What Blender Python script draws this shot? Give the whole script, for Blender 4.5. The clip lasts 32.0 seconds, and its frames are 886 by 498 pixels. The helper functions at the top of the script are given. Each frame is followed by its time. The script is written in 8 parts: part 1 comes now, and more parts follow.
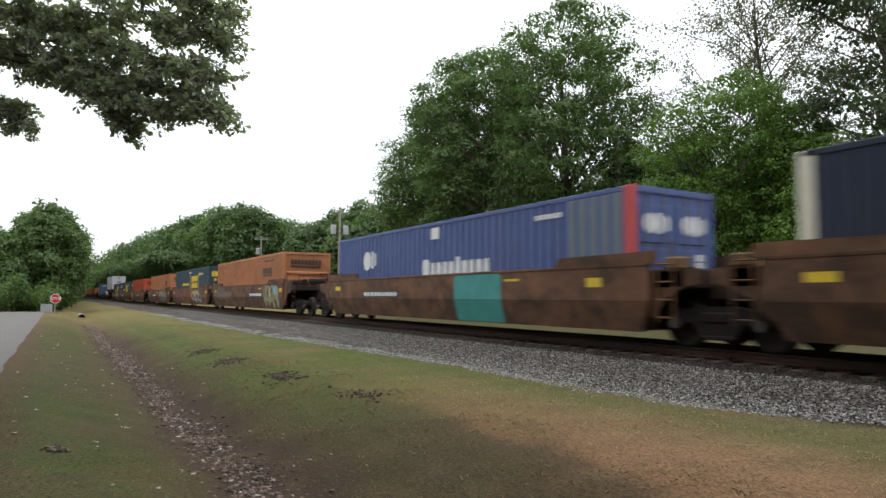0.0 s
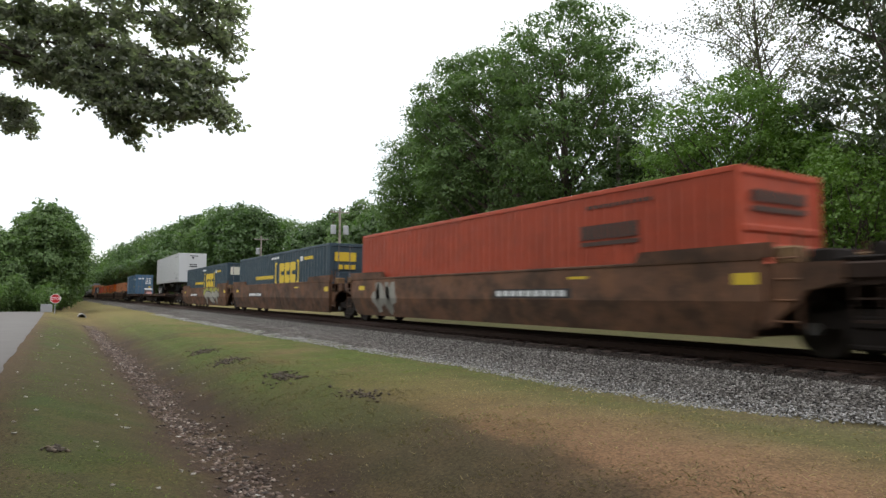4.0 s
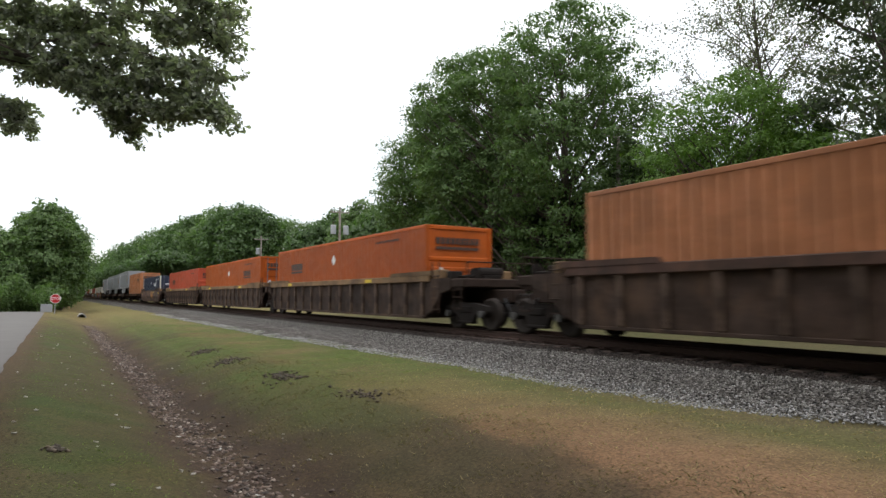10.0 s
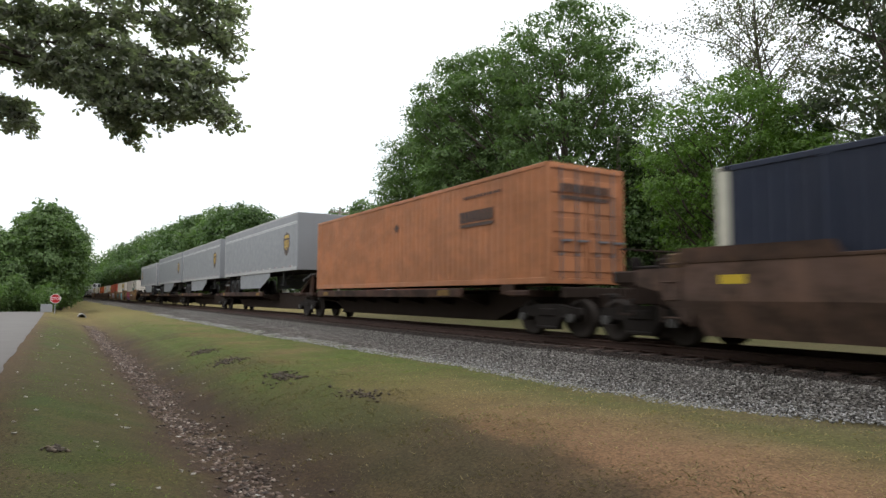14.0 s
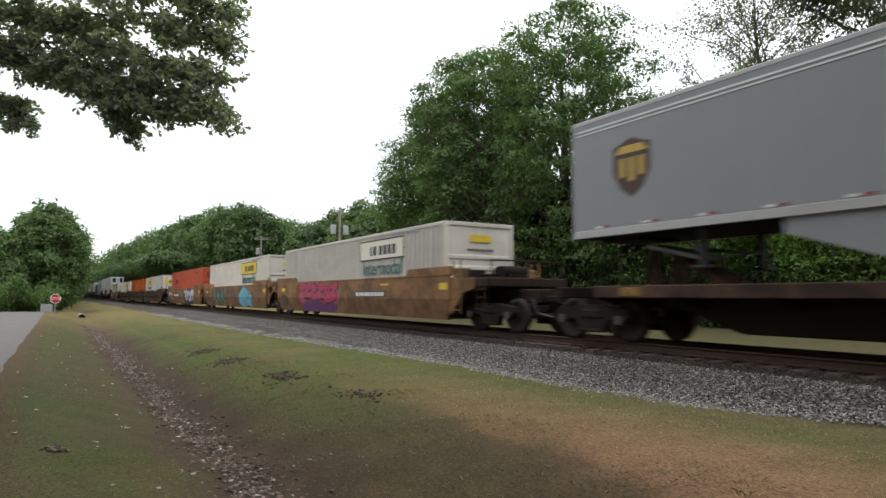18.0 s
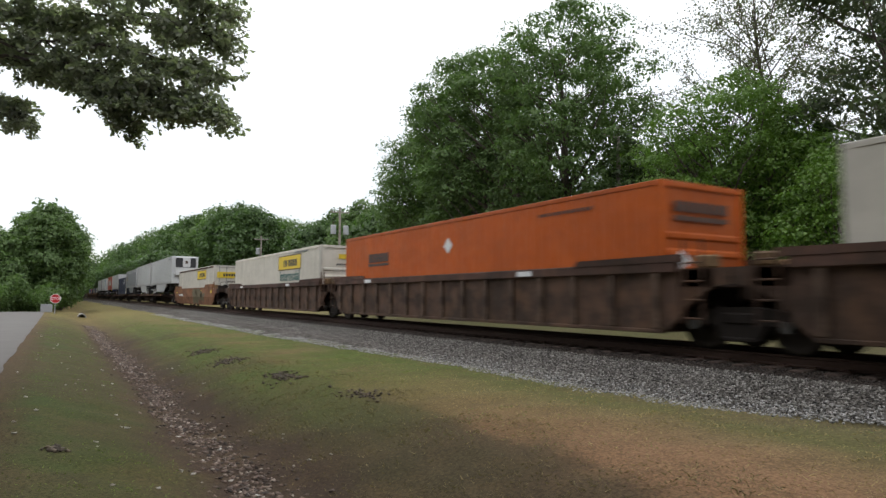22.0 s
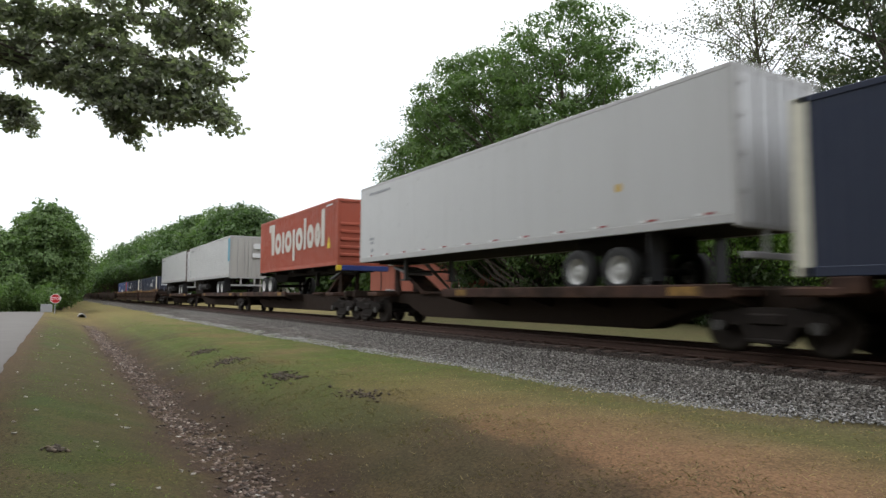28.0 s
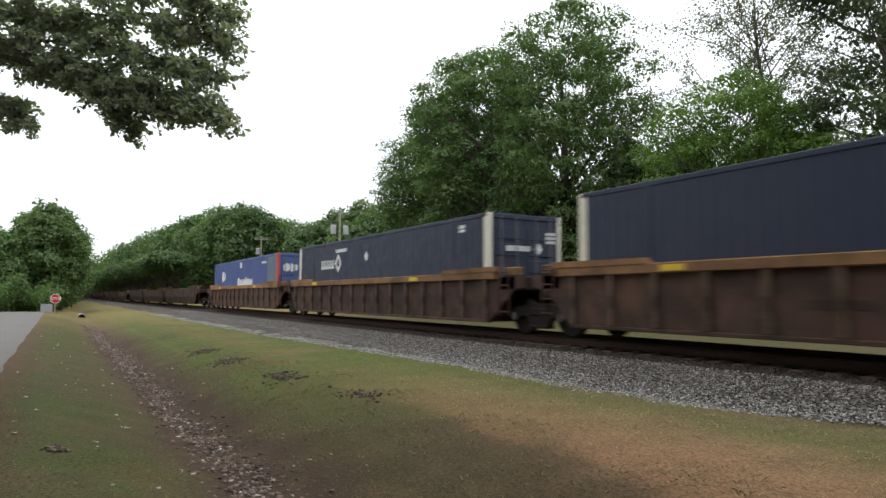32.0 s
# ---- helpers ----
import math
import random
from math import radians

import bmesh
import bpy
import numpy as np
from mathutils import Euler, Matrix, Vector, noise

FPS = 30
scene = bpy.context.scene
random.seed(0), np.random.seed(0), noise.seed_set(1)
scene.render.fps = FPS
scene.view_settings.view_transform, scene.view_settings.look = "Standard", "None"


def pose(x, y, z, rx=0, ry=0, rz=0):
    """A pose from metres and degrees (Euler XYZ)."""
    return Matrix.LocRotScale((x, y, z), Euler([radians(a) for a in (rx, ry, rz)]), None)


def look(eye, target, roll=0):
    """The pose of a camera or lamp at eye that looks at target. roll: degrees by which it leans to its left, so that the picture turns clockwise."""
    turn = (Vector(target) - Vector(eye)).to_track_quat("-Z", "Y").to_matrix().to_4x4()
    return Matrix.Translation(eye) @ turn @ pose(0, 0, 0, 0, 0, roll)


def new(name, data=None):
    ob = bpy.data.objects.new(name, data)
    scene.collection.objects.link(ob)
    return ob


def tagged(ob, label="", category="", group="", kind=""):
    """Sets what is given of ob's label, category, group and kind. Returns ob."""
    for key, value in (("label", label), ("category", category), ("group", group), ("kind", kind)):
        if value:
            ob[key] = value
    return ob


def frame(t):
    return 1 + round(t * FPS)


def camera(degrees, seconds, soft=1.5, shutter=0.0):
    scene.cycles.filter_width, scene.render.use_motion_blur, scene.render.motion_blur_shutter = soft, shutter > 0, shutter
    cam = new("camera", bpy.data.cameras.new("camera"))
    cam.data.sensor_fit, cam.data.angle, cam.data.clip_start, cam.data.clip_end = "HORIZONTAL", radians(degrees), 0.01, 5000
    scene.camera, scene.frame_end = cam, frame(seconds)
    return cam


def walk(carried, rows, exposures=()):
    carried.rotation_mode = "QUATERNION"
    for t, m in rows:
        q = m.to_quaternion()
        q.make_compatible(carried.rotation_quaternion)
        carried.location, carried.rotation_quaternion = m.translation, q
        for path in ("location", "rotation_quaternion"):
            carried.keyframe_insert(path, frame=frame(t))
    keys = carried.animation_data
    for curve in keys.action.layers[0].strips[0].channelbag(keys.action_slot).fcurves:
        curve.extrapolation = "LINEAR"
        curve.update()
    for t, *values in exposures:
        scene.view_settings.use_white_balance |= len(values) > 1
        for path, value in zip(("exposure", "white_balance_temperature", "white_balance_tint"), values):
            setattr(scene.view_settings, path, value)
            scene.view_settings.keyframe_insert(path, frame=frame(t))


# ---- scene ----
# World axes: x runs along the railway (the train rolls towards +x), y across it, z is height, 0.085 m below zero at the rail heads.
# ---- camera: on a tripod, it never moves ----
EYE = (0.0, -11.426, 0.866)
YAW, PITCH, ROLL = radians(30.889), radians(4.298), 0.26
AIM = (EYE[0] - math.cos(YAW) * math.cos(PITCH), EYE[1] + math.sin(YAW) * math.cos(PITCH), EYE[2] + math.sin(PITCH))
cam = camera(69.17, 32.0, soft=1.45, shutter=0.3)
walk(cam, [(0.0, look(EYE, AIM, ROLL)), (32.0, look(EYE, AIM, ROLL))], exposures=[(0.0, 0.0), (7.0, -0.04), (18.5, -0.04), (20.5, -0.15), (25.3, -0.15), (27.8, 0.0), (29.0, -0.03), (31.0, -0.15), (32.0, 0.0)])

# ---- daylight: a bright overcast sky ----
world = bpy.data.worlds.new("overcast_sky")
scene.world = world
world.use_nodes = True
wn = world.node_tree.nodes
wl = world.node_tree.links
wn.clear()
sky = wn.new("ShaderNodeTexSky")
sky.sky_type = "NISHITA"
sky.sun_disc = False
sky.sun_elevation = radians(62)
sky.sun_rotation = radians(45)
sky_bg = wn.new("ShaderNodeBackground")
sky_bg.inputs["Strength"].default_value = 0.05
wl.new(sky.outputs["Color"], sky_bg.inputs["Color"])
cloud_bg = wn.new("ShaderNodeBackground")
cloud_bg.inputs["Color"].default_value = (1.0, 1.0, 1.0, 1)
# an overcast sky is brightest overhead
wtc = wn.new("ShaderNodeTexCoord")
wsep = wn.new("ShaderNodeSeparateXYZ")
wl.new(wtc.outputs["Generated"], wsep.inputs[0])
grade = wn.new("ShaderNodeMapRange")
grade.interpolation_type = "SMOOTHSTEP"
grade.inputs["From Min"].default_value = 0.0
grade.inputs["From Max"].default_value = 1.0
grade.inputs["To Min"].default_value = 0.95
grade.inputs["To Max"].default_value = 2.2
wl.new(wsep.outputs["Z"], grade.inputs["Value"])
wl.new(grade.outputs["Result"], cloud_bg.inputs["Strength"])
both = wn.new("ShaderNodeAddShader")
world_out = wn.new("ShaderNodeOutputWorld")
wl.new(sky_bg.outputs[0], both.inputs[0])
wl.new(cloud_bg.outputs[0], both.inputs[1])
wl.new(both.outputs[0], world_out.inputs["Surface"])

sun_data = bpy.data.lights.new("sun", "SUN")
sun_data.energy = 0.32
sun_data.angle = radians(25)
sun_data.color = (1.0, 0.97, 0.92)
sun = new("sun", sun_data)
sun.matrix_basis = look((-55, -12, 70), (0, 0, 0))
# ---- small mesh kit ----
class Kit:
    """Collects faces for one mesh."""
    def __init__(self):
        self.v, self.f = [], []

    def add(self, verts, faces):
        n = len(self.v)
        self.v += [tuple(p) for p in verts]
        self.f += [tuple(n + i for i in q) for q in faces]
        return self

    def box(self, x0, x1, y0, y1, z0, z1, c=0.0):
        """An upright box; c cuts its edges."""
        if c <= 0:
            return self.add([(x0, y0, z0), (x1, y0, z0), (x1, y1, z0), (x0, y1, z0), (x0, y0, z1), (x1, y0, z1), (x1, y1, z1), (x0, y1, z1)],
                            [(0, 3, 2, 1), (4, 5, 6, 7), (0, 1, 5, 4), (1, 2, 6, 5), (2, 3, 7, 6), (3, 0, 4, 7)])
        lo, hi = (x0, y0, z0), (x1, y1, z1)
        v, idx = [], {}
        for s in range(8):
            sg = [(s >> k) & 1 for k in range(3)]
            for a in range(3):
                q = [(hi[k] if sg[k] else lo[k]) if k == a else ((hi[k] - c) if sg[k] else (lo[k] + c)) for k in range(3)]
                idx[s, a] = len(v)
                v.append(q)
        f = []
        for a in range(3):
            b, d = (a + 1) % 3, (a + 2) % 3
            for side in (0, 1):
                ring = []
                for ub, ud in ((0, 0), (1, 0), (1, 1), (0, 1)):
                    ring.append(idx[(side << a) | (ub << b) | (ud << d), a])
                f.append(tuple(ring if side else ring[::-1]))
        for a in range(3):
            b, d = (a + 1) % 3, (a + 2) % 3
            for ub in (0, 1):
                for ud in (0, 1):
                    s0 = (ub << b) | (ud << d)
                    s1 = s0 | (1 << a)
                    q = (idx[s0, b], idx[s1, b], idx[s1, d], idx[s0, d])
                    f.append(q if ub != ud else q[::-1])
        for s in range(8):
            f.append((idx[s, 0], idx[s, 1], idx[s, 2]))
        return self.add(v, f)

    def prism(self, poly, a, b, axis="y"):
        """A polygon (list of pairs) swept from a to b along an axis: y (pairs are x, z), x (pairs are y, z), z (pairs are x, y)."""
        n = len(poly)
        put = {"y": lambda p, q: (p[0], q, p[1]), "x": lambda p, q: (q, p[0], p[1]), "z": lambda p, q: (p[0], p[1], q)}[axis]
        v = [put(p, a) for p in poly] + [put(p, b) for p in poly]
        f = [tuple(range(n))[::-1], tuple(range(n, 2 * n))] + [(i, (i + 1) % n, n + (i + 1) % n, n + i) for i in range(n)]
        return self.add(v, f)

    def tube(self, p, q, r0, r1=None, n=8, cap=True):
        p, q = Vector(p), Vector(q)
        r1 = r0 if r1 is None else r1
        d = (q - p).normalized()
        side = d.orthogonal().normalized()
        up = d.cross(side)
        v = []
        for c, r in ((p, r0), (q, r1)):
            for i in range(n):
                a = 2 * math.pi * i / n
                v.append(c + side * (r * math.cos(a)) + up * (r * math.sin(a)))
        f = [(i, (i + 1) % n, n + (i + 1) % n, n + i) for i in range(n)]
        if cap:
            f += [tuple(range(n))[::-1], tuple(range(n, 2 * n))]
        return self.add(v, f)

    def lathe(self, profile, n=20, axis="y"):
        """Pairs of (distance along the axis, radius), turned about the axis."""
        v, f = [], []
        m = len(profile)
        for i in range(n):
            a = 2 * math.pi * i / n
            for h, r in profile:
                v.append((r * math.cos(a), h, r * math.sin(a)) if axis == "y" else (r * math.cos(a), r * math.sin(a), h))
        for i in range(n):
            for j in range(m - 1):
                f.append((i * m + j, i * m + j + 1, ((i + 1) % n) * m + j + 1, ((i + 1) % n) * m + j))
        return self.add(v, f)

    def mesh(self, name, material, smooth=False):
        me = bpy.data.meshes.new(name)
        me.from_pydata(self.v, [], self.f)
        me.materials.append(material)
        if smooth:
            me.polygons.foreach_set("use_smooth", [True] * len(me.polygons))
        me.update()
        return me


def big_mesh(name, verts, quads, material, smooth=False):
    """A mesh straight from number arrays: verts (n, 3), quads (m, 3 or 4)."""
    me = bpy.data.meshes.new(name)
    verts = np.asarray(verts, dtype=np.float32)
    quads = np.asarray(quads, dtype=np.int32)
    k = quads.shape[1]
    me.vertices.add(len(verts))
    me.vertices.foreach_set("co", verts.ravel())
    me.loops.add(quads.size)
    me.loops.foreach_set("vertex_index", quads.ravel())
    me.polygons.add(len(quads))
    me.polygons.foreach_set("loop_start", np.arange(0, quads.size, k, dtype=np.int32))
    if smooth:
        me.polygons.foreach_set("use_smooth", np.ones(len(quads), dtype=bool))
    me.materials.append(material)
    me.update(calc_edges=True)
    me.validate()
    return me


def part(name, shape, material, parent, label="", at=None):
    """Links one mesh object under a thing or under a part. shape: a Kit, or a mesh that is shared."""
    me = shape.mesh(name, material) if isinstance(shape, Kit) else shape
    ob = new(name, me)
    ob.parent = parent
    if at is not None:
        ob.matrix_basis = at
    if label:
        ob["label"] = label
    return ob


def thing(name, label, category, group="", at=None):
    ob = new(name)
    ob.empty_display_size = 0.2
    if at is not None:
        ob.matrix_basis = at
    return tagged(ob, label, category, group)


# ---- materials ----
def node_material(name):
    m = bpy.data.materials.new(name)
    m.use_nodes = True
    nt = m.node_tree
    bsdf = nt.nodes["Principled BSDF"]
    return m, nt, bsdf


def mix_rgb(nt, fac, a, b, blend="MIX"):
    n = nt.nodes.new("ShaderNodeMix")
    n.data_type = "RGBA"
    n.blend_type = blend
    for sock, val in ((n.inputs["Factor"], fac), (n.inputs["A"], a), (n.inputs["B"], b)):
        if isinstance(val, (int, float)):
            sock.default_value = val
        elif isinstance(val, tuple):
            sock.default_value = (*val, 1.0) if len(val) == 3 else val
        else:
            nt.links.new(val, sock)
    return n.outputs["Result"]


def noise_tex(nt, scale, detail=4.0, stretch=(1, 1, 1), rough=0.6, kind="Object"):
    tc = nt.nodes.new("ShaderNodeTexCoord")
    mp = nt.nodes.new("ShaderNodeMapping")
    mp.inputs["Scale"].default_value = stretch
    nz = nt.nodes.new("ShaderNodeTexNoise")
    nz.inputs["Scale"].default_value = scale
    nz.inputs["Detail"].default_value = detail
    nz.inputs["Roughness"].default_value = rough
    nt.links.new(tc.outputs[kind], mp.inputs["Vector"])
    nt.links.new(mp.outputs["Vector"], nz.inputs["Vector"])
    return nz.outputs["Fac"]


def ramp(nt, fac, stops):
    r = nt.nodes.new("ShaderNodeValToRGB")
    els = r.color_ramp.elements
    while len(els) < len(stops):
        els.new(0.5)
    for e, (pos, col) in zip(els, stops):
        e.position = pos
        e.color = (*col, 1) if len(col) == 3 else col
    nt.links.new(fac, r.inputs["Fac"])
    return r.outputs["Color"]


def relief(nt, bsdf, height, strength=0.3, distance=0.02):
    b = nt.nodes.new("ShaderNodeBump")
    b.inputs["Strength"].default_value = strength
    b.inputs["Distance"].default_value = distance
    nt.links.new(height, b.inputs["Height"])
    nt.links.new(b.outputs["Normal"], bsdf.inputs["Normal"])


def paint(name, color, dirt=(0.065, 0.05, 0.038), wear=0.35, rough=0.5, fade=0.18, streak=1.0, gloss=0.22, blotch=0.0):
    """Weathered paint on steel: faded patches, runs of dirt down the sides and rust specks."""
    m, nt, bsdf = node_material(name)
    grey = sum(color) / 3
    pale = tuple(min(1.0, c * (1 - fade) + (grey + 0.08) * fade * 1.25) for c in color)
    base = mix_rgb(nt, noise_tex(nt, 0.55, 5.0), color, pale)
    runs = ramp(nt, noise_tex(nt, 1.6, 6.0, (2.2, 2.2, 0.16)), [(0.48, (0, 0, 0)), (0.78, (wear, wear, wear))])
    base = mix_rgb(nt, runs, base, dirt) if streak else base
    if blotch:
        stains = ramp(nt, noise_tex(nt, 0.8, 7.0, (0.8, 0.8, 1.3), 0.68), [(0.42, (0, 0, 0)), (0.56, (min(1, blotch * 1.35),) * 3)])
        base = mix_rgb(nt, stains, base, dirt)
        bloom = ramp(nt, noise_tex(nt, 1.3, 6.0, (1, 1, 0.7), 0.7), [(0.5, (0, 0, 0)), (0.64, (blotch * 0.8,) * 3)])
        base = mix_rgb(nt, bloom, base, tuple(1.45 * c + k for c, k in zip(color, (0.035, 0.024, 0.014))))
        info = nt.nodes.new("ShaderNodeObjectInfo")
        base = mix_rgb(nt, 1.0, base, ramp(nt, info.outputs["Random"], [(0.0, (0.78, 0.78, 0.78)), (1.0, (1.15, 1.13, 1.1))]), "MULTIPLY")
    specks = ramp(nt, noise_tex(nt, 7.0, 8.0, rough=0.7), [(0.63, (0, 0, 0)), (0.72, (wear, wear, wear))])
    base = mix_rgb(nt, specks, base, (0.11, 0.05, 0.028))
    nt.links.new(base, bsdf.inputs["Base Color"])
    rg = ramp(nt, noise_tex(nt, 3.0, 4.0), [(0.3, (rough - 0.1,) * 3), (0.7, (min(1, rough + 0.18),) * 3)])
    nt.links.new(rg, bsdf.inputs["Roughness"])
    bsdf.inputs["Specular IOR Level"].default_value = gloss
    relief(nt, bsdf, noise_tex(nt, 2.2, 3.0), 0.12, 0.02)
    return m


def plain(name, color, rough=0.6, metal=0.0, vary=0.25, scale=8.0, bump=0.1, gloss=0.4):
    m, nt, bsdf = node_material(name)
    dark = tuple(c * (1 - vary) for c in color)
    lite = tuple(min(1, c * (1 + vary)) for c in color)
    nt.links.new(mix_rgb(nt, noise_tex(nt, scale, 6.0), dark, lite), bsdf.inputs["Base Color"])
    bsdf.inputs["Roughness"].default_value = rough
    bsdf.inputs["Metallic"].default_value = metal
    bsdf.inputs["Specular IOR Level"].default_value = gloss
    relief(nt, bsdf, noise_tex(nt, scale * 3, 4.0), bump, 0.01)
    return m


def leaf_material(name, dark, light, gloss=0.45, thin=0.4):
    m, nt, bsdf = node_material(name)
    geo = nt.nodes.new("ShaderNodeNewGeometry")
    tone = mix_rgb(nt, geo.outputs["Random Per Island"], dark, light)
    tone = mix_rgb(nt, noise_tex(nt, 0.28, 3.0), tone, mix_rgb(nt, 1.0, tone, (0.62, 0.66, 0.6), "MULTIPLY"))
    nt.links.new(tone, bsdf.inputs["Base Color"])
    bsdf.inputs["Roughness"].default_value = gloss
    bsdf.inputs["Specular IOR Level"].default_value = 0.3
    tr = nt.nodes.new("ShaderNodeBsdfTranslucent")
    nt.links.new(mix_rgb(nt, 1.0, tone, (1.0, 1.25, 0.55), "MULTIPLY"), tr.inputs["Color"])
    mx = nt.nodes.new("ShaderNodeMixShader")
    mx.inputs[0].default_value = thin
    nt.links.new(bsdf.outputs[0], mx.inputs[1])
    nt.links.new(tr.outputs[0], mx.inputs[2])
    nt.links.new(mx.outputs[0], nt.nodes["Material Output"].inputs["Surface"])
    return m


WELL_BROWN = paint("well_brown_paint", (0.135, 0.062, 0.031), dirt=(0.05, 0.033, 0.023), wear=0.45, rough=0.7, gloss=0.2, blotch=0.6)
WELL_RUST = paint("well_dark_rust_paint", (0.075, 0.036, 0.026), dirt=(0.04, 0.028, 0.022), wear=0.5, rough=0.75, gloss=0.18, blotch=0.6)
WELL_TAN = paint("well_ochre_paint", (0.24, 0.118, 0.042), dirt=(0.07, 0.045, 0.03), wear=0.4, rough=0.7, gloss=0.2, blotch=0.45)
WELL_ORANGE = paint("well_rust_orange_paint", (0.2, 0.084, 0.036), dirt=(0.07, 0.04, 0.028), wear=0.35, rough=0.7, gloss=0.2, blotch=0.45)
WELL_GREY = paint("well_grey_brown_paint", (0.056, 0.032, 0.022), dirt=(0.027, 0.018, 0.014), wear=0.5, rough=0.75, gloss=0.15, blotch=0.6)
WELL_MAROON = paint("well_maroon_paint", (0.082, 0.042, 0.026), dirt=(0.035, 0.024, 0.018), wear=0.4, rough=0.7, gloss=0.18, blotch=0.6)
WELL_DULL = paint("well_dull_red_brown_paint", (0.13, 0.075, 0.055), dirt=(0.06, 0.04, 0.03), wear=0.4, rough=0.75, gloss=0.18, blotch=0.6)
CHORD_TAN = paint("chord_tan_paint", (0.2, 0.118, 0.052), dirt=(0.055, 0.036, 0.024), wear=0.5, rough=0.7, gloss=0.2, blotch=0.5)
# ribs are a lighter tan than the plates between them
RIB_TAN = paint("rib_tan_brown_paint", (0.115, 0.072, 0.05), dirt=(0.04, 0.027, 0.02), wear=0.5, rough=0.75, gloss=0.18, blotch=0.6)
CHORD_ORANGE = paint("chord_ochre_paint", (0.27, 0.135, 0.048), dirt=(0.07, 0.045, 0.03), wear=0.35, rough=0.7, gloss=0.2, blotch=0.45)
SPINE_BLACK = paint("spine_black_paint", (0.034, 0.024, 0.019), dirt=(0.045, 0.032, 0.024), wear=0.4, rough=0.9, fade=0.02, gloss=0.08)
SPINE_BROWN = paint("spine_brown_paint", (0.062, 0.03, 0.021), dirt=(0.025, 0.018, 0.014), wear=0.5, rough=0.8, gloss=0.12, blotch=0.6)
HITCH_PINK = paint("hitch_faded_red_paint", (0.2, 0.085, 0.075), wear=0.3, rough=0.6)
END_GRIME = plain("car_end_grime", (0.036, 0.024, 0.019), 0.85, vary=0.5, scale=4.0, gloss=0.12)
TRUCK_IRON = plain("truck_grimy_iron", (0.023, 0.019, 0.017), 0.85, vary=0.45, gloss=0.1)
WHEEL_STEEL = plain("wheel_steel", (0.035, 0.028, 0.024), 0.75, 0.1, vary=0.3, gloss=0.15)

BEARING_STEEL = plain("bearing_cap_steel", (0.07, 0.066, 0.062), 0.5, 0.4, vary=0.2)
ORANGE_FADED = paint("container_faded_orange", (0.44, 0.165, 0.062), dirt=(0.16, 0.075, 0.035), wear=0.25, fade=0.15, blotch=0.25)
ORANGE_BRIGHT = paint("container_bright_orange", (0.4, 0.08, 0.006), dirt=(0.2, 0.05, 0.012), wear=0.2, fade=0.0, blotch=0.2)
RED_FADED = paint("container_faded_red", (0.41, 0.068, 0.03), dirt=(0.18, 0.05, 0.03), wear=0.2, fade=0.03, blotch=0.2)
NAVY = paint("container_navy", (0.019, 0.027, 0.055), wear=0.1, fade=0.2)
TEAL_BLUE = paint("container_dark_blue_green", (0.028, 0.055, 0.075), wear=0.15, fade=0.2)
STACK_BLUE = paint("container_blue", (0.055, 0.095, 0.27), wear=0.2, fade=0.25)
SEA_BLUE = paint("container_sea_blue", (0.05, 0.12, 0.2), wear=0.25, fade=0.2)
WHITE_CREAM = paint("container_cream_white", (0.56, 0.535, 0.475), dirt=(0.2, 0.18, 0.15), wear=0.3, fade=0.05, blotch=0.12)
TRAILER_WHITE = paint("trailer_white", (0.49, 0.495, 0.495), dirt=(0.25, 0.24, 0.22), wear=0.12, rough=0.35, fade=0.05)
TRAILER_DULL = paint("trailer_dull_white", (0.46, 0.47, 0.475), dirt=(0.25, 0.24, 0.22), wear=0.15, rough=0.4, fade=0.05)
TRAILER_GREY = paint("trailer_grey", (0.25, 0.26, 0.275), dirt=(0.14, 0.135, 0.13), wear=0.15, rough=0.4, fade=0.1)
TRAILER_STEEL = paint("trailer_stainless_doors", (0.4, 0.39, 0.36), dirt=(0.2, 0.18, 0.15), wear=0.4, rough=0.4)
TROPIC_RED = paint("container_brick_red", (0.36, 0.07, 0.035), wear=0.18, fade=0.14)
RAIL_SILVER = plain("aluminium_rail", (0.4, 0.395, 0.39), 0.5, 0.15, vary=0.2)
BLACK_PLASTIC = plain("black_plastic", (0.02, 0.02, 0.022), 0.5)
TYRE_RUBBER = plain("tyre_rubber", (0.022, 0.022, 0.022), 0.85)
RIM_WHITE = plain("wheel_rim_dull_white", (0.5, 0.5, 0.49), 0.45, vary=0.2)
MARK_WHITE = plain("marking_white", (0.66, 0.67, 0.67), 0.6, vary=0.15)
BLOCK_CREAM = paint("marking_cream_white", (0.5, 0.48, 0.43), dirt=(0.3, 0.16, 0.1), wear=0.4)
MARK_YELLOW = plain("marking_yellow", (0.62, 0.44, 0.03), 0.6, vary=0.15)
MARK_DARK = plain("marking_dark_brown", (0.06, 0.03, 0.02), 0.6, vary=0.2)
MARK_BLACK = plain("marking_black", (0.03, 0.03, 0.03), 0.6, vary=0.2)
MARK_GREEN = plain("marking_dark_green", (0.05, 0.13, 0.12), 0.6, vary=0.2)
MARK_RED = plain("marking_red", (0.26, 0.03, 0.03), 0.5, vary=0.2)
MARK_GOLD = plain("marking_gold", (0.5, 0.33, 0.06), 0.5, vary=0.2)
SHIELD_BROWN = plain("marking_shield_brown", (0.06, 0.03, 0.018), 0.5, vary=0.2)
POST_CREAM = plain("post_cream", (0.62, 0.6, 0.5), 0.6, vary=0.15)
POST_RED = paint("post_red", (0.5, 0.06, 0.06), wear=0.2)
SPRAY_FADED_PINK = plain("spray_faded_pink", (0.17, 0.085, 0.078), 0.85, vary=0.45, scale=1.8, gloss=0.15)
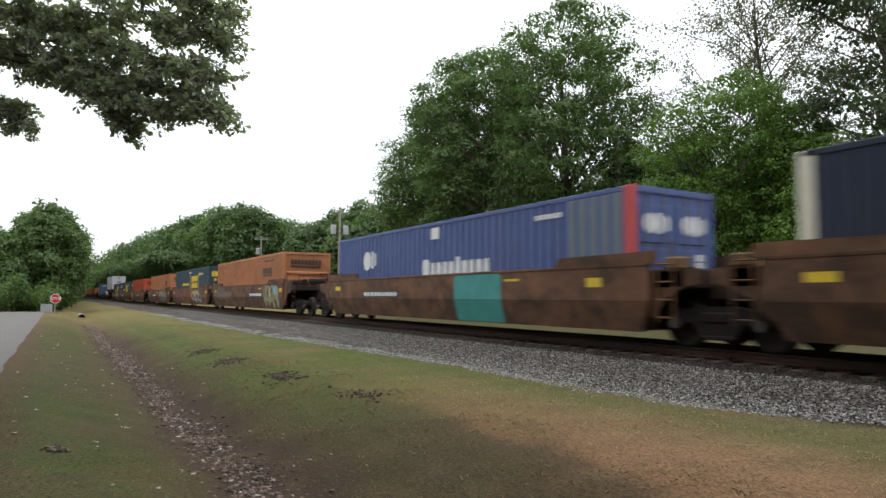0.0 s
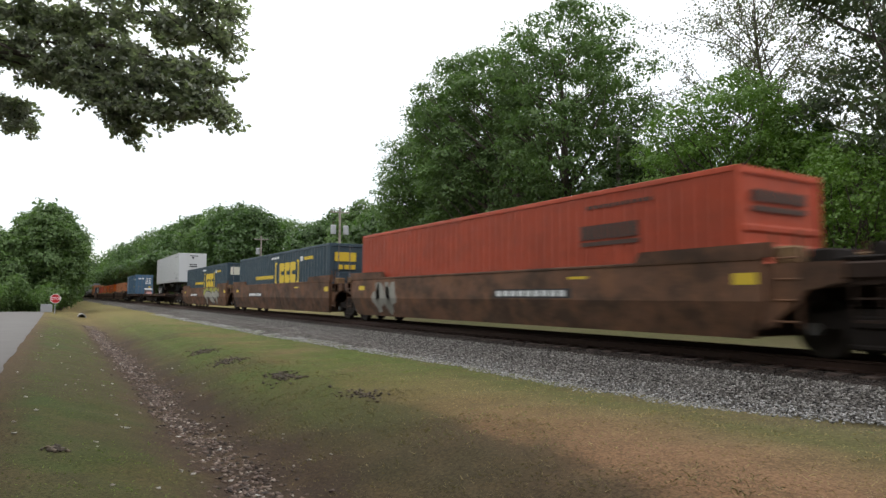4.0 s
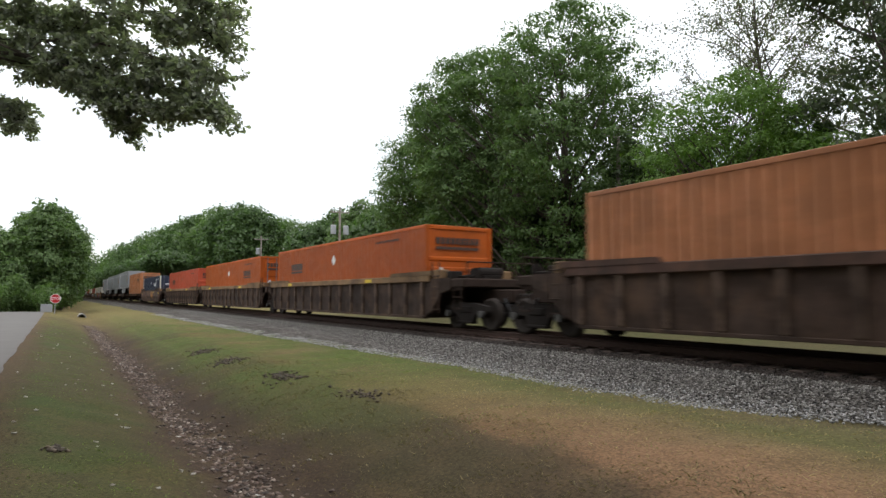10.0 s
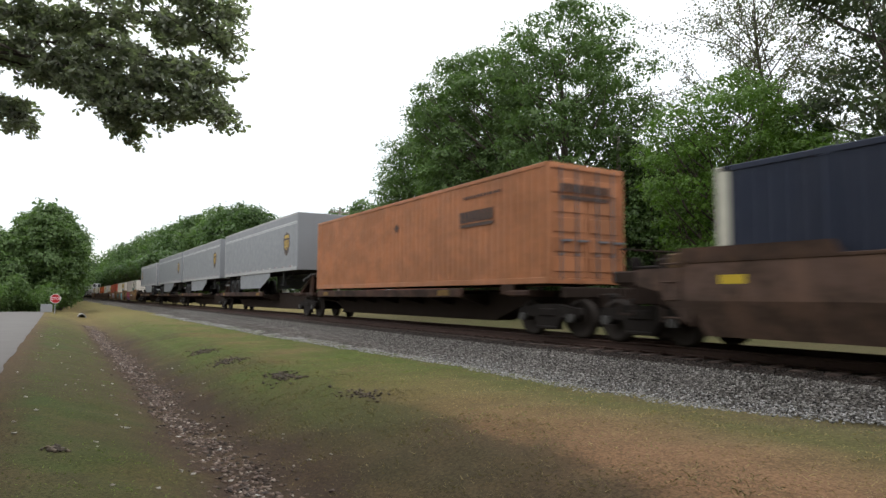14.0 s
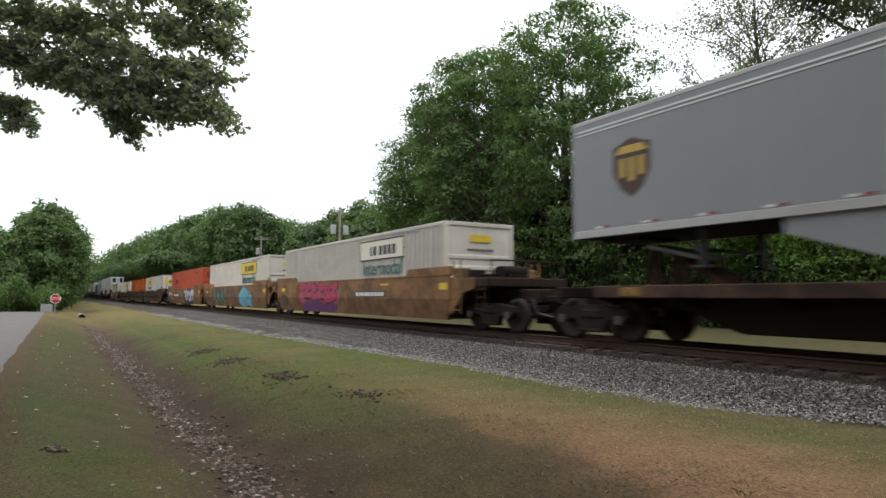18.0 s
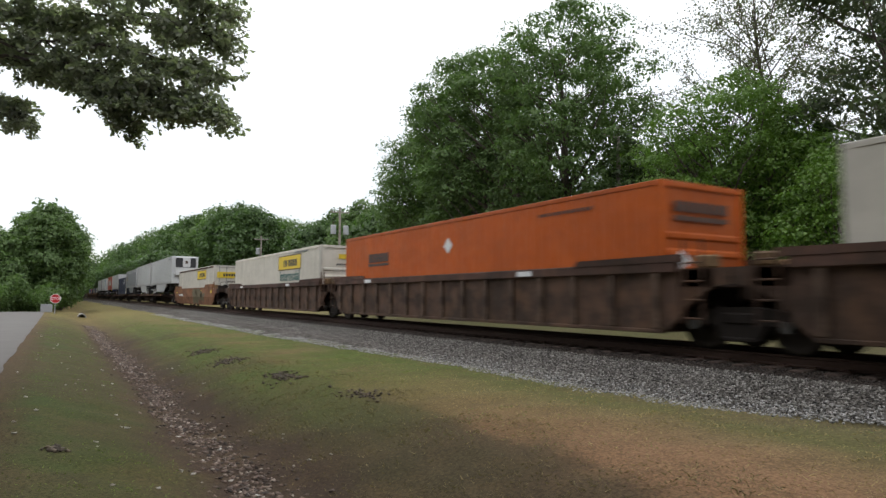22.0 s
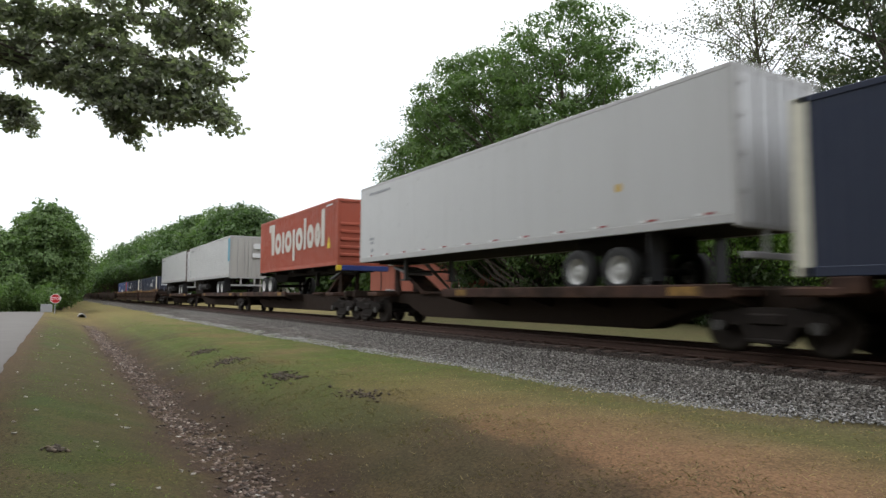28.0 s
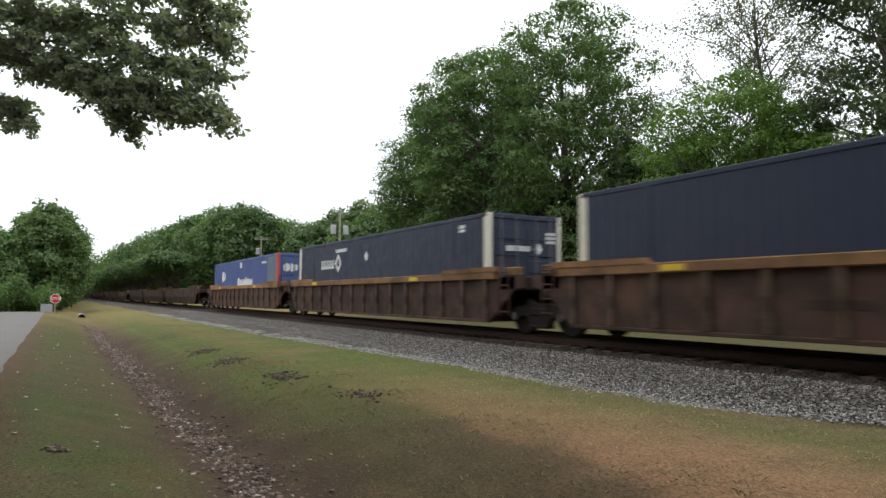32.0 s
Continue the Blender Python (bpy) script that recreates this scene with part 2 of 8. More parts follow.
SPRAY_CREAM = plain("spray_cream", (0.34, 0.32, 0.2), 0.8, vary=0.35, scale=2.0, gloss=0.2)
SPRAY_HAZE = plain("spray_haze_grey", (0.13, 0.1, 0.085), 0.85, vary=0.45, scale=2.5, gloss=0.15)
SPRAY_RUSTY = plain("spray_rusty", (0.17, 0.07, 0.03), 0.85, vary=0.4, scale=2.5, gloss=0.15)
SPRAY_ROSE = plain("spray_rose", (0.36, 0.06, 0.1), 0.8, vary=0.3, scale=2.0, gloss=0.2)
SPRAY_DEEP_TEAL = plain("spray_deep_teal", (0.02, 0.075, 0.085), 0.8, vary=0.3, scale=2.0, gloss=0.2)
SPRAY_WHITE = plain("spray_white", (0.26, 0.25, 0.22), 0.8, vary=0.5, scale=1.6, gloss=0.2)
SPRAY_TEAL = plain("spray_teal", (0.05, 0.26, 0.24), 0.7, vary=0.3, scale=2.0)
SPRAY_BLUE = plain("spray_blue", (0.12, 0.32, 0.42), 0.7, vary=0.3, scale=2.0)
SPRAY_PINK = plain("spray_pink", (0.32, 0.06, 0.11), 0.7, vary=0.3, scale=2.0)
SPRAY_PINK_SHADED = plain("spray_pink_shaded", (0.11, 0.035, 0.12), 0.7, vary=0.3, scale=2.0)
SPRAY_LIME = plain("spray_lime", (0.25, 0.26, 0.035), 0.7, vary=0.3, scale=2.0)
SPRAY_LILAC = plain("spray_lilac", (0.42, 0.38, 0.46), 0.7, vary=0.35, scale=1.5)
SPRAY_BLACK = plain("spray_black", (0.03, 0.028, 0.03), 0.7, vary=0.3)
SPRAY_PLUM = plain("spray_plum", (0.05, 0.018, 0.035), 0.75, vary=0.3, scale=2.0)
SPRAY_PALE = plain("spray_pale_green_grey", (0.2, 0.21, 0.165), 0.8, vary=0.4, scale=1.6, gloss=0.2)
SPRAY_AMBER = plain("spray_amber", (0.5, 0.24, 0.05), 0.7, vary=0.3, scale=2.0)
RAIL_TOP = plain("rail_steel", (0.066, 0.04, 0.032), 0.7, 0.15, vary=0.35, gloss=0.15)
TIE_WOOD = plain("creosoted_tie_wood", (0.055, 0.036, 0.028), 0.85, vary=0.45, scale=5.0, bump=0.4)
BARK = plain("bark", (0.075, 0.06, 0.048), 0.9, vary=0.45, scale=6.0, bump=0.7)
BARK_PALE = plain("bark_pale", (0.15, 0.13, 0.11), 0.9, vary=0.35, scale=6.0, bump=0.5)
POLE_WOOD = plain("pole_wood", (0.26, 0.23, 0.2), 0.85, vary=0.25, scale=4.0, bump=0.3)
LEAF_OAK = leaf_material("leaf_oak", (0.096, 0.154, 0.057), (0.172, 0.25, 0.095))
LEAF_BRIGHT = leaf_material("leaf_bright", (0.095, 0.17, 0.034), (0.18, 0.285, 0.062))
LEAF_PALE = leaf_material("leaf_pale", (0.095, 0.105, 0.06), (0.17, 0.18, 0.1))
LEAF_DARK = leaf_material("leaf_dark", (0.055, 0.072, 0.042), (0.09, 0.11, 0.058))
# understory leaves, darkened in colour to carry the shade of the wood
LEAF_SHADE = leaf_material("leaf_shade_dark", (0.03, 0.046, 0.02), (0.062, 0.09, 0.034))
LEAF_FAR = leaf_material("leaf_far", (0.078, 0.127, 0.05), (0.115, 0.18, 0.07))
LEAF_NEAR = leaf_material("leaf_near", (0.3, 0.295, 0.275), (0.45, 0.45, 0.405), 0.45, 0.55)
# ---- ground ----
PROFILE_Y = np.array([-400.0, -60.0, -22.0, -18.4, -12.4, -11.7, -10.7, -10.05, -9.65, -9.25, -8.8, -8.2, -7.7, -7.3, -6.0, -4.2, -3.2, 3.2, 5.0, 9.0, 14.0, 30.0, 90.0, 400.0])
PROFILE_Z = np.array([-0.5, -0.5, -0.6, -0.58, -0.57, -0.6, -0.82, -1.04, -1.13, -1.12, -1.0, -0.8, -0.665, -0.63, -0.6, -0.55, -0.55, -0.55, -0.5, -0.42, -0.35, -0.2, 0.3, 1.0])


def soft_noise(x, y, scale, seed):
    """Smooth random heights from a few crossing waves."""
    r = np.random.RandomState(seed)
    out = 0.0
    for k in range(7):
        a = r.uniform(0, 2 * np.pi)
        w = scale * r.uniform(0.6, 1.8)
        out = out + np.sin((x * np.cos(a) + y * np.sin(a)) * w + r.uniform(0, 6.3))
    return out / 7.0


def ground_height(x, y):
    x, y = np.asarray(x, dtype=float), np.asarray(y, dtype=float)
    bend = 0.22 * soft_noise(x, 0 * y, 0.35, 11)
    off = (y > -12.0) & (y < -3.8)
    z = np.interp(y + np.where(off, bend * np.clip((y + 12.0) / 1.2, 0, 1) * np.clip((-3.8 - y) / 1.0, 0, 1), 0.0), PROFILE_Y, PROFILE_Z)
    rough = np.clip((y + 12.3) / 0.7, 0, 1) * np.clip((-3.4 - y) / 1.2, 0, 1)
    z = z + rough * (0.05 * soft_noise(x, y, 1.1, 5) + 0.03 * soft_noise(x, y, 3.7, 6) + 0.014 * soft_noise(x, y, 9.0, 7))
    culvert = np.exp(-((x + 64.0) / 2.2) ** 2) * np.exp(-((y + 9.6) / 1.4) ** 2)
    return z + 0.45 * culvert


def grass_material():
    m, nt, bsdf = node_material("grass_and_soil")
    tc = nt.nodes.new("ShaderNodeTexCoord")
    sep = nt.nodes.new("ShaderNodeSeparateXYZ")
    nt.links.new(tc.outputs["Object"], sep.inputs[0])
    wob = noise_tex(nt, 0.6, 7.0, rough=0.7)
    mad = nt.nodes.new("ShaderNodeMath")
    mad.operation = "MULTIPLY_ADD"
    mad.inputs[1].default_value = 1.6
    nt.links.new(wob, mad.inputs[0])
    nt.links.new(sep.outputs["Y"], mad.inputs[2])
    rng = nt.nodes.new("ShaderNodeMapRange")
    rng.inputs["From Min"].default_value = -12.8
    rng.inputs["From Max"].default_value = -0.8
    nt.links.new(mad.outputs[0], rng.inputs["Value"])
    green, dry, brown = (0.085, 0.125, 0.034), (0.31, 0.2, 0.112), (0.088, 0.063, 0.045)
    across = ramp(nt, rng.outputs["Result"], [(0.108, (0.15, 0.1, 0.058)), (0.135, (0.11, 0.095, 0.043)), (0.17, green), (0.255, (0.092, 0.105, 0.036)), (0.29, (0.1, 0.08, 0.047)), (0.31, brown), (0.358, (0.078, 0.057, 0.04)),
                                              (0.385, (0.08, 0.06, 0.039)), (0.43, (0.084, 0.07, 0.04)), (0.48, (0.09, 0.072, 0.042)), (0.52, (0.11, 0.08, 0.048)), (0.55, (0.26, 0.162, 0.09)), (0.62, dry), (0.685, (0.25, 0.195, 0.1)), (0.73, (0.155, 0.16, 0.064)), (0.79, (0.17, 0.162, 0.08)), (0.92, (0.16, 0.145, 0.085))])
    # further along the line the bank and its top are greener, and in the distance straw-coloured
    far = nt.nodes.new("ShaderNodeMapRange")
    far.inputs["From Min"].default_value = -4.5
    far.inputs["From Max"].default_value = -12.5
    nt.links.new(sep.outputs["X"], far.inputs["Value"])
    bank = ramp(nt, rng.outputs["Result"], [(0.385, (0, 0, 0)), (0.46, (0.85, 0.85, 0.85)), (0.74, (0.95, 0.95, 0.95)), (0.81, (0.35, 0.35, 0.35))])
    tufts = ramp(nt, noise_tex(nt, 0.33, 5.0), [(0.36, (0.4, 0.4, 0.4)), (0.52, (1, 1, 1))])
    amount = mix_rgb(nt, 1.0, mix_rgb(nt, 1.0, bank, tufts, "MULTIPLY"), far.outputs["Result"], "MULTIPLY")
    base = mix_rgb(nt, amount, across, (0.112, 0.162, 0.036))
    straw = nt.nodes.new("ShaderNodeMapRange")
    straw.inputs["From Min"].default_value = -30.0
    straw.inputs["From Max"].default_value = -58.0
    straw.inputs["To Max"].default_value = 0.7
    nt.links.new(sep.outputs["X"], straw.inputs["Value"])
    base = mix_rgb(nt, straw.outputs["Result"], base, (0.304, 0.261, 0.102))
    patch = ramp(nt, noise_tex(nt, 1.1, 7.0, rough=0.72), [(0.46, (0, 0, 0)), (0.66, (0.4, 0.4, 0.4))])
    base = mix_rgb(nt, patch, base, (0.189, 0.138, 0.070))
    # worn brown patches in the lawn by the lane
    lawn = ramp(nt, rng.outputs["Result"], [(0.1, (0.95, 0.95, 0.95)), (0.16, (0.8, 0.8, 0.8)), (0.27, (0.55, 0.55, 0.55)), (0.3, (0, 0, 0))])
    worn = ramp(nt, noise_tex(nt, 0.42, 6.0, rough=0.6), [(0.44, (0, 0, 0)), (0.56, (1, 1, 1))])
    base = mix_rgb(nt, mix_rgb(nt, 1.0, mix_rgb(nt, 1.0, lawn, worn, "MULTIPLY"), (0.7, 0.7, 0.7), "MULTIPLY"), base, (0.13, 0.102, 0.058))
    dark = ramp(nt, noise_tex(nt, 2.7, 7.0, rough=0.72), [(0.5, (0, 0, 0)), (0.68, (0.35, 0.35, 0.35))])
    base = mix_rgb(nt, dark, base, (0.065, 0.058, 0.032))
    fine = ramp(nt, noise_tex(nt, 30.0, 5.0, rough=0.75), [(0.36, (0.5, 0.5, 0.5)), (0.64, (1.38, 1.37, 1.33))])
    base = mix_rgb(nt, 1.0, base, fine, "MULTIPLY")
    base = mix_rgb(nt, 1.0, base, (0.605, 0.565, 0.57), "MULTIPLY")
    nt.links.new(base, bsdf.inputs["Base Color"])
    bsdf.inputs["Roughness"].default_value = 0.95
    bsdf.inputs["Specular IOR Level"].default_value = 0.1
    relief(nt, bsdf, noise_tex(nt, 22.0, 6.0, rough=0.7), 0.4, 0.03)
    return m


GRASS = grass_material()
BLADE = leaf_material("grass_blade", (0.24, 0.17, 0.092), (0.42, 0.3, 0.165), 0.7)
BLADE_GREEN = leaf_material("grass_blade_green", (0.115, 0.152, 0.042), (0.19, 0.222, 0.075), 0.8)
BLADE_BROWN = leaf_material("dead_weed", (0.095, 0.076, 0.05), (0.25, 0.185, 0.11), 0.8)


gx = np.unique(np.concatenate([np.arange(-32, 10.01, 0.25), np.arange(-100, -32, 1.0), np.arange(-420, -100, 8.0), np.array([-2500, -1600, -1000, -700, -520, 14, 20, 40, 100, 300, 1000, 2500.0])]))
gy = np.unique(np.concatenate([np.arange(-13, -3.0, 0.16), PROFILE_Y, np.arange(-60, -13, 3.0), np.arange(-3, 40, 1.5), np.array([-2500, -1200, -700, 60, 140, 250, 700, 1200, 2500.0])]))
mx_, my_ = np.meshgrid(gx, gy, indexing="ij")
gz = ground_height(mx_, my_)
ni, nj = len(gx), len(gy)
ii, jj = np.meshgrid(np.arange(ni - 1), np.arange(nj - 1), indexing="ij")
q0 = (ii * nj + jj).ravel()
ground = new("ground", big_mesh("ground", np.stack([mx_.ravel(), my_.ravel(), gz.ravel()], 1), np.stack([q0, q0 + nj, q0 + nj + 1, q0 + 1], 1), GRASS, True))
tagged(ground, "patchy green and straw-dry grass bank with a bare leaf-littered ditch", "ground", kind="structure")

# road beside the ditch and the street that it meets
ASPHALT = plain("worn_pale_asphalt", (0.135, 0.128, 0.12), 0.95, vary=0.2, scale=1.2, bump=0.3, gloss=0.15)


def road_strip(name, x0, x1, y0, y1, label, lift, edge_seed):
    n = max(8, int((x1 - x0) / 0.5))
    xs = np.linspace(x0, x1, n)
    ys = np.linspace(y0, y1, 9)
    v = []
    for i, x in enumerate(xs):
        for j, y in enumerate(ys):
            ragged = 0.06 * float(soft_noise(x, 0.0, 2.1, edge_seed)) if j == len(ys) - 1 else 0.0
            crown = 0.04 * (1 - (2 * j / (len(ys) - 1) - 1) ** 2)
            v.append((x, y + ragged, float(ground_height(x, y)) + lift + crown))
    k = len(ys)
    f = [(i * k + j, (i + 1) * k + j, (i + 1) * k + j + 1, i * k + j + 1) for i in range(n - 1) for j in range(k - 1)]
    m = Kit()
    m.add(v, f)
    return tagged(new(name, m.mesh(name, ASPHALT, True)), label, "road", kind="structure")


road_strip("road", -66.0, 30.0, -18.4, -12.28, "pale worn asphalt lane beside the grass ditch", 0.015, 3)

# ---- railway ----
RAIL_Z = -0.085     # the rail heads


def ballast_material():
    m, nt, bsdf = node_material("ballast_granite")
    tc = nt.nodes.new("ShaderNodeTexCoord")
    vo = nt.nodes.new("ShaderNodeTexVoronoi")
    vo.inputs["Scale"].default_value = 17.0
    nt.links.new(tc.outputs["Object"], vo.inputs["Vector"])
    sp = nt.nodes.new("ShaderNodeSeparateColor")
    nt.links.new(vo.outputs["Color"], sp.inputs[0])
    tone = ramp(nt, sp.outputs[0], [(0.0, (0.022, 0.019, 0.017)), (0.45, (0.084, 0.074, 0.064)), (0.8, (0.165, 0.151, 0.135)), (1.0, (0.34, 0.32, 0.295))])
    # stones darken towards the gaps between them
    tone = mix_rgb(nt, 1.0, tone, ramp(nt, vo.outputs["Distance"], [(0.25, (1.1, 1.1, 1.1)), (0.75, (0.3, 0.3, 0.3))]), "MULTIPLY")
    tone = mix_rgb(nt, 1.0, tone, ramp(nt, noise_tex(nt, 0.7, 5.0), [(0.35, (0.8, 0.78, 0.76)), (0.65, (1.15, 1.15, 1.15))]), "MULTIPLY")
    nt.links.new(tone, bsdf.inputs["Base Color"])
    bsdf.inputs["Roughness"].default_value = 0.95
    bsdf.inputs["Specular IOR Level"].default_value = 0.15
    inv_h = nt.nodes.new("ShaderNodeMath")
    inv_h.operation = "SUBTRACT"
    inv_h.inputs[0].default_value = 1.0
    nt.links.new(vo.outputs["Distance"], inv_h.inputs[1])
    relief(nt, bsdf, inv_h.outputs[0], 1.0, 0.04)
    return m


BALLAST = ballast_material()
bed_nt = BALLAST.node_tree
bed_bsdf = bed_nt.nodes["Principled BSDF"]
bed_tc = bed_nt.nodes.new("ShaderNodeTexCoord")
bed_sep = bed_nt.nodes.new("ShaderNodeSeparateXYZ")
bed_nt.links.new(bed_tc.outputs["Object"], bed_sep.inputs[0])
grime_shade = bed_nt.nodes.new("ShaderNodeMapRange")
# grime and under-train shade, both coloured into the stone between the tie ends
grime_shade.inputs["From Min"].default_value = -1.9
grime_shade.inputs["From Max"].default_value = -1.55
grime_shade.inputs["To Max"].default_value = 0.85
bed_nt.links.new(bed_sep.outputs["Y"], grime_shade.inputs["Value"])
bed_nt.links.new(mix_rgb(bed_nt, grime_shade.outputs["Result"], bed_bsdf.inputs["Base Color"].links[0].from_socket, (0.034, 0.024, 0.019)), bed_bsdf.inputs["Base Color"])
bx = np.unique(np.concatenate([np.arange(-40, 12, 0.3), np.arange(-120, -40, 1.5), np.arange(-520, -120, 10.0), np.array([20, 40, 80, 160.0])]))
by = np.array([-4.35, -4.05, -3.6, -3.0, -2.4, -2.0, -1.75, -1.2, 0, 1.2, 1.75, 2.2, 2.7, 3.2])
bz = np.array([-0.72, -0.58, -0.52, -0.46, -0.4, -0.37, -0.355, -0.3, -0.29, -0.3, -0.34, -0.4, -0.48, -0.62])
X2, Y2 = np.meshgrid(bx, by, indexing="ij")
Z2 = np.broadcast_to(bz, X2.shape) + 0.025 * soft_noise(X2, Y2, 4.0, 21) * (np.abs(Y2) > 1.3)


def foot_line(x):
    """Where the ballast ends in the grass."""
    return np.interp(x, [-60, -25, -17, -12, -5.5, -3.8, -2.0], [-5.0, -4.84, -4.57, -4.32, -4.22, -3.62, -3.5]) + 0.1 * soft_noise(x, x * 0, 2.2, 22)


Y2 = Y2 + np.clip((-2.6 - Y2) / 1.5, 0, 1) * (foot_line(X2) + 4.2)
a0 = (np.arange(len(bx) - 1)[:, None] * len(by) + np.arange(len(by) - 1)[None]).ravel()
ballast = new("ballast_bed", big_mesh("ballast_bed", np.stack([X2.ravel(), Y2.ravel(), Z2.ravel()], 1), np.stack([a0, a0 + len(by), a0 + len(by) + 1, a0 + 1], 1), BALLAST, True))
tagged(ballast, "shoulder of grey crushed-stone railway ballast", "ballast", kind="structure")

RAIL_SECTION = [(-0.075, -0.172), (0.075, -0.172), (0.075, -0.16), (0.012, -0.14), (0.01, -0.045), (0.037, -0.03), (0.037, -0.006), (0.03, 0.0), (-0.03, 0.0), (-0.037, -0.006), (-0.037, -0.03), (-0.01, -0.045), (-0.012, -0.14), (-0.075, -0.16)]
track = tagged(new("railway_track"), "rusty steel rails on dark wooden ties", "track", kind="structure")
for side in (-1, 1):
    k = Kit().prism([(p + side * 0.755, z + RAIL_Z) for p, z in RAIL_SECTION], -520, 120, "x")
    part("rail", k, RAIL_TOP, track)
tie_mesh = Kit().box(-0.115, 0.115, -1.3, 1.3, -0.45, -0.178 + RAIL_Z, 0.012).mesh("tie", TIE_WOOD)
TIE_STEP = 0.52
for i in range(230):
    part("tie", tie_mesh, TIE_WOOD, track, at=pose(6.0 - i * TIE_STEP, random.uniform(-0.04, 0.04), random.uniform(-0.008, 0.004), 0, 0, random.uniform(-1.2, 1.2)))
far_ties = Kit()
for i in range(230, 1000):
    far_ties.box(6.0 - i * TIE_STEP - 0.115, 6.0 - i * TIE_STEP + 0.115, -1.3, 1.3, -0.45, -0.18 + RAIL_Z)
ob = part("far_ties", far_ties, TIE_WOOD, track)
ob["kind"] = "stuff"
plate_mesh = Kit().box(-0.1, 0.1, -0.17, 0.17, -0.178, -0.166).box(-0.05, 0.05, -0.12, -0.07, -0.17, -0.145).box(-0.05, 0.05, 0.07, 0.12, -0.17, -0.145).mesh("tie_plate", RAIL_TOP)
for i in range(75):
    for side in (-1, 1):
        part("tie_plate", plate_mesh, RAIL_TOP, track, at=pose(6.0 - i * TIE_STEP, side * 0.755, RAIL_Z))
# ---- the train ----
SPEED = 22.379
DURATION = 32.0
MOVING = []      # (thing, its pose at 0 s)


def rolling(ob, u, y=0.0, z=0.0, turn=0.0):
    """Something that rolls with the train: u is its place along the line at 0 s."""
    ob.matrix_basis = pose(u, y, z, 0, 0, turn)
    MOVING.append((ob, u, y, z, turn))
    return ob


# -- trucks, shared by all cars --
def wheel_profile(r):
    return [(-0.07, 0.05), (-0.07, 0.13), (-0.045, 0.16), (-0.03, r * 0.78), (-0.065, r * 0.84), (-0.065, r), (0.045, r + 0.004), (0.05, r + 0.028), (0.07, r + 0.028), (0.07, r * 0.84), (0.02, r * 0.78), (0.02, 0.16), (0.05, 0.1), (0.05, 0.05)]


WHEEL_R = 0.455
WHEEL_MESH = Kit().lathe(wheel_profile(WHEEL_R), 26).mesh("wheel", WHEEL_STEEL, True)
AXLE_MESH = Kit().tube((0, -1.08, 0), (0, 1.08, 0), 0.075, n=10).mesh("axle", TRUCK_IRON)
side_frame = Kit()
side_frame.prism([(-1.12, 0.56), (-1.1, 0.70), (-0.72, 0.74), (-0.35, 0.80), (0.35, 0.80), (0.72, 0.74), (1.1, 0.70), (1.12, 0.56), (0.98, 0.42), (0.78, 0.40), (0.66, 0.50), (0.5, 0.48), (0.34, 0.22), (-0.34, 0.22), (-0.5, 0.48), (-0.66, 0.50), (-0.78, 0.40), (-0.98, 0.42)], -0.08, 0.08)
for cx in (-0.13, 0.0, 0.13):
    side_frame.tube((cx, -0.03, 0.26), (cx, -0.03, 0.5), 0.05, n=8)
side_frame.box(-0.36, 0.36, -0.13, 0.13, 0.19, 0.27, 0.02)
side_frame.box(-0.3, 0.3, -0.12, 0.12, 0.5, 0.7, 0.03)
SIDE_FRAME_MESH = side_frame.mesh("side_frame", TRUCK_IRON)
BOLSTER_MESH = Kit().box(-0.22, 0.22, -1.05, 1.05, 0.5, 0.74, 0.04).tube((0, 0, 0.7), (0, 0, 0.9), 0.25, n=12).mesh("truck", TRUCK_IRON)
CAP_MESH = Kit().tube((0, -0.06, 0), (0, 0.06, 0), 0.105, 0.09, n=12).mesh("bearing_cap", BEARING_STEEL)


def truck(parent, x, z=RAIL_Z):
    """A two-axle truck under a car."""
    t = part("truck", BOLSTER_MESH, TRUCK_IRON, parent, "grimy cast two-axle truck", pose(x, 0, z))
    for s in (-1, 1):
        part("side_frame", SIDE_FRAME_MESH, TRUCK_IRON, t, at=pose(0, s * 1.0, 0))
        for ax in (-0.89, 0.89):
            part("wheel", WHEEL_MESH, WHEEL_STEEL, t, at=pose(ax, s * 0.757, WHEEL_R, 0, 0, 0 if s < 0 else 180))
            part("bearing_cap", CAP_MESH, BEARING_STEEL, t, at=pose(ax, s * 1.12, WHEEL_R + 0.02))
    for ax in (-0.89, 0.89):
        part("axle", AXLE_MESH, TRUCK_IRON, t, at=pose(ax, 0, WHEEL_R))
    return t


# -- flat shapes laid on sides --
def ellipse(cx, cz, rx, rz, n=20, a0=0.0):
    return [(cx + rx * math.cos(2 * math.pi * i / n + a0), cz + rz * math.sin(2 * math.pi * i / n + a0)) for i in range(n)]


def round_rect(x0, x1, z0, z1, r):
    pts = []
    r = min(r, (x1 - x0) / 2.01, (z1 - z0) / 2.01)
    for cx, cz, a in ((x1 - r, z1 - r, 0), (x0 + r, z1 - r, 90), (x0 + r, z0 + r, 180), (x1 - r, z0 + r, 270)):
        for k in range(5):
            w = radians(a + 22.5 * k)
            pts.append((cx + r * math.cos(w), cz + r * math.sin(w)))
    return pts


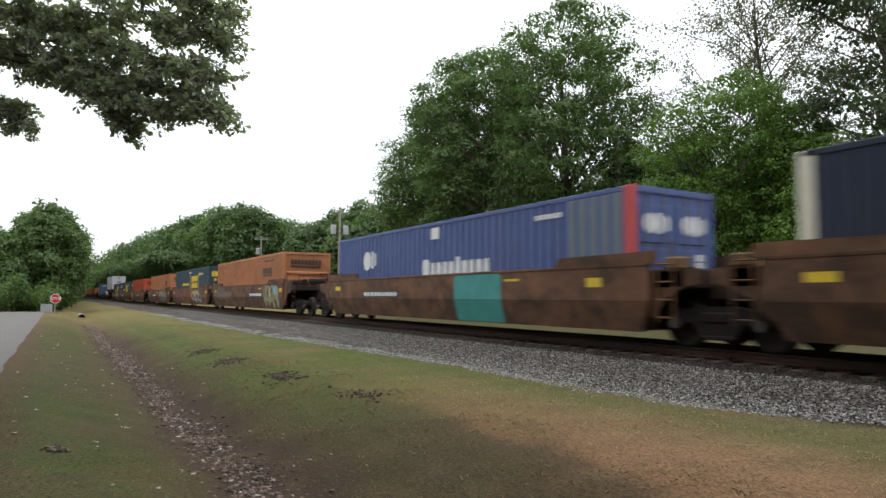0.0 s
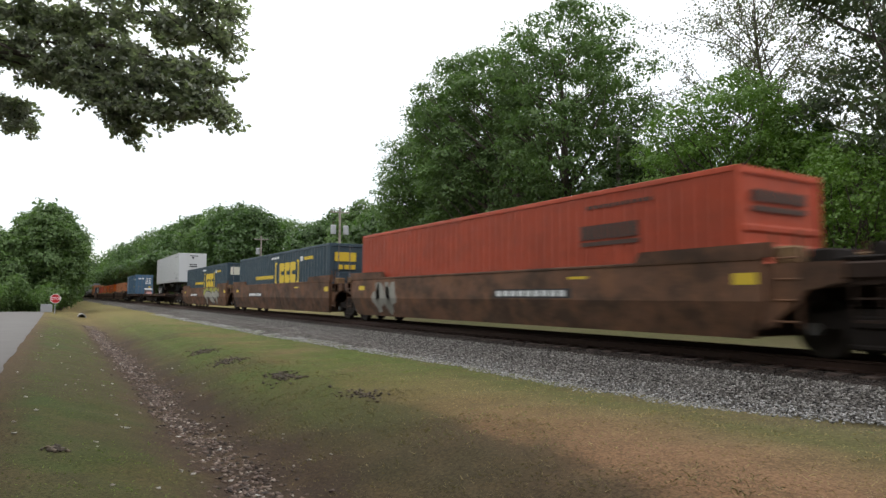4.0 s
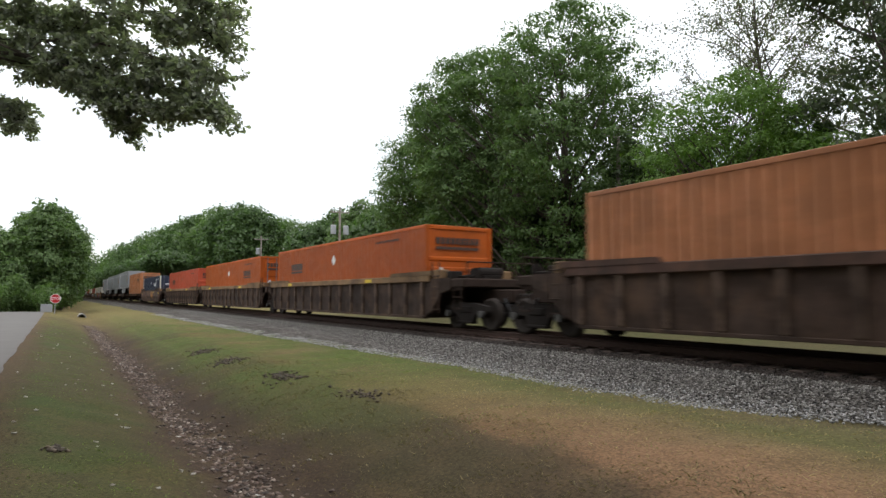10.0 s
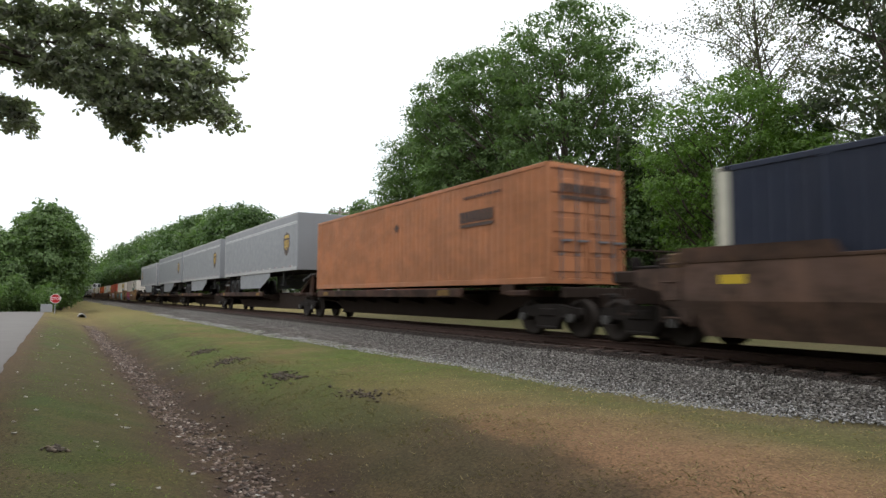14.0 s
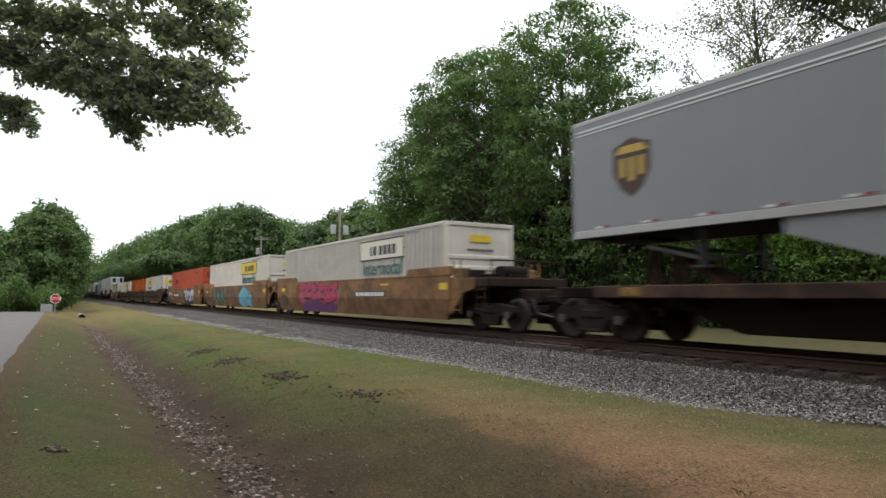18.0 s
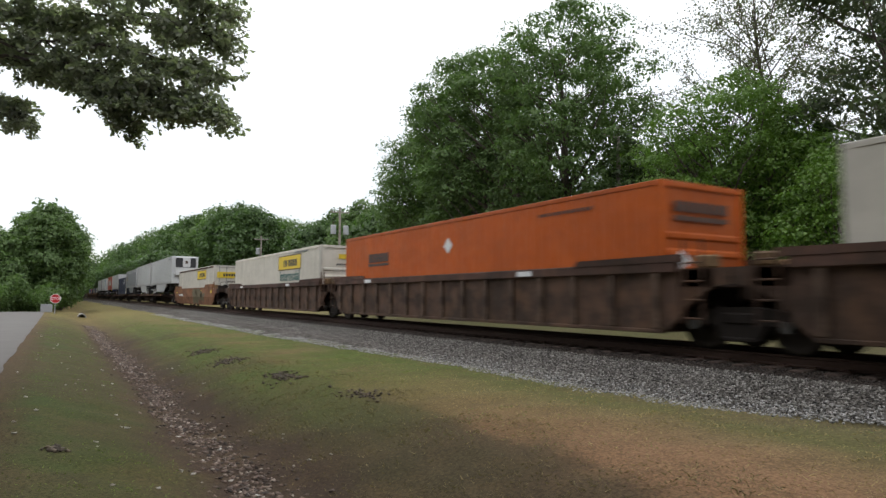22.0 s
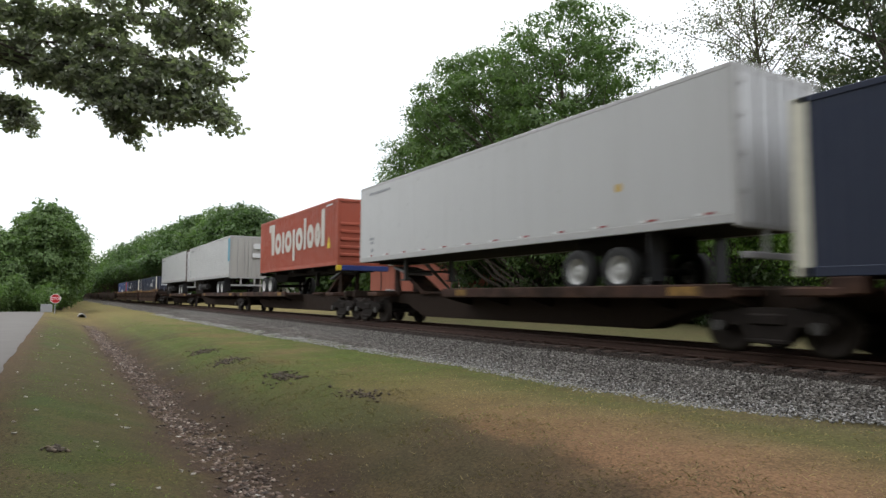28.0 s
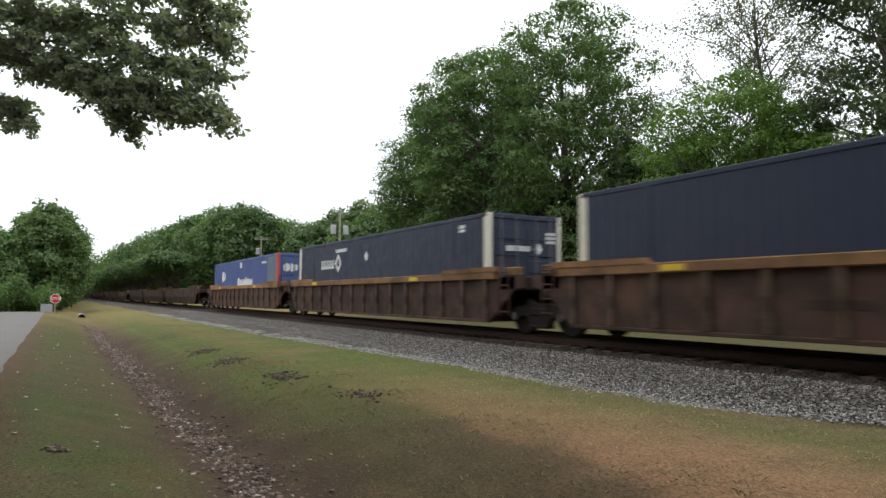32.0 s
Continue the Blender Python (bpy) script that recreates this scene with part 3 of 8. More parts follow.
def decal(parent, name, polys, y, material, label="", thick=0.004):
    """Thin painted shapes on a side wall at y (near side is -y), standing thick proud."""
    k = Kit()
    s = -1 if y < 0 else 1
    if name in ("letter_shape", "letter_block", "emblem_block", "label_square", "lettering"):
        for p in polys:
            ob = part(name, Kit().prism(p, y, y + s * thick), material, parent, label)
        return ob
    for p in polys:
        k.prism(p, y, y + s * thick)
    return part(name, k, material, parent, label)


def end_decal(parent, name, polys, x, material, label=""):
    """The same on an end wall at x; pairs are y, z."""
    if name in ("label_square", "lettering"):
        for p in polys:
            ob = part(name, Kit().prism(p, x, x + 0.006, "x"), material, parent, label)
        return ob
    k = Kit()
    for p in polys:
        k.prism(p, x, x + 0.006, "x")
    return part(name, k, material, parent, label)


def rect(x0, x1, z0, z1):
    return [(x0, z0), (x1, z0), (x1, z1), (x0, z1)]


def bars(x0, x1, z0, z1, n, gap=0.25, rows=1):
    """A row (or rows) of plain bars standing for letters."""
    out = []
    h = (z1 - z0) / rows
    for r in range(rows):
        w = (x1 - x0) / n
        for i in range(n):
            out.append(rect(x0 + i * w, x0 + (i + 1 - gap) * w, z0 + r * h, z0 + (r + (0.8 if rows > 1 else 1)) * h))
    return out


def words(parent, name, text, x, z, size, y, material, label=""):
    """Lettering on the near side."""
    cu = bpy.data.curves.new(name, "FONT")
    cu.body = text
    cu.size = size
    cu.extrude = 0.004
    cu.offset = 0.012 * size
    tmp = bpy.data.objects.new(name, cu)
    me = bpy.data.meshes.new_from_object(tmp)
    bpy.data.objects.remove(tmp)
    me.materials.clear()
    me.materials.append(material)
    return part(name, me, material, parent, label, pose(x, y, z, 90, 0, 0))


def blob(cx, cz, rx, rz, seed, n=22, rough=0.22):
    r = random.Random(seed)
    ph = [r.uniform(0, 6.28) for _ in range(4)]
    am = [r.uniform(0.3, 1.0) * rough for _ in range(4)]
    pts = []
    for i in range(n):
        a = 2 * math.pi * i / n
        q = 1 + sum(am[k] * math.sin((k + 2) * a + ph[k]) for k in range(4))
        pts.append((cx + rx * q * math.cos(a), cz + rz * q * math.sin(a)))
    return pts


# -- containers --
def corrugated(L, pitch, depth, z0, z1, y, thick=0.03):
    """A side wall with upright corrugations, its outermost planes at y (near side negative)."""
    s = -1 if y < 0 else 1
    n = int(round(L / pitch))
    p = L / n
    xs, ds = [], []
    for i in range(n):
        x = -L / 2 + i * p
        xs += [x, x + 0.58 * p, x + 0.66 * p, x + 0.92 * p]
        ds += [0, 0, depth, depth]
    xs.append(L / 2)
    ds.append(0)
    v, f = [], []
    for x, d in zip(xs, ds):
        v += [(x, y - s * d, z0), (x, y - s * d, z1), (x, y - s * (d + thick), z1), (x, y - s * (d + thick), z0)]
    m = len(xs)
    for i in range(m - 1):
        a, b = 4 * i, 4 * i + 4
        f += [(a, b, b + 1, a + 1), (a + 1, b + 1, b + 2, a + 2), (a + 2, b + 2, b + 3, a + 3), (a + 3, b + 3, b, a)]
    f += [(0, 1, 2, 3), tuple(4 * (m - 1) + q for q in (3, 2, 1, 0))]
    k = Kit()
    k.add(v, f)
    return k


BAR_GREY = plain("locking_bar_grey", (0.16, 0.16, 0.17), 0.6, vary=0.3, gloss=0.2)
SHARED = {}


def shared(key, make):
    if key not in SHARED:
        SHARED[key] = make()
    return SHARED[key]


def container(u_front, color, label, L=16.15, W=2.59, H=2.896, zb=0.33, pitch=0.29, depth=0.03, end="ribs", post=None, post_at=None, post_w=0.14, group="intermodal containers"):
    """A steel container; its near side is -y, its visible end +x."""
    c = thing("shipping_container", label, "container", group)
    rolling(c, u_front - L / 2, 0, zb)
    key = (color.name, L, W, H, pitch, depth, post_w)
    hw, hl = W / 2, L / 2
    for s in (-1, 1):
        part("side_wall", shared(("side", s) + key, lambda s=s: corrugated(L - 0.2, pitch, depth, 0.15, H - 0.1, s * (hw - 0.012)).mesh("side_wall", color)), color, c)
        part("bottom_rail", shared(("brail", s) + key, lambda s=s: Kit().box(-hl + 0.1, hl - 0.1, min(s * hw, s * (hw - 0.09)), max(s * hw, s * (hw - 0.09)), 0.0, 0.16, 0.012).mesh("bottom_rail", color)), color, c)
        part("top_rail", shared(("trail", s) + key, lambda s=s: Kit().box(-hl + 0.1, hl - 0.1, min(s * hw, s * (hw - 0.07)), max(s * hw, s * (hw - 0.07)), H - 0.11, H, 0.012).mesh("top_rail", color)), color, c)
        for e in (-1, 1):
            pm = post or color
            part("corner_post", shared(("post", s, e, pm.name) + key, lambda s=s, e=e, pm=pm: Kit().box(min(e * hl, e * (hl - post_w)), max(e * hl, e * (hl - post_w)), min(s * hw, s * (hw - 0.12)), max(s * hw, s * (hw - 0.12)), 0.0, H, 0.015).mesh("corner_post", pm)), pm, c)
            if post_at:
                xp = e * post_at
                part("lift_post", Kit().box(xp - 0.11, xp + 0.11, min(s * (hw - 0.1), s * (hw + 0.004)), max(s * (hw - 0.1), s * (hw + 0.004)), 0.0, H + 0.01, 0.012), color, c)
    part("roof", shared(("roof",) + key, lambda: Kit().box(-hl + 0.05, hl - 0.05, -hw + 0.04, hw - 0.04, H - 0.06, H - 0.015, 0.01).mesh("roof", color)), color, c)
    part("floor", shared(("floor",) + key, lambda: Kit().box(-hl + 0.05, hl - 0.05, -hw + 0.09, hw - 0.09, 0.02, 0.14).mesh("floor", TRUCK_IRON)), TRUCK_IRON, c)
    # far end wall
    part("end_wall", shared(("endr",) + key, lambda: Kit().box(-hl + 0.02, -hl + 0.08, -hw + 0.12, hw - 0.12, 0.1, H - 0.06).mesh("end_wall", color)), color, c)
    if end == "ribs":
        wall = part("end_wall", Kit().box(hl - 0.1, hl - 0.05, -hw + 0.12, hw - 0.12, 0.1, H - 0.06), color, c)
        for i in range(5):
            z = 0.35 + i * (H - 0.7) / 6.5
            part("end_rib", Kit().prism([(hl - 0.055, z), (hl - 0.005, z + 0.05), (hl - 0.005, z + 0.13), (hl - 0.055, z + 0.18)], -hw + 0.16, hw - 0.16), color, wall)
        part("header", Kit().box(hl - 0.1, hl, -hw + 0.12, hw - 0.12, H - 0.13, H, 0.012), color, c)
        part("sill", Kit().box(hl - 0.1, hl, -hw + 0.12, hw - 0.12, 0.0, 0.14, 0.012), color, c)
    else:
        part("header", Kit().box(hl - 0.1, hl, -hw + 0.12, hw - 0.12, H - 0.14, H, 0.012), color, c)
        part("sill", Kit().box(hl - 0.1, hl, -hw + 0.12, hw - 0.12, 0.0, 0.14, 0.012), color, c)
        for s in (-1, 1):
            ya, yb = sorted((s * 0.012, s * (hw - 0.125)))
            k = Kit().box(hl - 0.09, hl - 0.045, ya, yb, 0.15, H - 0.15)
            d = part("door", k, color, c)
            for i in range(5):
                z = 0.3 + i * (H - 0.55) / 5
                part("door_panel", Kit().box(hl - 0.046, hl - 0.012, ya + 0.1, yb - 0.1, z, z + (H - 0.55) / 5 - 0.12, 0.012), color, d)
            for q in (0.3, 0.75):
                yq = s * (hw - 0.125) * q
                part("locking_bar", shared(("lock", H), lambda: Kit().tube((0, 0, 0.08), (0, 0, H - 0.08), 0.022, n=8).box(-0.03, 0.02, -0.05, 0.05, 0.7, 0.76).box(-0.02, 0.045, -0.012, 0.34, 1.05, 1.1).mesh("locking_bar", BAR_GREY)), BAR_GREY, d, at=pose(hl + 0.012, yq, 0))
    return c


# -- well cars --
SIDE_Y = 1.5


def well_unit(u, style, side_mat, chord_mat, front="joint", rear="joint", trucks=(False, True), label="", bare=False):
    """One unit of an articulated well car; u is the middle of its well at 0 s. Ends: joint (shared truck) or end (coupler)."""
    w = thing("well_car", label, "rail car", "well cars of the train")
    rolling(w, u)
    E = 8.62
    for s in (-1, 1):
        if style == "smooth":
            def mk(s=s):
                k = Kit()
                prof = [(1.42, 1.55), (1.5, 1.55), (1.5, 0.82), (1.345, 0.19), (1.245, 0.19), (1.42, 0.84)]
                n = len(prof)
                v = []
                for e in (-1, 1):
                    for y, z in prof:
                        v.append((e * (E - (0.35 * (0.82 - z) / 0.66 if z < 0.82 else 0)), s * y, z))
                k.add(v, [tuple(range(n)), tuple(range(n, 2 * n))[::-1]] + [(i, n + i, n + (i + 1) % n, (i + 1) % n) for i in range(n)])
                return k.mesh("side_wall", side_mat)
            part("side_wall", shared(("smooth", s, side_mat.name), mk), side_mat, w)
            part("top_chord", shared(("chord", s, chord_mat.name), lambda s=s: Kit().box(-E, E, *sorted((s * 1.38, s * 1.515)), 1.5, 1.565, 0.012).mesh("top_chord", chord_mat)), chord_mat, w)
        else:
            part("side_wall", shared(("ribplate", s, side_mat.name), lambda s=s: Kit().prism([(-E, 1.37), (E, 1.37), (E, 0.5), (E - 0.4, 0.21), (-E + 0.4, 0.21), (-E, 0.5)], s * 1.34, s * 1.4).mesh("side_wall", side_mat)), side_mat, w)
            part("top_chord", shared(("ribchord", s, chord_mat.name), lambda s=s: Kit().box(-E, E, *sorted((s * 1.3, s * 1.505)), 1.35, 1.56, 0.02).mesh("top_chord", chord_mat)), chord_mat, w)
            part("bottom_chord", shared(("botchord", s, side_mat.name), lambda s=s: Kit().box(-E + 0.4, E - 0.4, *sorted((s * 1.26, s * 1.43)), 0.19, 0.27, 0.012).mesh("bottom_chord", side_mat)), side_mat, w)
            for i in range(15):
                x = -8.12 + i * 1.16
                part("rib", shared(("rib", s), lambda s=s: Kit().prism([(s * 1.4, 1.35), (s * 1.49, 1.35), (s * 1.47, 0.3), (s * 1.4, 0.26)], -0.055, 0.055, "x").mesh("rib", RIB_TAN)), RIB_TAN, w, at=pose(x, 0, 0))
        zt = 1.55
        for e in (-1, 1):
            def coam(s=s, e=e, zt=zt):
                x0, x1, x2, x3 = E - 2.75, E - 2.62, E - 0.05, E + 0.1
                rise = 0.22 if style == "smooth" else 0.12
                return Kit().prism([(e * x0, zt), (e * x1, zt + rise), (e * x3, zt + rise + 0.02), (e * x3, zt)], s * 1.36, s * 1.52).mesh("coaming", chord_mat)
            part("coaming", shared(("coam", s, e, style, chord_mat.name), coam), chord_mat, w)
    # floor and cross members
    part("well_floor", shared(("floor", side_mat.name), lambda: Kit().box(-8.2, 8.2, -1.25, 1.25, 0.21, 0.325).mesh("well_floor", side_mat)), side_mat, w)
    for e, kind, has in ((1, front, trucks[0]), (-1, rear, trucks[1])):
        if kind == "joint":
            part("end_platform", shared(("joint", e), lambda e=e: Kit().box(*sorted((e * 8.3, e * 9.35)), -1.36, 1.36, 1.05, 1.42, 0.03).box(*sorted((e * 9.3, e * 9.86)), -0.55, 0.55, 0.82, 1.2, 0.04).box(*sorted((e * 8.25, e * 8.4)), -1.3, 1.3, 0.25, 1.1).mesh("end_platform", END_GRIME)), side_mat, w)
            for s in (-1, 1):
                # arched shroud over the shared truck
                part("end_shroud", shared(("shroud", s, e, side_mat.name), lambda s=s, e=e: Kit().prism([(e * 8.55, 0.5), (e * 8.55, 1.42), (e * 9.68, 1.42), (e * 9.68, 1.14), (e * 9.35, 1.08), (e * 8.95, 0.88)][::1 if e * s > 0 else -1], s * 1.28, s * 1.36).mesh("end_shroud", side_mat)), side_mat, w)
                part("guide_block", shared(("guide", s, e), lambda s=s, e=e: Kit().box(*sorted((e * 8.95, e * 9.3)), *sorted((s * 1.05, s * 1.4)), 1.42, 1.66, 0.03).mesh("guide_block", CHORD_TAN)), CHORD_TAN, w)
            xt = e * 9.76
        else:
            def endk(e=e):
                k = Kit().box(*sorted((e * 8.3, e * 10.5)), -1.42, 1.42, 1.16, 1.42, 0.03)
                k.box(*sorted((e * 8.25, e * 8.4)), -1.3, 1.3, 0.25, 1.2)
                k.box(*sorted((e * 9.0, e * 11.3)), -0.28, 0.28, 0.72, 1.1, 0.03)
                for s in (-1, 1):
                    k.prism([(e * 8.3, 0.3), (e * 8.3, 1.3), (e * 10.4, 1.3), (e * 10.4, 1.1), (e * 9.2, 1.0), (e * 8.75, 0.45)], s * 1.3, s * 1.37)
                return k.mesh("end_platform", END_GRIME)
            part("end_platform", shared(("endp", e), endk), side_mat, w)
            part("coupler", shared(("coupler", e), lambda e=e: Kit().box(*sorted((e * 11.2, e * 12.02)), -0.1, 0.1, 0.74, 0.92, 0.03).box(*sorted((e * 11.85, e * 12.1)), -0.17, 0.17, 0.68, 0.98, 0.04).mesh("coupler", TRUCK_IRON)), TRUCK_IRON, w)
            part("brake_rigging", shared(("brake", e), lambda e=e: Kit().tube((e * 9.9, -0.5, 1.62), (e * 9.9, 0.35, 1.62), 0.16, n=12).box(*sorted((e * 9.75, e * 10.05)), -0.4, 0.3, 1.4, 1.55, 0.02).tube((e * 10.3, -0.9, 1.4), (e * 10.3, -0.9, 1.62), 0.025).tube((e * 10.34, -0.9, 1.55), (e * 10.3, -0.9, 1.55), 0.19, n=16).mesh("brake_rigging", TRUCK_IRON)), TRUCK_IRON, w)
            for s in (-1, 1):
                part("end_shroud", shared(("endshroud", s, e, side_mat.name), lambda s=s, e=e: Kit().prism([(e * 8.55, 0.35), (e * 8.55, 1.44), (e * 9.85, 1.44), (e * 9.85, 1.12), (e * 9.3, 1.0), (e * 8.9, 0.62)][::1 if e * s > 0 else -1], s * 1.38, s * 1.45).mesh("end_shroud", side_mat)), side_mat, w)
                part("guide_block", shared(("endguide", s, e), lambda s=s, e=e: Kit().box(*sorted((e * 8.75, e * 9.1)), *sorted((s * 1.0, s * 1.4)), 1.42, 1.72, 0.03).mesh("guide_block", CHORD_TAN)), CHORD_TAN, w)
            part("handrail", shared(("rail", e), lambda e=e: Kit().tube((e * 10.45, -1.25, 1.4), (e * 10.45, -1.25, 1.9), 0.02, n=6).tube((e * 10.45, -1.25, 1.9), (e * 10.45, 1.25, 1.9), 0.02, n=6).tube((e * 10.45, 1.25, 1.4), (e * 10.45, 1.25, 1.9), 0.02, n=6).tube((e * 10.45, 0, 1.4), (e * 10.45, 0, 1.9), 0.02, n=6).mesh("handrail", END_GRIME)), END_GRIME, w)
            part("air_hose", shared(("hose", e), lambda e=e: Kit().tube((e * 11.0, -0.3, 0.85), (e * 11.35, -0.36, 0.45), 0.03, n=6).tube((e * 11.35, -0.36, 0.45), (e * 11.9, -0.3, 0.35), 0.03, n=6).mesh("air_hose", BLACK_PLASTIC)), BLACK_PLASTIC, w)
            part("brake_pipe", shared(("pipe", e), lambda e=e: Kit().tube((e * 8.6, -0.95, 1.5), (e * 10.4, -0.95, 1.5), 0.04, n=6).tube((e * 8.6, -0.6, 1.47), (e * 10.2, -0.6, 1.47), 0.03, n=6).box(*sorted((e * 9.2, e * 9.55)), -1.2, -0.8, 1.42, 1.66, 0.03).box(*sorted((e * 8.7, e * 9.0)), 0.2, 0.7, 1.42, 1.75, 0.03).mesh("brake_pipe", TRUCK_IRON)), TRUCK_IRON, w)
            part("sill_step", shared(("step", e), lambda e=e: Kit().tube((e * 10.35, -1.4, 1.2), (e * 10.35, -1.4, 0.55), 0.02, n=6).tube((e * 9.95, -1.4, 1.2), (e * 9.95, -1.4, 0.55), 0.02, n=6).box(*sorted((e * 9.95, e * 10.35)), -1.44, -1.36, 0.52, 0.56).box(*sorted((e * 9.95, e * 10.35)), -1.43, -1.37, 0.86, 0.89).mesh("sill_step", END_GRIME)), END_GRIME, w)
            xt = e * 10.1
        if has:
            truck(w, xt)
        for s in (-1, 1):
            def ladder(e=e, s=s):
                k = Kit()
                xa, xb = e * 8.78, e * 9.18
                for xq in (xa, xb):
                    k.tube((xq, s * 1.45, 0.4), (xq, s * 1.45, 1.95 if e > 0 else 1.7), 0.022, n=6)
                for i in range(4):
                    z = 0.5 + 0.34 * i
                    k.tube((xa, s * 1.45, z), (xb, s * 1.45, z), 0.018, n=6)
                return k.mesh("ladder", side_mat)
            part("ladder", shared(("ladder", e, s, side_mat.name), ladder), side_mat, w)
    return w


# -- spine cars --
METAL_PLATE = plain("hitch_plate_steel", (0.16, 0.16, 0.165), 0.5, 0.4, vary=0.2)
SILL_OCHRE = paint("sill_ochre_paint", (0.24, 0.135, 0.03), dirt=(0.04, 0.028, 0.02), wear=0.6, rough=0.8, gloss=0.15, blotch=0.7)



def spine_unit(u_front, u_rear, side_mat=SPINE_BROWN, beam_mat=SPINE_BLACK, deck=(0.0, 0.55), hitches=(), trucks=(False, True), car_end=(False, False), label="", pedestals=()):
    """One unit of a spine car between two truck centres. deck: where the wheel platforms run, as shares of the length from the rear."""
    half = (u_front - u_rear) / 2
    w = thing("spine_car", label, "rail car", "spine cars of the train")
    rolling(w, (u_front + u_rear) / 2, 0.0, RAIL_Z)
    hx = half - 0.25
    beam = Kit().prism([(-hx, 0.78), (-hx, 1.08), (hx, 1.08), (hx, 0.78), (hx - 1.7, 0.72), (hx - 3.0, 0.28), (-hx + 3.0, 0.28), (-hx + 1.7, 0.72)], -0.36, 0.36)
    part("centre_beam", beam, beam_mat, w, "deep black fish-belly centre beam")
    x0, x1 = -half + deck[0] * 2 * half + 0.35, -half + deck[1] * 2 * half
    for s in (-1, 1):
        part("wheel_platform", Kit().box(x0, x1, *sorted((s * 0.4, s * 1.3)), 1.0, 1.06, 0.01), beam_mat, w)
        part("side_sill", Kit().box(x0, x1, *sorted((s * 1.24, s * 1.36)), 0.95, 1.21, 0.02), side_mat, w)
        for i, xq in enumerate((x0 + 1.1, x1 - 0.9)):
            if xq < x1 - 0.6:
                part("sill_patch", shared(("patch", s, i % 2), lambda s=s, i=i: Kit().box(-0.3 - 0.12 * (i % 2), 0.3, *sorted((s * 1.352, s * 1.364)), 1.0, 1.17, 0.004).mesh("sill_patch", SILL_OCHRE)), SILL_OCHRE, w, "worn ochre patch", pose(xq, 0, 0))
        n = max(2, int((x1 - x0) / 1.8))
        for i in range(n + 1):
            xq = x0 + 0.1 + (x1 - x0 - 0.2) * i / n
            part("outrigger", Kit().prism([(s * 0.3, 1.0), (s * 1.28, 1.0), (s * 1.28, 0.93), (s * 0.3, 0.7)], xq - 0.05, xq + 0.05, "x"), beam_mat, w)
    for e in (1, -1):
        xe = e * (half - 0.9)
        part("end_bolster", Kit().box(xe - 0.45, xe + 0.45, -1.32, 1.32, 0.98, 1.14, 0.03), side_mat, w)
        if car_end[0 if e > 0 else 1]:
            part("draft_beam", Kit().box(*sorted((e * (half - 0.5), e * (half + 1.15))), -0.28, 0.28, 0.7, 1.05, 0.03).box(*sorted((e * (half + 0.75), e * (half + 0.95))), -1.3, 1.3, 0.95, 1.2, 0.02), beam_mat, w)
            part("coupler", Kit().box(*sorted((e * (half + 1.1), e * (half + 1.85))), -0.12, 0.12, 0.72, 0.94, 0.04), TRUCK_IRON, w)
        else:
            part("joint_housing", Kit().box(*sorted((e * (half - 0.6), e * (half + 0.02))), -0.42, 0.42, 0.74, 1.16, 0.05), beam_mat, w)
    for xp in pedestals:
        for s in (-1, 1):
            part("container_pedestal", Kit().box(xp - 0.28, xp + 0.28, *sorted((s * 0.85, s * 1.3)), 1.02, 1.294, 0.02), side_mat, w)
    for share, flip, mat in hitches:
        xh = share * half
        top, d = 1.86, -flip
        h = Kit()
        for s in (-1, 1):
            h.prism([(xh - 0.1 * d, 1.05), (xh + 0.32 * d, 1.05), (xh + 0.16 * d, top + 0.12), (xh - 0.08 * d, top + 0.18)][::d], s * 0.34, s * 0.44)
        h.prism([(xh + 1.85 * d, 1.06), (xh + 2.25 * d, 1.06), (xh + 0.62 * d, top), (xh + 0.2 * d, top + 0.1)][::d], -0.36, 0.36)
        hp = part("trailer_hitch", h, mat, w, "raised trailer hitch stand")
        part("hitch_plate", Kit().prism([(xh - 0.08 * d, top + 0.18), (xh + 1.2 * d, top - 0.12), (xh + 1.2 * d, top - 0.04), (xh - 0.08 * d, top + 0.26)][::d], -0.5, 0.5), METAL_PLATE, hp, "grey hitch top plate")
        part("strut_foot", Kit().box(*sorted((xh + 2.0 * d, xh + 3.6 * d)), -0.5, 0.5, 1.06, 1.15, 0.02), mat, hp)
    if trucks[0]:
        truck(w, half, 0.0)
    if trucks[1]:
        truck(w, -half, 0.0)
    return w


# -- road trailers --
TYRE_MESH = Kit().lathe([(-0.14, 0.3), (-0.15, 0.42), (-0.12, 0.49), (0.12, 0.49), (0.15, 0.42), (0.14, 0.3)], 24).mesh("tyre", TYRE_RUBBER, True)
RIM_MESH = Kit().lathe([(-0.03, 0.0), (-0.09, 0.04), (-0.1, 0.12), (0.03, 0.17), (0.05, 0.25), (-0.13, 0.285), (-0.14, 0.31)], 24).mesh("rim", RIM_WHITE, True)


RIM_DARK_MESH = Kit().lathe([(-0.03, 0.0), (-0.09, 0.04), (-0.1, 0.12), (0.03, 0.17), (0.05, 0.25), (-0.13, 0.285), (-0.14, 0.31)], 24).mesh("rim", TRUCK_IRON, True)


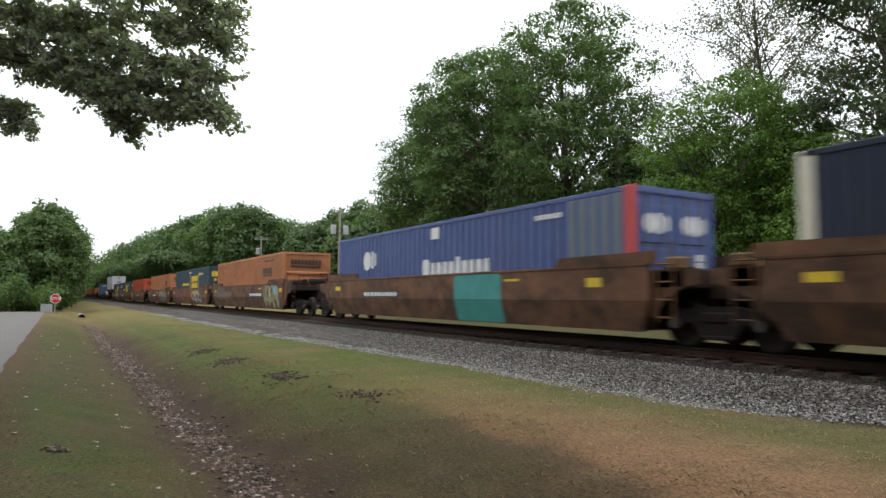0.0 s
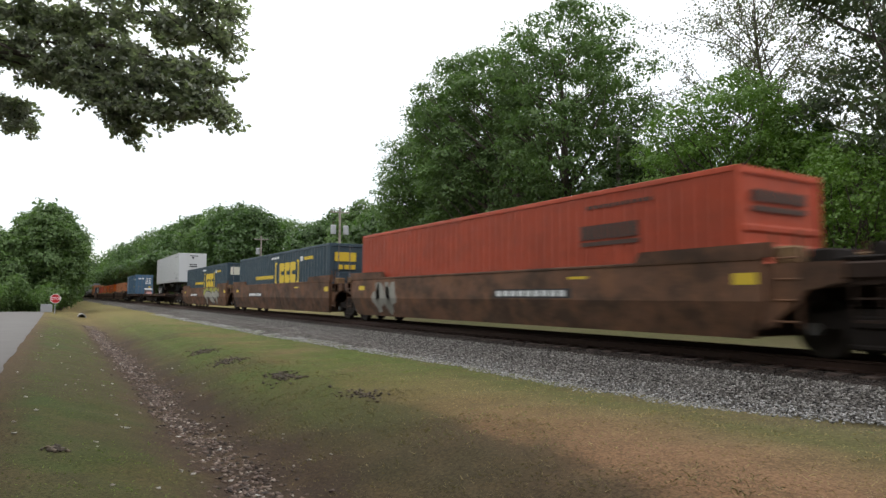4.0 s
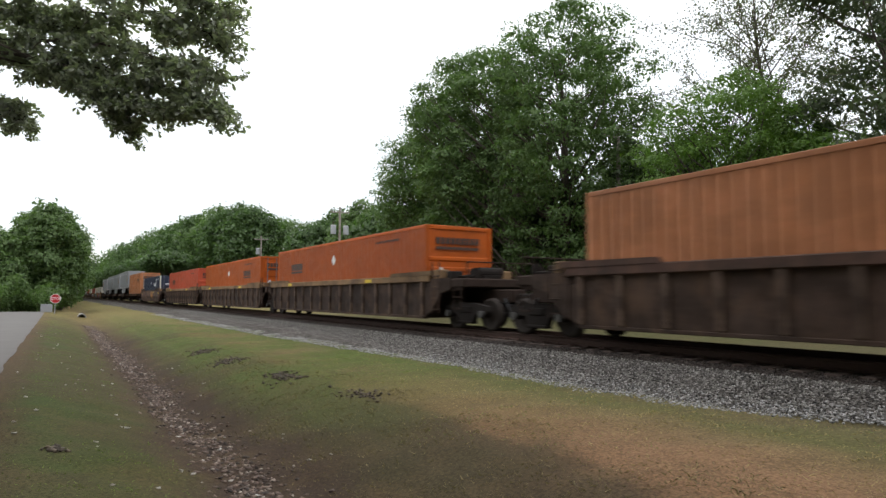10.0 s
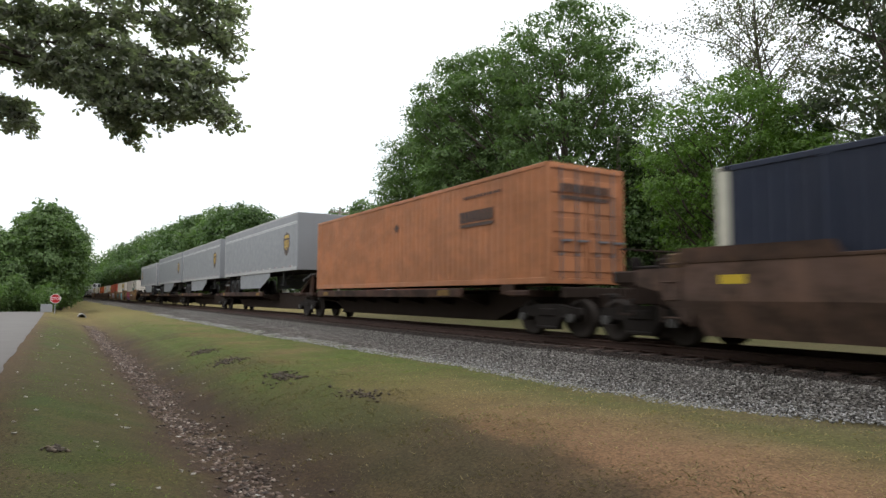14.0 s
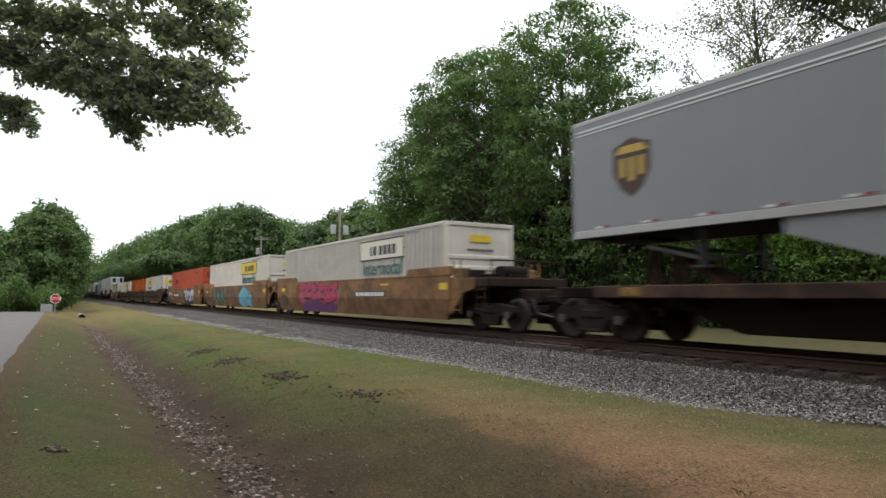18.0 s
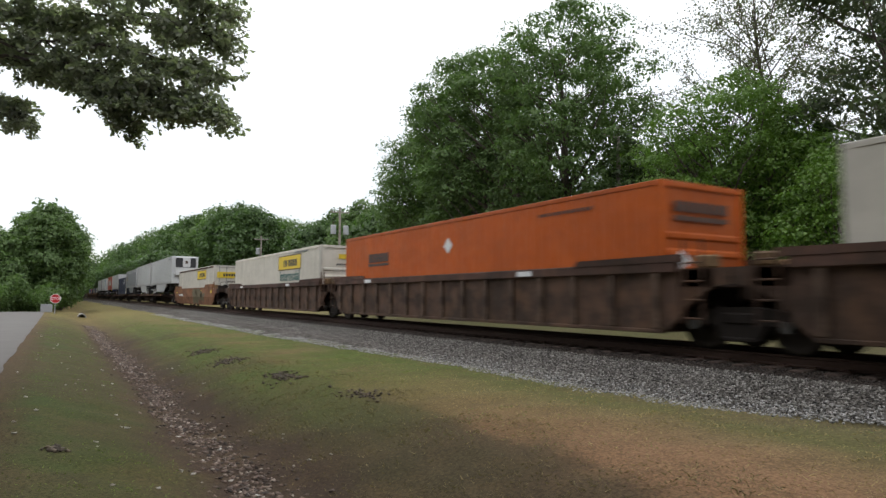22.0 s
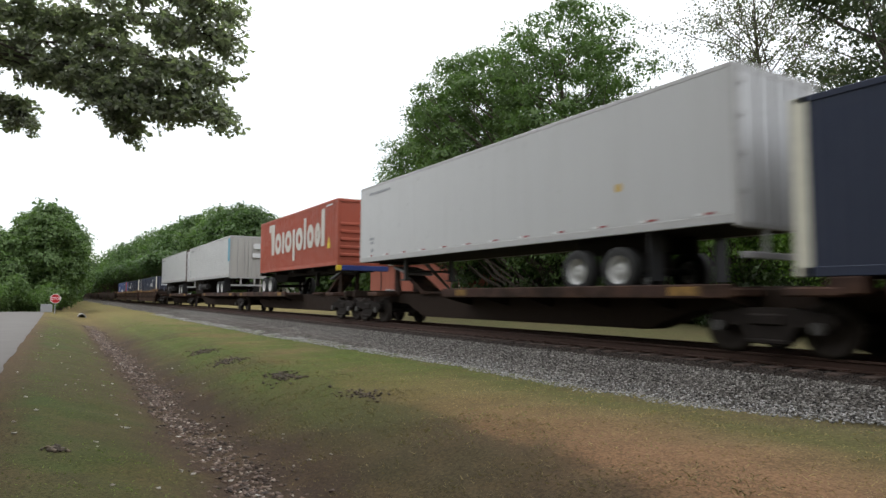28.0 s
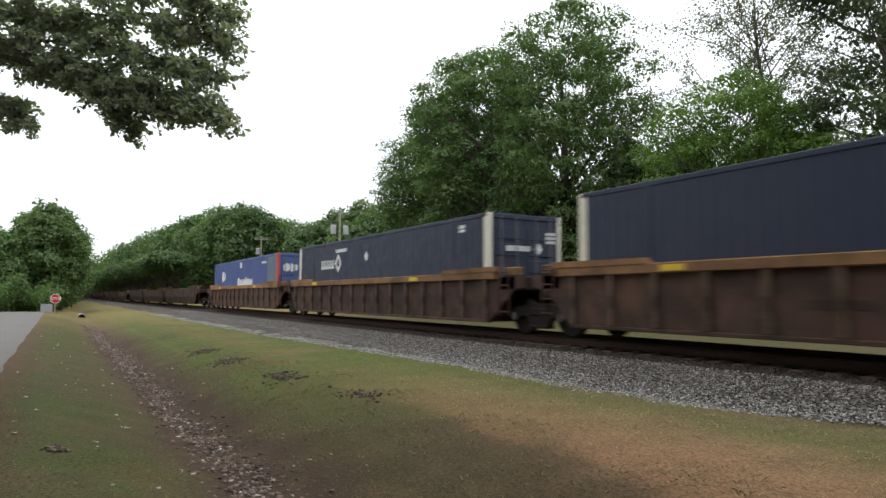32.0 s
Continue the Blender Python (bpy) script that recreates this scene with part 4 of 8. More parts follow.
def road_wheels(parent, xs, zw, dark=False):
    for x in xs:
        for s in (-1, 1):
            t = part("tyre", TYRE_MESH, TYRE_RUBBER, parent, "black rubber tyre on a dark rim" if dark else "black rubber tyre on a pale rim", pose(x, s * 1.1, zw, 0, 0, 0 if s < 0 else 180))
            part("rim", RIM_DARK_MESH if dark else RIM_MESH, RIM_WHITE, t)
        part("wheel_axle", Kit().tube((x, -1.0, zw), (x, 1.0, zw), 0.07), TRUCK_IRON, parent)


TANK_DULL = plain("fuel_tank_dull_metal", (0.045, 0.043, 0.042), 0.7, 0.2, vary=0.35, gloss=0.2)
FRAME_RUST = plain("rear_frame_rusty_steel", (0.12, 0.1, 0.088), 0.75, vary=0.4, gloss=0.2)
GEAR_GREY = plain("landing_gear_dark_grey", (0.05, 0.05, 0.05), 0.7, vary=0.3, gloss=0.2)


def trailer(u_front, color, label, L=16.15, zb=2.2, H=2.9, nose=1, ribs=False, skirt=0.0, door_mat=None, reefer=False, tank=False, axle=2.4, frame_mat=None):
    """A road trailer. nose: +1 when its front points along +x. Local +x is the nose."""
    W = 2.59
    hw, hl = W / 2, L / 2
    c = thing("road_trailer", label, "trailer", "road trailers of the train")
    rolling(c, u_front - hl, 0, 0, 0 if nose > 0 else 180)
    z0, z1 = zb, zb + H
    for s in (-1, 1):
        k = Kit()
        if ribs:
            n = 16
            h = (z1 - z0 - 0.3) / n
            prof = []
            for i in range(n):
                z = z0 + 0.18 + i * h
                prof += [(s * (hw - 0.015), z), (s * (hw - 0.015), z + h * 0.83), (s * hw, z + h * 0.855), (s * hw, z + h * 0.9)]
            prof.append((s * (hw - 0.015), z0 + 0.18 + n * h))
            prof += [(s * (hw - 0.06), z1 - 0.1), (s * (hw - 0.06), z0 + 0.15)]
            k.prism(prof, -hl + 0.06, hl - 0.06, "x")
        else:
            k.box(-hl + 0.06, hl - 0.06, *sorted((s * (hw - 0.05), s * (hw - 0.006))), z0 + 0.15, z1 - 0.08)
        part("side_wall", k, color, c)
        if not ribs:
            for i in range(13):
                x = -hl + 0.4 + i * (L - 0.8) / 12
                part("panel_seam", shared(("seam", s, z0, z1, color.name), lambda s=s: Kit().box(-0.012, 0.012, *sorted((s * (hw - 0.008), s * (hw - 0.003))), z0 + 0.2, z1 - 0.1).mesh("panel_seam", color)), color, c, at=pose(x, 0, 0))
        part("bottom_rail", Kit().box(-hl + 0.02, hl - 0.02, *sorted((s * (hw - 0.08), s * hw)), z0, z0 + 0.17, 0.01), RAIL_SILVER, c)
        part("top_rail", Kit().box(-hl + 0.02, hl - 0.02, *sorted((s * (hw - 0.06), s * hw)), z1 - 0.1, z1, 0.015), RAIL_SILVER if not ribs else color, c)
        if s == -nose:
            for i in range(12):
                x = -hl + 0.5 + i * (L - 1.0) / 11.5
                part("red_reflector", shared(("redref", s, z0), lambda s=s: Kit().box(0, 0.2, *sorted((s * hw, s * (hw + 0.004))), z0 + 0.19, z0 + 0.235).mesh("red_reflector", MARK_RED)), MARK_RED, c, at=pose(x, 0, 0))
                part("white_reflector", shared(("whtref", s, z0), lambda s=s: Kit().box(0.2, 0.4, *sorted((s * hw, s * (hw + 0.004))), z0 + 0.19, z0 + 0.235).mesh("white_reflector", MARK_WHITE)), MARK_WHITE, c, at=pose(x, 0, 0))
    part("roof", Kit().box(-hl + 0.04, hl - 0.04, -hw + 0.05, hw - 0.05, z1 - 0.05, z1 - 0.01), color, c)
    part("floor", Kit().box(-hl + 0.04, hl - 0.04, -hw + 0.08, hw - 0.08, z0 + 0.01, z0 + 0.14), TRUCK_IRON, c)
    part("front_wall", Kit().box(hl - 0.07, hl - 0.005, -hw + 0.06, hw - 0.06, z0, z1 - 0.02, 0.02), color, c)
    for s in (-1, 1):
        part("front_corner_post", Kit().box(hl - 0.12, hl, *sorted((s * (hw - 0.1), s * (hw + 0.002))), z0, z1, 0.03), color, c)
        part("rear_corner_post", Kit().box(-hl, -hl + 0.12, *sorted((s * (hw - 0.1), s * (hw + 0.003))), z0 - 0.06, z1, 0.015), frame_mat or RAIL_SILVER, c)
        d = part("rear_door", Kit().box(-hl - 0.012, -hl + 0.03, *sorted((s * 0.01, s * (hw - 0.11))), z0 + 0.02, z1 - 0.14, 0.008), door_mat or color, c)
        for q in (0.22, 0.62):
            part("locking_bar", Kit().tube((-hl - 0.045, s * (hw - 0.11) * q, z0), (-hl - 0.045, s * (hw - 0.11) * q, z1 - 0.12), 0.02, n=6), RAIL_SILVER, d)
        for z in (0.5, 1.2, 1.9, 2.5):
            part("hinge", Kit().box(-hl - 0.03, -hl - 0.01, *sorted((s * (hw - 0.22), s * (hw + 0.002))), z0 + z, z0 + z + 0.1), RAIL_SILVER, d)
    part("rear_header", Kit().box(-hl - 0.015, -hl + 0.1, -hw + 0.1, hw - 0.1, z1 - 0.14, z1, 0.01), frame_mat or RAIL_SILVER, c)
    part("rear_sill", Kit().box(-hl - 0.015, -hl + 0.1, -hw + 0.1, hw - 0.1, z0 - 0.08, z0 + 0.02, 0.01), RAIL_SILVER, c)
    guard = Kit().box(-hl, -hl + 0.08, -hw + 0.15, hw - 0.15, z0 - 0.62, z0 - 0.5, 0.01)
    for s in (-1, 1):
        guard.box(-hl, -hl + 0.08, *sorted((s * 0.42, s * 0.52)), z0 - 0.55, z0 - 0.04)
    part("rear_guard", guard, RAIL_SILVER, c)
    zw = 1.06 + 0.49 + RAIL_Z
    xw = (-hl + axle, -hl + axle + 1.27)
    bogie = part("bogie", Kit().box(xw[0] - 0.7, xw[1] + 0.7, -0.55, -0.4, z0 - 0.35, z0 + 0.02).box(xw[0] - 0.7, xw[1] + 0.7, 0.4, 0.55, z0 - 0.35, z0 + 0.02).box(xw[0], xw[1], -0.5, 0.5, zw - 0.1, z0 - 0.3), TRUCK_IRON, c)
    road_wheels(bogie, xw, zw, color is TRAILER_GREY)
    for s in (-1, 1):
        part("mud_flap", Kit().box(xw[0] - 0.85, xw[0] - 0.83, *sorted((s * 0.8, s * 1.25)), 1.22, z0), BLACK_PLASTIC, c)
    gear = Kit()
    for s in (-1, 1):
        gear.box(hl - 3.3, hl - 3.15, *sorted((s * 0.85, s * 1.0)), 1.5, z0, 0.01)
        gear.box(hl - 3.4, hl - 3.05, *sorted((s * 0.78, s * 1.08)), 1.44, 1.5, 0.01)
        gear.tube((hl - 3.2, s * 0.9, 1.7), (hl - 2.4, s * 0.6, z0), 0.03, n=6)
    gear.box(hl - 3.26, hl - 3.2, -0.9, 0.9, 1.75, 1.82)
    part("landing_gear", gear, GEAR_GREY, c)
    part("kingpin_plate", Kit().box(hl - 1.4, hl - 0.3, -0.6, 0.6, z0 - 0.06, z0 + 0.02), TRUCK_IRON, c)
    if skirt:
        for s in (-1, 1):
            part("side_skirt", Kit().prism([(xw[1] + 0.75, z0), (hl - skirt, z0), (hl - skirt, z0 - 0.25), (hl - skirt - 1.9, z0 - 0.85), (xw[1] + 0.85, z0 - 0.85)], s * (hw - 0.1), s * (hw - 0.06)), color, c, "pale side skirt under the trailer")
    if tank:
        tk = part("fuel_tank", Kit().tube((0.9, 0.92, 1.66), (3.4, 0.92, 1.66), 0.22, n=18), TANK_DULL, c, "grimy dark fuel tank under the trailer")
        for xq in (1.4, 2.9):
            part("tank_strap", Kit().tube((xq - 0.04, 0.92, 1.66), (xq + 0.04, 0.92, 1.66), 0.25, n=18).box(xq - 0.03, xq + 0.03, 0.89, 0.95, 1.85, z0 + 0.02), GEAR_GREY, tk)
        part("landing_wheel", Kit().tube((3.25, 1.0, 1.62), (3.25, 1.22, 1.62), 0.24, n=18).tube((3.25, 1.2, 1.62), (3.25, 1.26, 1.62), 0.1, n=12), METAL_PLATE, c, "dull grey round landing gear wheel")
        # added dark box where gear, hitch and shade read as one mass
        part("gear_housing", Kit().box(3.7, 6.9, -0.85, 0.85, 1.1, z0 - 0.02, 0.04), TRUCK_IRON, c, "dark filler box added where gear and shade merge behind the hitch")
    if reefer:
        r = part("cooling_unit", Kit().box(hl, hl + 0.42, -1.02, 1.02, z1 - 2.05, z1 - 0.05, 0.08), TRAILER_WHITE, c, "white cooling unit with black grilles")
        part("grille", Kit().prism(round_rect(-1.0, 1.0, z1 - 1.2, z1 - 0.2, 0.12), hl + 0.42, hl + 0.435, "x"), BLACK_PLASTIC, r)
        part("grille_panel", Kit().prism(round_rect(-0.3, 0.45, z1 - 1.15, z1 - 0.2, 0.06), hl + 0.436, hl + 0.446, "x"), TRAILER_WHITE, r)
        part("gauge_panel", Kit().box(hl + 0.446, hl + 0.452, -0.05, 0.2, z1 - 0.8, z1 - 0.5), MARK_DARK, r)
        part("lower_grille", Kit().box(hl + 0.42, hl + 0.43, -0.55, -0.1, z1 - 1.85, z1 - 1.78).box(hl + 0.42, hl + 0.43, 0.1, 0.55, z1 - 1.85, z1 - 1.78), BLACK_PLASTIC, r)
    return c


def motions():
    """Everything that rolls, and the branch that sways."""
    for ob, u, y, z, turn in MOVING:
        walk(ob, [(0.0, pose(u, y, z, 0, 0, turn)), (16.0, pose(u + SPEED * 16.0, y, z, 0, 0, turn)), (DURATION, pose(u + SPEED * DURATION, y, z, 0, 0, turn))])
    for ob, base, amp, phase in SWAYING:
        rows = []
        for i in range(0, 65):
            t = i * 0.5
            a = amp * (math.sin(t * 1.9 + phase) + 0.6 * math.sin(t * 3.1 + 2 * phase))
            b = 0.7 * amp * math.sin(t * 1.3 + phase * 3)
            rows.append((t, base @ pose(0, 0, 0, a, b, 0.5 * a)))
        walk(ob, rows)


SWAYING = []
# ---- the consist, front to tail; u is the place of each front wall at 0 s ----
L53 = 16.15
MID = L53 / 2
BROWN_LABEL = "brown smooth-sided well car streaked with rust"
# three-unit brown cars
well_unit(30.0 - MID, "smooth", WELL_BROWN, WELL_BROWN, "end", "joint", (True, True), BROWN_LABEL)
wells_a = [well_unit(10.3 - MID, "smooth", WELL_BROWN, WELL_BROWN, "joint", "joint", (False, True), BROWN_LABEL)]
wells_a.append(well_unit(-9.3 - MID, "smooth", WELL_BROWN, WELL_BROWN, "joint", "end", (False, True), BROWN_LABEL + ", teal repaint patch"))
wells_b = [well_unit(-33.2 - MID, "smooth", WELL_BROWN, WELL_BROWN, "end", "joint", (True, True), BROWN_LABEL),
           well_unit(-52.8 - MID, "smooth", WELL_BROWN, WELL_BROWN, "joint", "joint", (False, True), BROWN_LABEL + " and pale graffiti"),
           well_unit(-72.6 - MID, "smooth", WELL_BROWN, WELL_BROWN, "joint", "end", (False, True), BROWN_LABEL + " and pale graffiti")]
wells_c = [well_unit(-96.4 - MID, "smooth", WELL_BROWN, WELL_BROWN, "end", "joint", (True, True), BROWN_LABEL),
           well_unit(-116.1 - MID, "smooth", WELL_BROWN, WELL_BROWN, "joint", "joint", (False, True), "rusty brown smooth-sided well car"),
           well_unit(-135.8 - MID, "smooth", WELL_BROWN, WELL_BROWN, "joint", "end", (False, True), "rusty brown smooth-sided well car with white and lime graffiti")]
c_navy0 = container(10.3, NAVY, "navy blue corrugated container with cream lift posts", end="doors", post=POST_CREAM, post_at=6.1, post_w=0.27)
c_stack1 = container(-9.3, STACK_BLUE, "blue corrugated container with a red end post", end="doors", pitch=0.33, depth=0.04)
c_or2 = container(-33.2, ORANGE_FADED, "faded orange corrugated container", depth=0.05)
c_teal3 = container(-52.8, TEAL_BLUE, "dark blue-green corrugated container with yellow markings", end="doors", pitch=0.4, depth=0.045)
c_or4 = container(-72.6, ORANGE_FADED, "faded orange corrugated container", end="ribs", depth=0.05)
c_red5 = container(-96.4, RED_FADED, "faded red corrugated container", end="ribs")
c_teal6 = container(-116.1, TEAL_BLUE, "dark blue-green corrugated container with yellow markings", end="doors", pitch=0.4, depth=0.045)
c_teal7 = container(-135.8, TEAL_BLUE, "dark blue-green corrugated container with yellow markings", end="doors", pitch=0.4, depth=0.045)

# three-unit spine car: trailer, empty unit, sea-blue container
SPINE_LABEL = "black and rusty brown spine car with narrow wheel decks"
spine_unit(-157.4, -175.4, deck=(0.0, 0.58), hitches=[(0.86, 1, SPINE_BROWN)], trucks=(True, True), car_end=(True, False), label=SPINE_LABEL)
spine_unit(-175.4, -194.0, deck=(0.4, 0.93), hitches=[(0.93, 1, SPINE_BROWN), (-0.93, -1, HITCH_PINK)], trucks=(False, True), label=SPINE_LABEL + ", carrying nothing")
spine_unit(-194.0, -212.2, deck=(0.1, 0.9), trucks=(False, True), car_end=(False, True), label=SPINE_LABEL, pedestals=(4.2, -8.0))
t_white8 = trailer(-157.1, TRAILER_DULL, "plain dull white dry-van road trailer on a spine car", zb=2.27, H=2.86)
c_sea9 = container(-198.1, SEA_BLUE, "sea-blue corrugated container with white markings on its doors", L=13.716, W=2.438, zb=1.21, end="doors", post_at=6.0)

# ribbed single well, then a ribbed three-unit car
RIB_LABEL = "dark rib-sided well car with grimy brown paint"
well_unit(-218.3 - MID, "ribs", WELL_GREY, WELL_RUST, "end", "end", (True, True), RIB_LABEL)
c_or10 = container(-218.3, ORANGE_FADED, "faded orange corrugated container", depth=0.05)
wells_e = [well_unit(-241.8 - MID, "ribs", WELL_GREY, CHORD_TAN, "end", "joint", (True, True), RIB_LABEL + ", tan top chord"),
           well_unit(-261.5 - MID, "ribs", WELL_GREY, CHORD_TAN, "joint", "joint", (False, True), RIB_LABEL + ", tan top chord"),
           well_unit(-281.2 - MID, "ribs", WELL_GREY, CHORD_TAN, "joint", "end", (False, True), RIB_LABEL + ", tan top chord")]
c_or11 = container(-241.8, ORANGE_BRIGHT, "bright orange container with a ribbed end", pitch=0.3, depth=0.014)
c_or12 = container(-261.5, ORANGE_BRIGHT, "bright orange container with barred doors", pitch=0.3, depth=0.006, end="doors")
c_red13 = container(-281.0, RED_FADED, "faded red container with a ribbed end", pitch=0.3, depth=0.006)
well14 = well_unit(-304.5 - MID, "smooth", WELL_DULL, WELL_MAROON, "end", "end", (True, True), "maroon smooth-sided well car with blotchy graffiti")
c_navy14 = container(-304.5, NAVY, "navy blue corrugated container with cream lift posts", end="doors", post=POST_CREAM, post_at=6.1, post_w=0.27)

# five-unit spine car: container on its deck and four grey trailers
E_TRUCKS = [-325.6, -343.3, -361.6, -379.2, -396.8, -413.6]
for i in range(5):
    spine_unit(E_TRUCKS[i], E_TRUCKS[i + 1], deck=(0.0, 0.62) if i else (0.1, 0.8), hitches=[] if i == 0 else [(0.86, 1, SPINE_BROWN) if i < 4 else (-0.86, -1, SPINE_BROWN)], trucks=(i == 0, True), car_end=(i == 0, i == 4), label=SPINE_LABEL, pedestals=() if i else (7.5, -6.4))
c_or15 = container(-325.3, ORANGE_FADED, "faded orange container with barred doors on a spine car", zb=1.21, H=3.0, end="doors")
GREY_TRAILER = "silver-grey parcel trailer with a brown and gold shield"
t_grey16 = trailer(-344.3, TRAILER_GREY, GREY_TRAILER, skirt=5.0)
t_grey17 = trailer(-362.1, TRAILER_GREY, GREY_TRAILER, skirt=5.0)
t_grey18 = trailer(-379.2, TRAILER_GREY, GREY_TRAILER, skirt=5.0)
t_grey19 = trailer(-397.8, TRAILER_GREY, GREY_TRAILER, nose=-1, skirt=5.0, H=2.68)

# ochre three-unit well car with graffiti, maroon ribbed car, single rust-orange car
OCHRE_LABEL = "ochre smooth-sided well car with colourful graffiti"
wells_f = [well_unit(-419.6 - MID, "smooth", WELL_TAN, WELL_TAN, "end", "joint", (True, True), OCHRE_LABEL),
           well_unit(-439.1 - MID, "smooth", WELL_TAN, WELL_TAN, "joint", "joint", (False, True), OCHRE_LABEL),
           well_unit(-458.4 - MID, "smooth", WELL_TAN, WELL_TAN, "joint", "end", (False, True), OCHRE_LABEL)]
c_white20 = container(-419.6, WHITE_CREAM, "cream white container with a yellow sign panel", pitch=0.3, depth=0.036)
c_white21 = container(-438.9, WHITE_CREAM, "cream white container with a yellow sign panel", pitch=0.3, depth=0.036)
c_red22 = container(-458.15, RED_FADED, "faded red container with a ribbed end", pitch=0.3, depth=0.01)
MAROON_LABEL = "maroon rib-sided well car, dusty"
wells_g = [well_unit(-481.6 - MID, "ribs", WELL_MAROON, WELL_RUST, "end", "joint", (True, True), MAROON_LABEL),
           well_unit(-501.0 - MID, "ribs", WELL_MAROON, WELL_RUST, "joint", "joint", (False, True), MAROON_LABEL),
           well_unit(-520.2 - MID, "ribs", WELL_MAROON, WELL_RUST, "joint", "end", (False, True), MAROON_LABEL)]
c_white23 = container(-481.35, WHITE_CREAM, "cream white container with barred doors and a yellow band", pitch=0.3, depth=0.006, end="doors")
c_or24 = container(-500.9, ORANGE_BRIGHT, "bright orange container with a ribbed end", pitch=0.3, depth=0.014)
c_white25 = container(-520.1, WHITE_CREAM, "cream white container with a yellow sign panel", pitch=0.3, depth=0.036)
well26 = well_unit(-543.2 - MID, "smooth", WELL_ORANGE, WELL_ORANGE, "end", "end", (True, True), "rust-orange smooth-sided well car with a grey-green patch")
c_white26 = container(-543.2, WHITE_CREAM, "cream white container with steel lift posts and yellow sign panels", pitch=0.6, depth=0.006, end="flat_ribs", post_at=6.1)

# five-unit spine car: cooled trailer, ribbed trailer, grey trailer, navy container, white trailer
I_TRUCKS = [-563.6, -581.6, -598.9, -616.4, -633.2, -649.6]
for i in range(5):
    spine_unit(I_TRUCKS[i], I_TRUCKS[i + 1], deck=((0.0, 0.6), (0.35, 0.95), (0.35, 0.95), (0.1, 0.8), (0.35, 0.97))[i], hitches=([(0.86, 1, SPINE_BROWN)], [(-0.86, -1, SPINE_BROWN)], [(-0.86, -1, SPINE_BROWN)], [], [(-0.86, -1, SPINE_BROWN)])[i], trucks=(i == 0, True), car_end=(i == 0, i == 4), label=SPINE_LABEL, pedestals=(7.4, -7.0) if i == 3 else ())
t_cool27 = trailer(-564.35, TRAILER_WHITE, "white ribbed refrigerated trailer with a cooling unit on its nose", ribs=True, skirt=4.1, reefer=True, H=2.85, L=16.6)
t_rib28 = trailer(-582.4, TRAILER_WHITE, "white ribbed road trailer, rear doors leading", nose=-1, ribs=True, skirt=5.0)
t_grey29 = trailer(-599.9, TRAILER_GREY, GREY_TRAILER, nose=-1, skirt=5.0, H=2.75)
c_navy30 = container(-616.4, NAVY, "navy blue container with a cream end post on a spine car", zb=1.21, end="doors", post=POST_CREAM, post_at=6.1, post_w=0.27, pitch=0.3, depth=0.012)
t_white31 = trailer(-633.5, TRAILER_WHITE, "white dry-van road trailer, rear doors leading", nose=-1, L=16.4, axle=2.9)

# three-unit spine car: brick-red container on a chassis, two trailers
J_TRUCKS = [-652.2, -670.0, -688.4, -706.2]
for i in range(3):
    spine_unit(J_TRUCKS[i], J_TRUCKS[i + 1], deck=((0.0, 0.6), (0.35, 0.97), (0.35, 0.97))[i], hitches=([(0.8, 1, SPINE_BROWN)], [(-0.86, -1, SPINE_BROWN)], [(-0.86, -1, SPINE_BROWN)])[i], trucks=(i == 0, True), car_end=(i == 0, i == 2), label=SPINE_LABEL)
c_brick32 = container(-652.5, TROPIC_RED, "brick-red corrugated container with big white lettering shapes", L=12.19, W=2.438, zb=2.23, depth=0.04, end="ribs")
chassis = rolling(thing("container_chassis", "dark steel container chassis with pale wheel rims", "chassis"), -658.6)
for s in (-1, 1):
    part("frame_rail", Kit().box(-6.1, 6.1, *sorted((s * 0.4, s * 0.52)), 1.95, 2.2, 0.01), TRUCK_IRON, chassis)
for x in (-6.0, -3.0, 0.0, 3.0, 6.0):
    part("cross_beam", Kit().box(x - 0.08, x + 0.08, -1.21, 1.21, 2.06, 2.225, 0.01), TRUCK_IRON, chassis)
part("bumper", Kit().box(5.95, 6.12, -1.0, 1.22, 2.0, 2.22, 0.02), plain("bumper_blue", (0.03, 0.05, 0.2), 0.5), chassis, "blue and yellow front bumper")
part("bumper_tip", Kit().box(5.95, 6.125, -1.22, -1.0, 2.0, 2.22, 0.02), MARK_YELLOW, chassis)
ch_bogie = part("bogie", Kit().box(-5.6, -3.0, -0.5, 0.5, 1.7, 1.95), TRUCK_IRON, chassis)
road_wheels(ch_bogie, (-5.1, -3.85), 1.55 + RAIL_Z)
leg = Kit()
for s in (-1, 1):
    leg.box(2.6, 2.75, *sorted((s * 0.75, s * 0.9)), 1.35, 2.0, 0.01)
part("landing_gear", leg, TRUCK_IRON, chassis)
t_rib33 = trailer(-672.4, TRAILER_WHITE, "white ribbed trailer with dull steel rear doors", nose=-1, L=15.88, ribs=True, tank=True, door_mat=TRAILER_STEEL)
t_white34 = trailer(-689.9, TRAILER_WHITE, "white road trailer with a fuel tank, rear doors leading", nose=-1, zb=2.27, H=2.83, tank=True, frame_mat=FRAME_RUST)

# ochre-chorded ribbed car, then a string of empty wells
OCHRE_RIB = "rusty rib-sided well car with an ochre top chord"
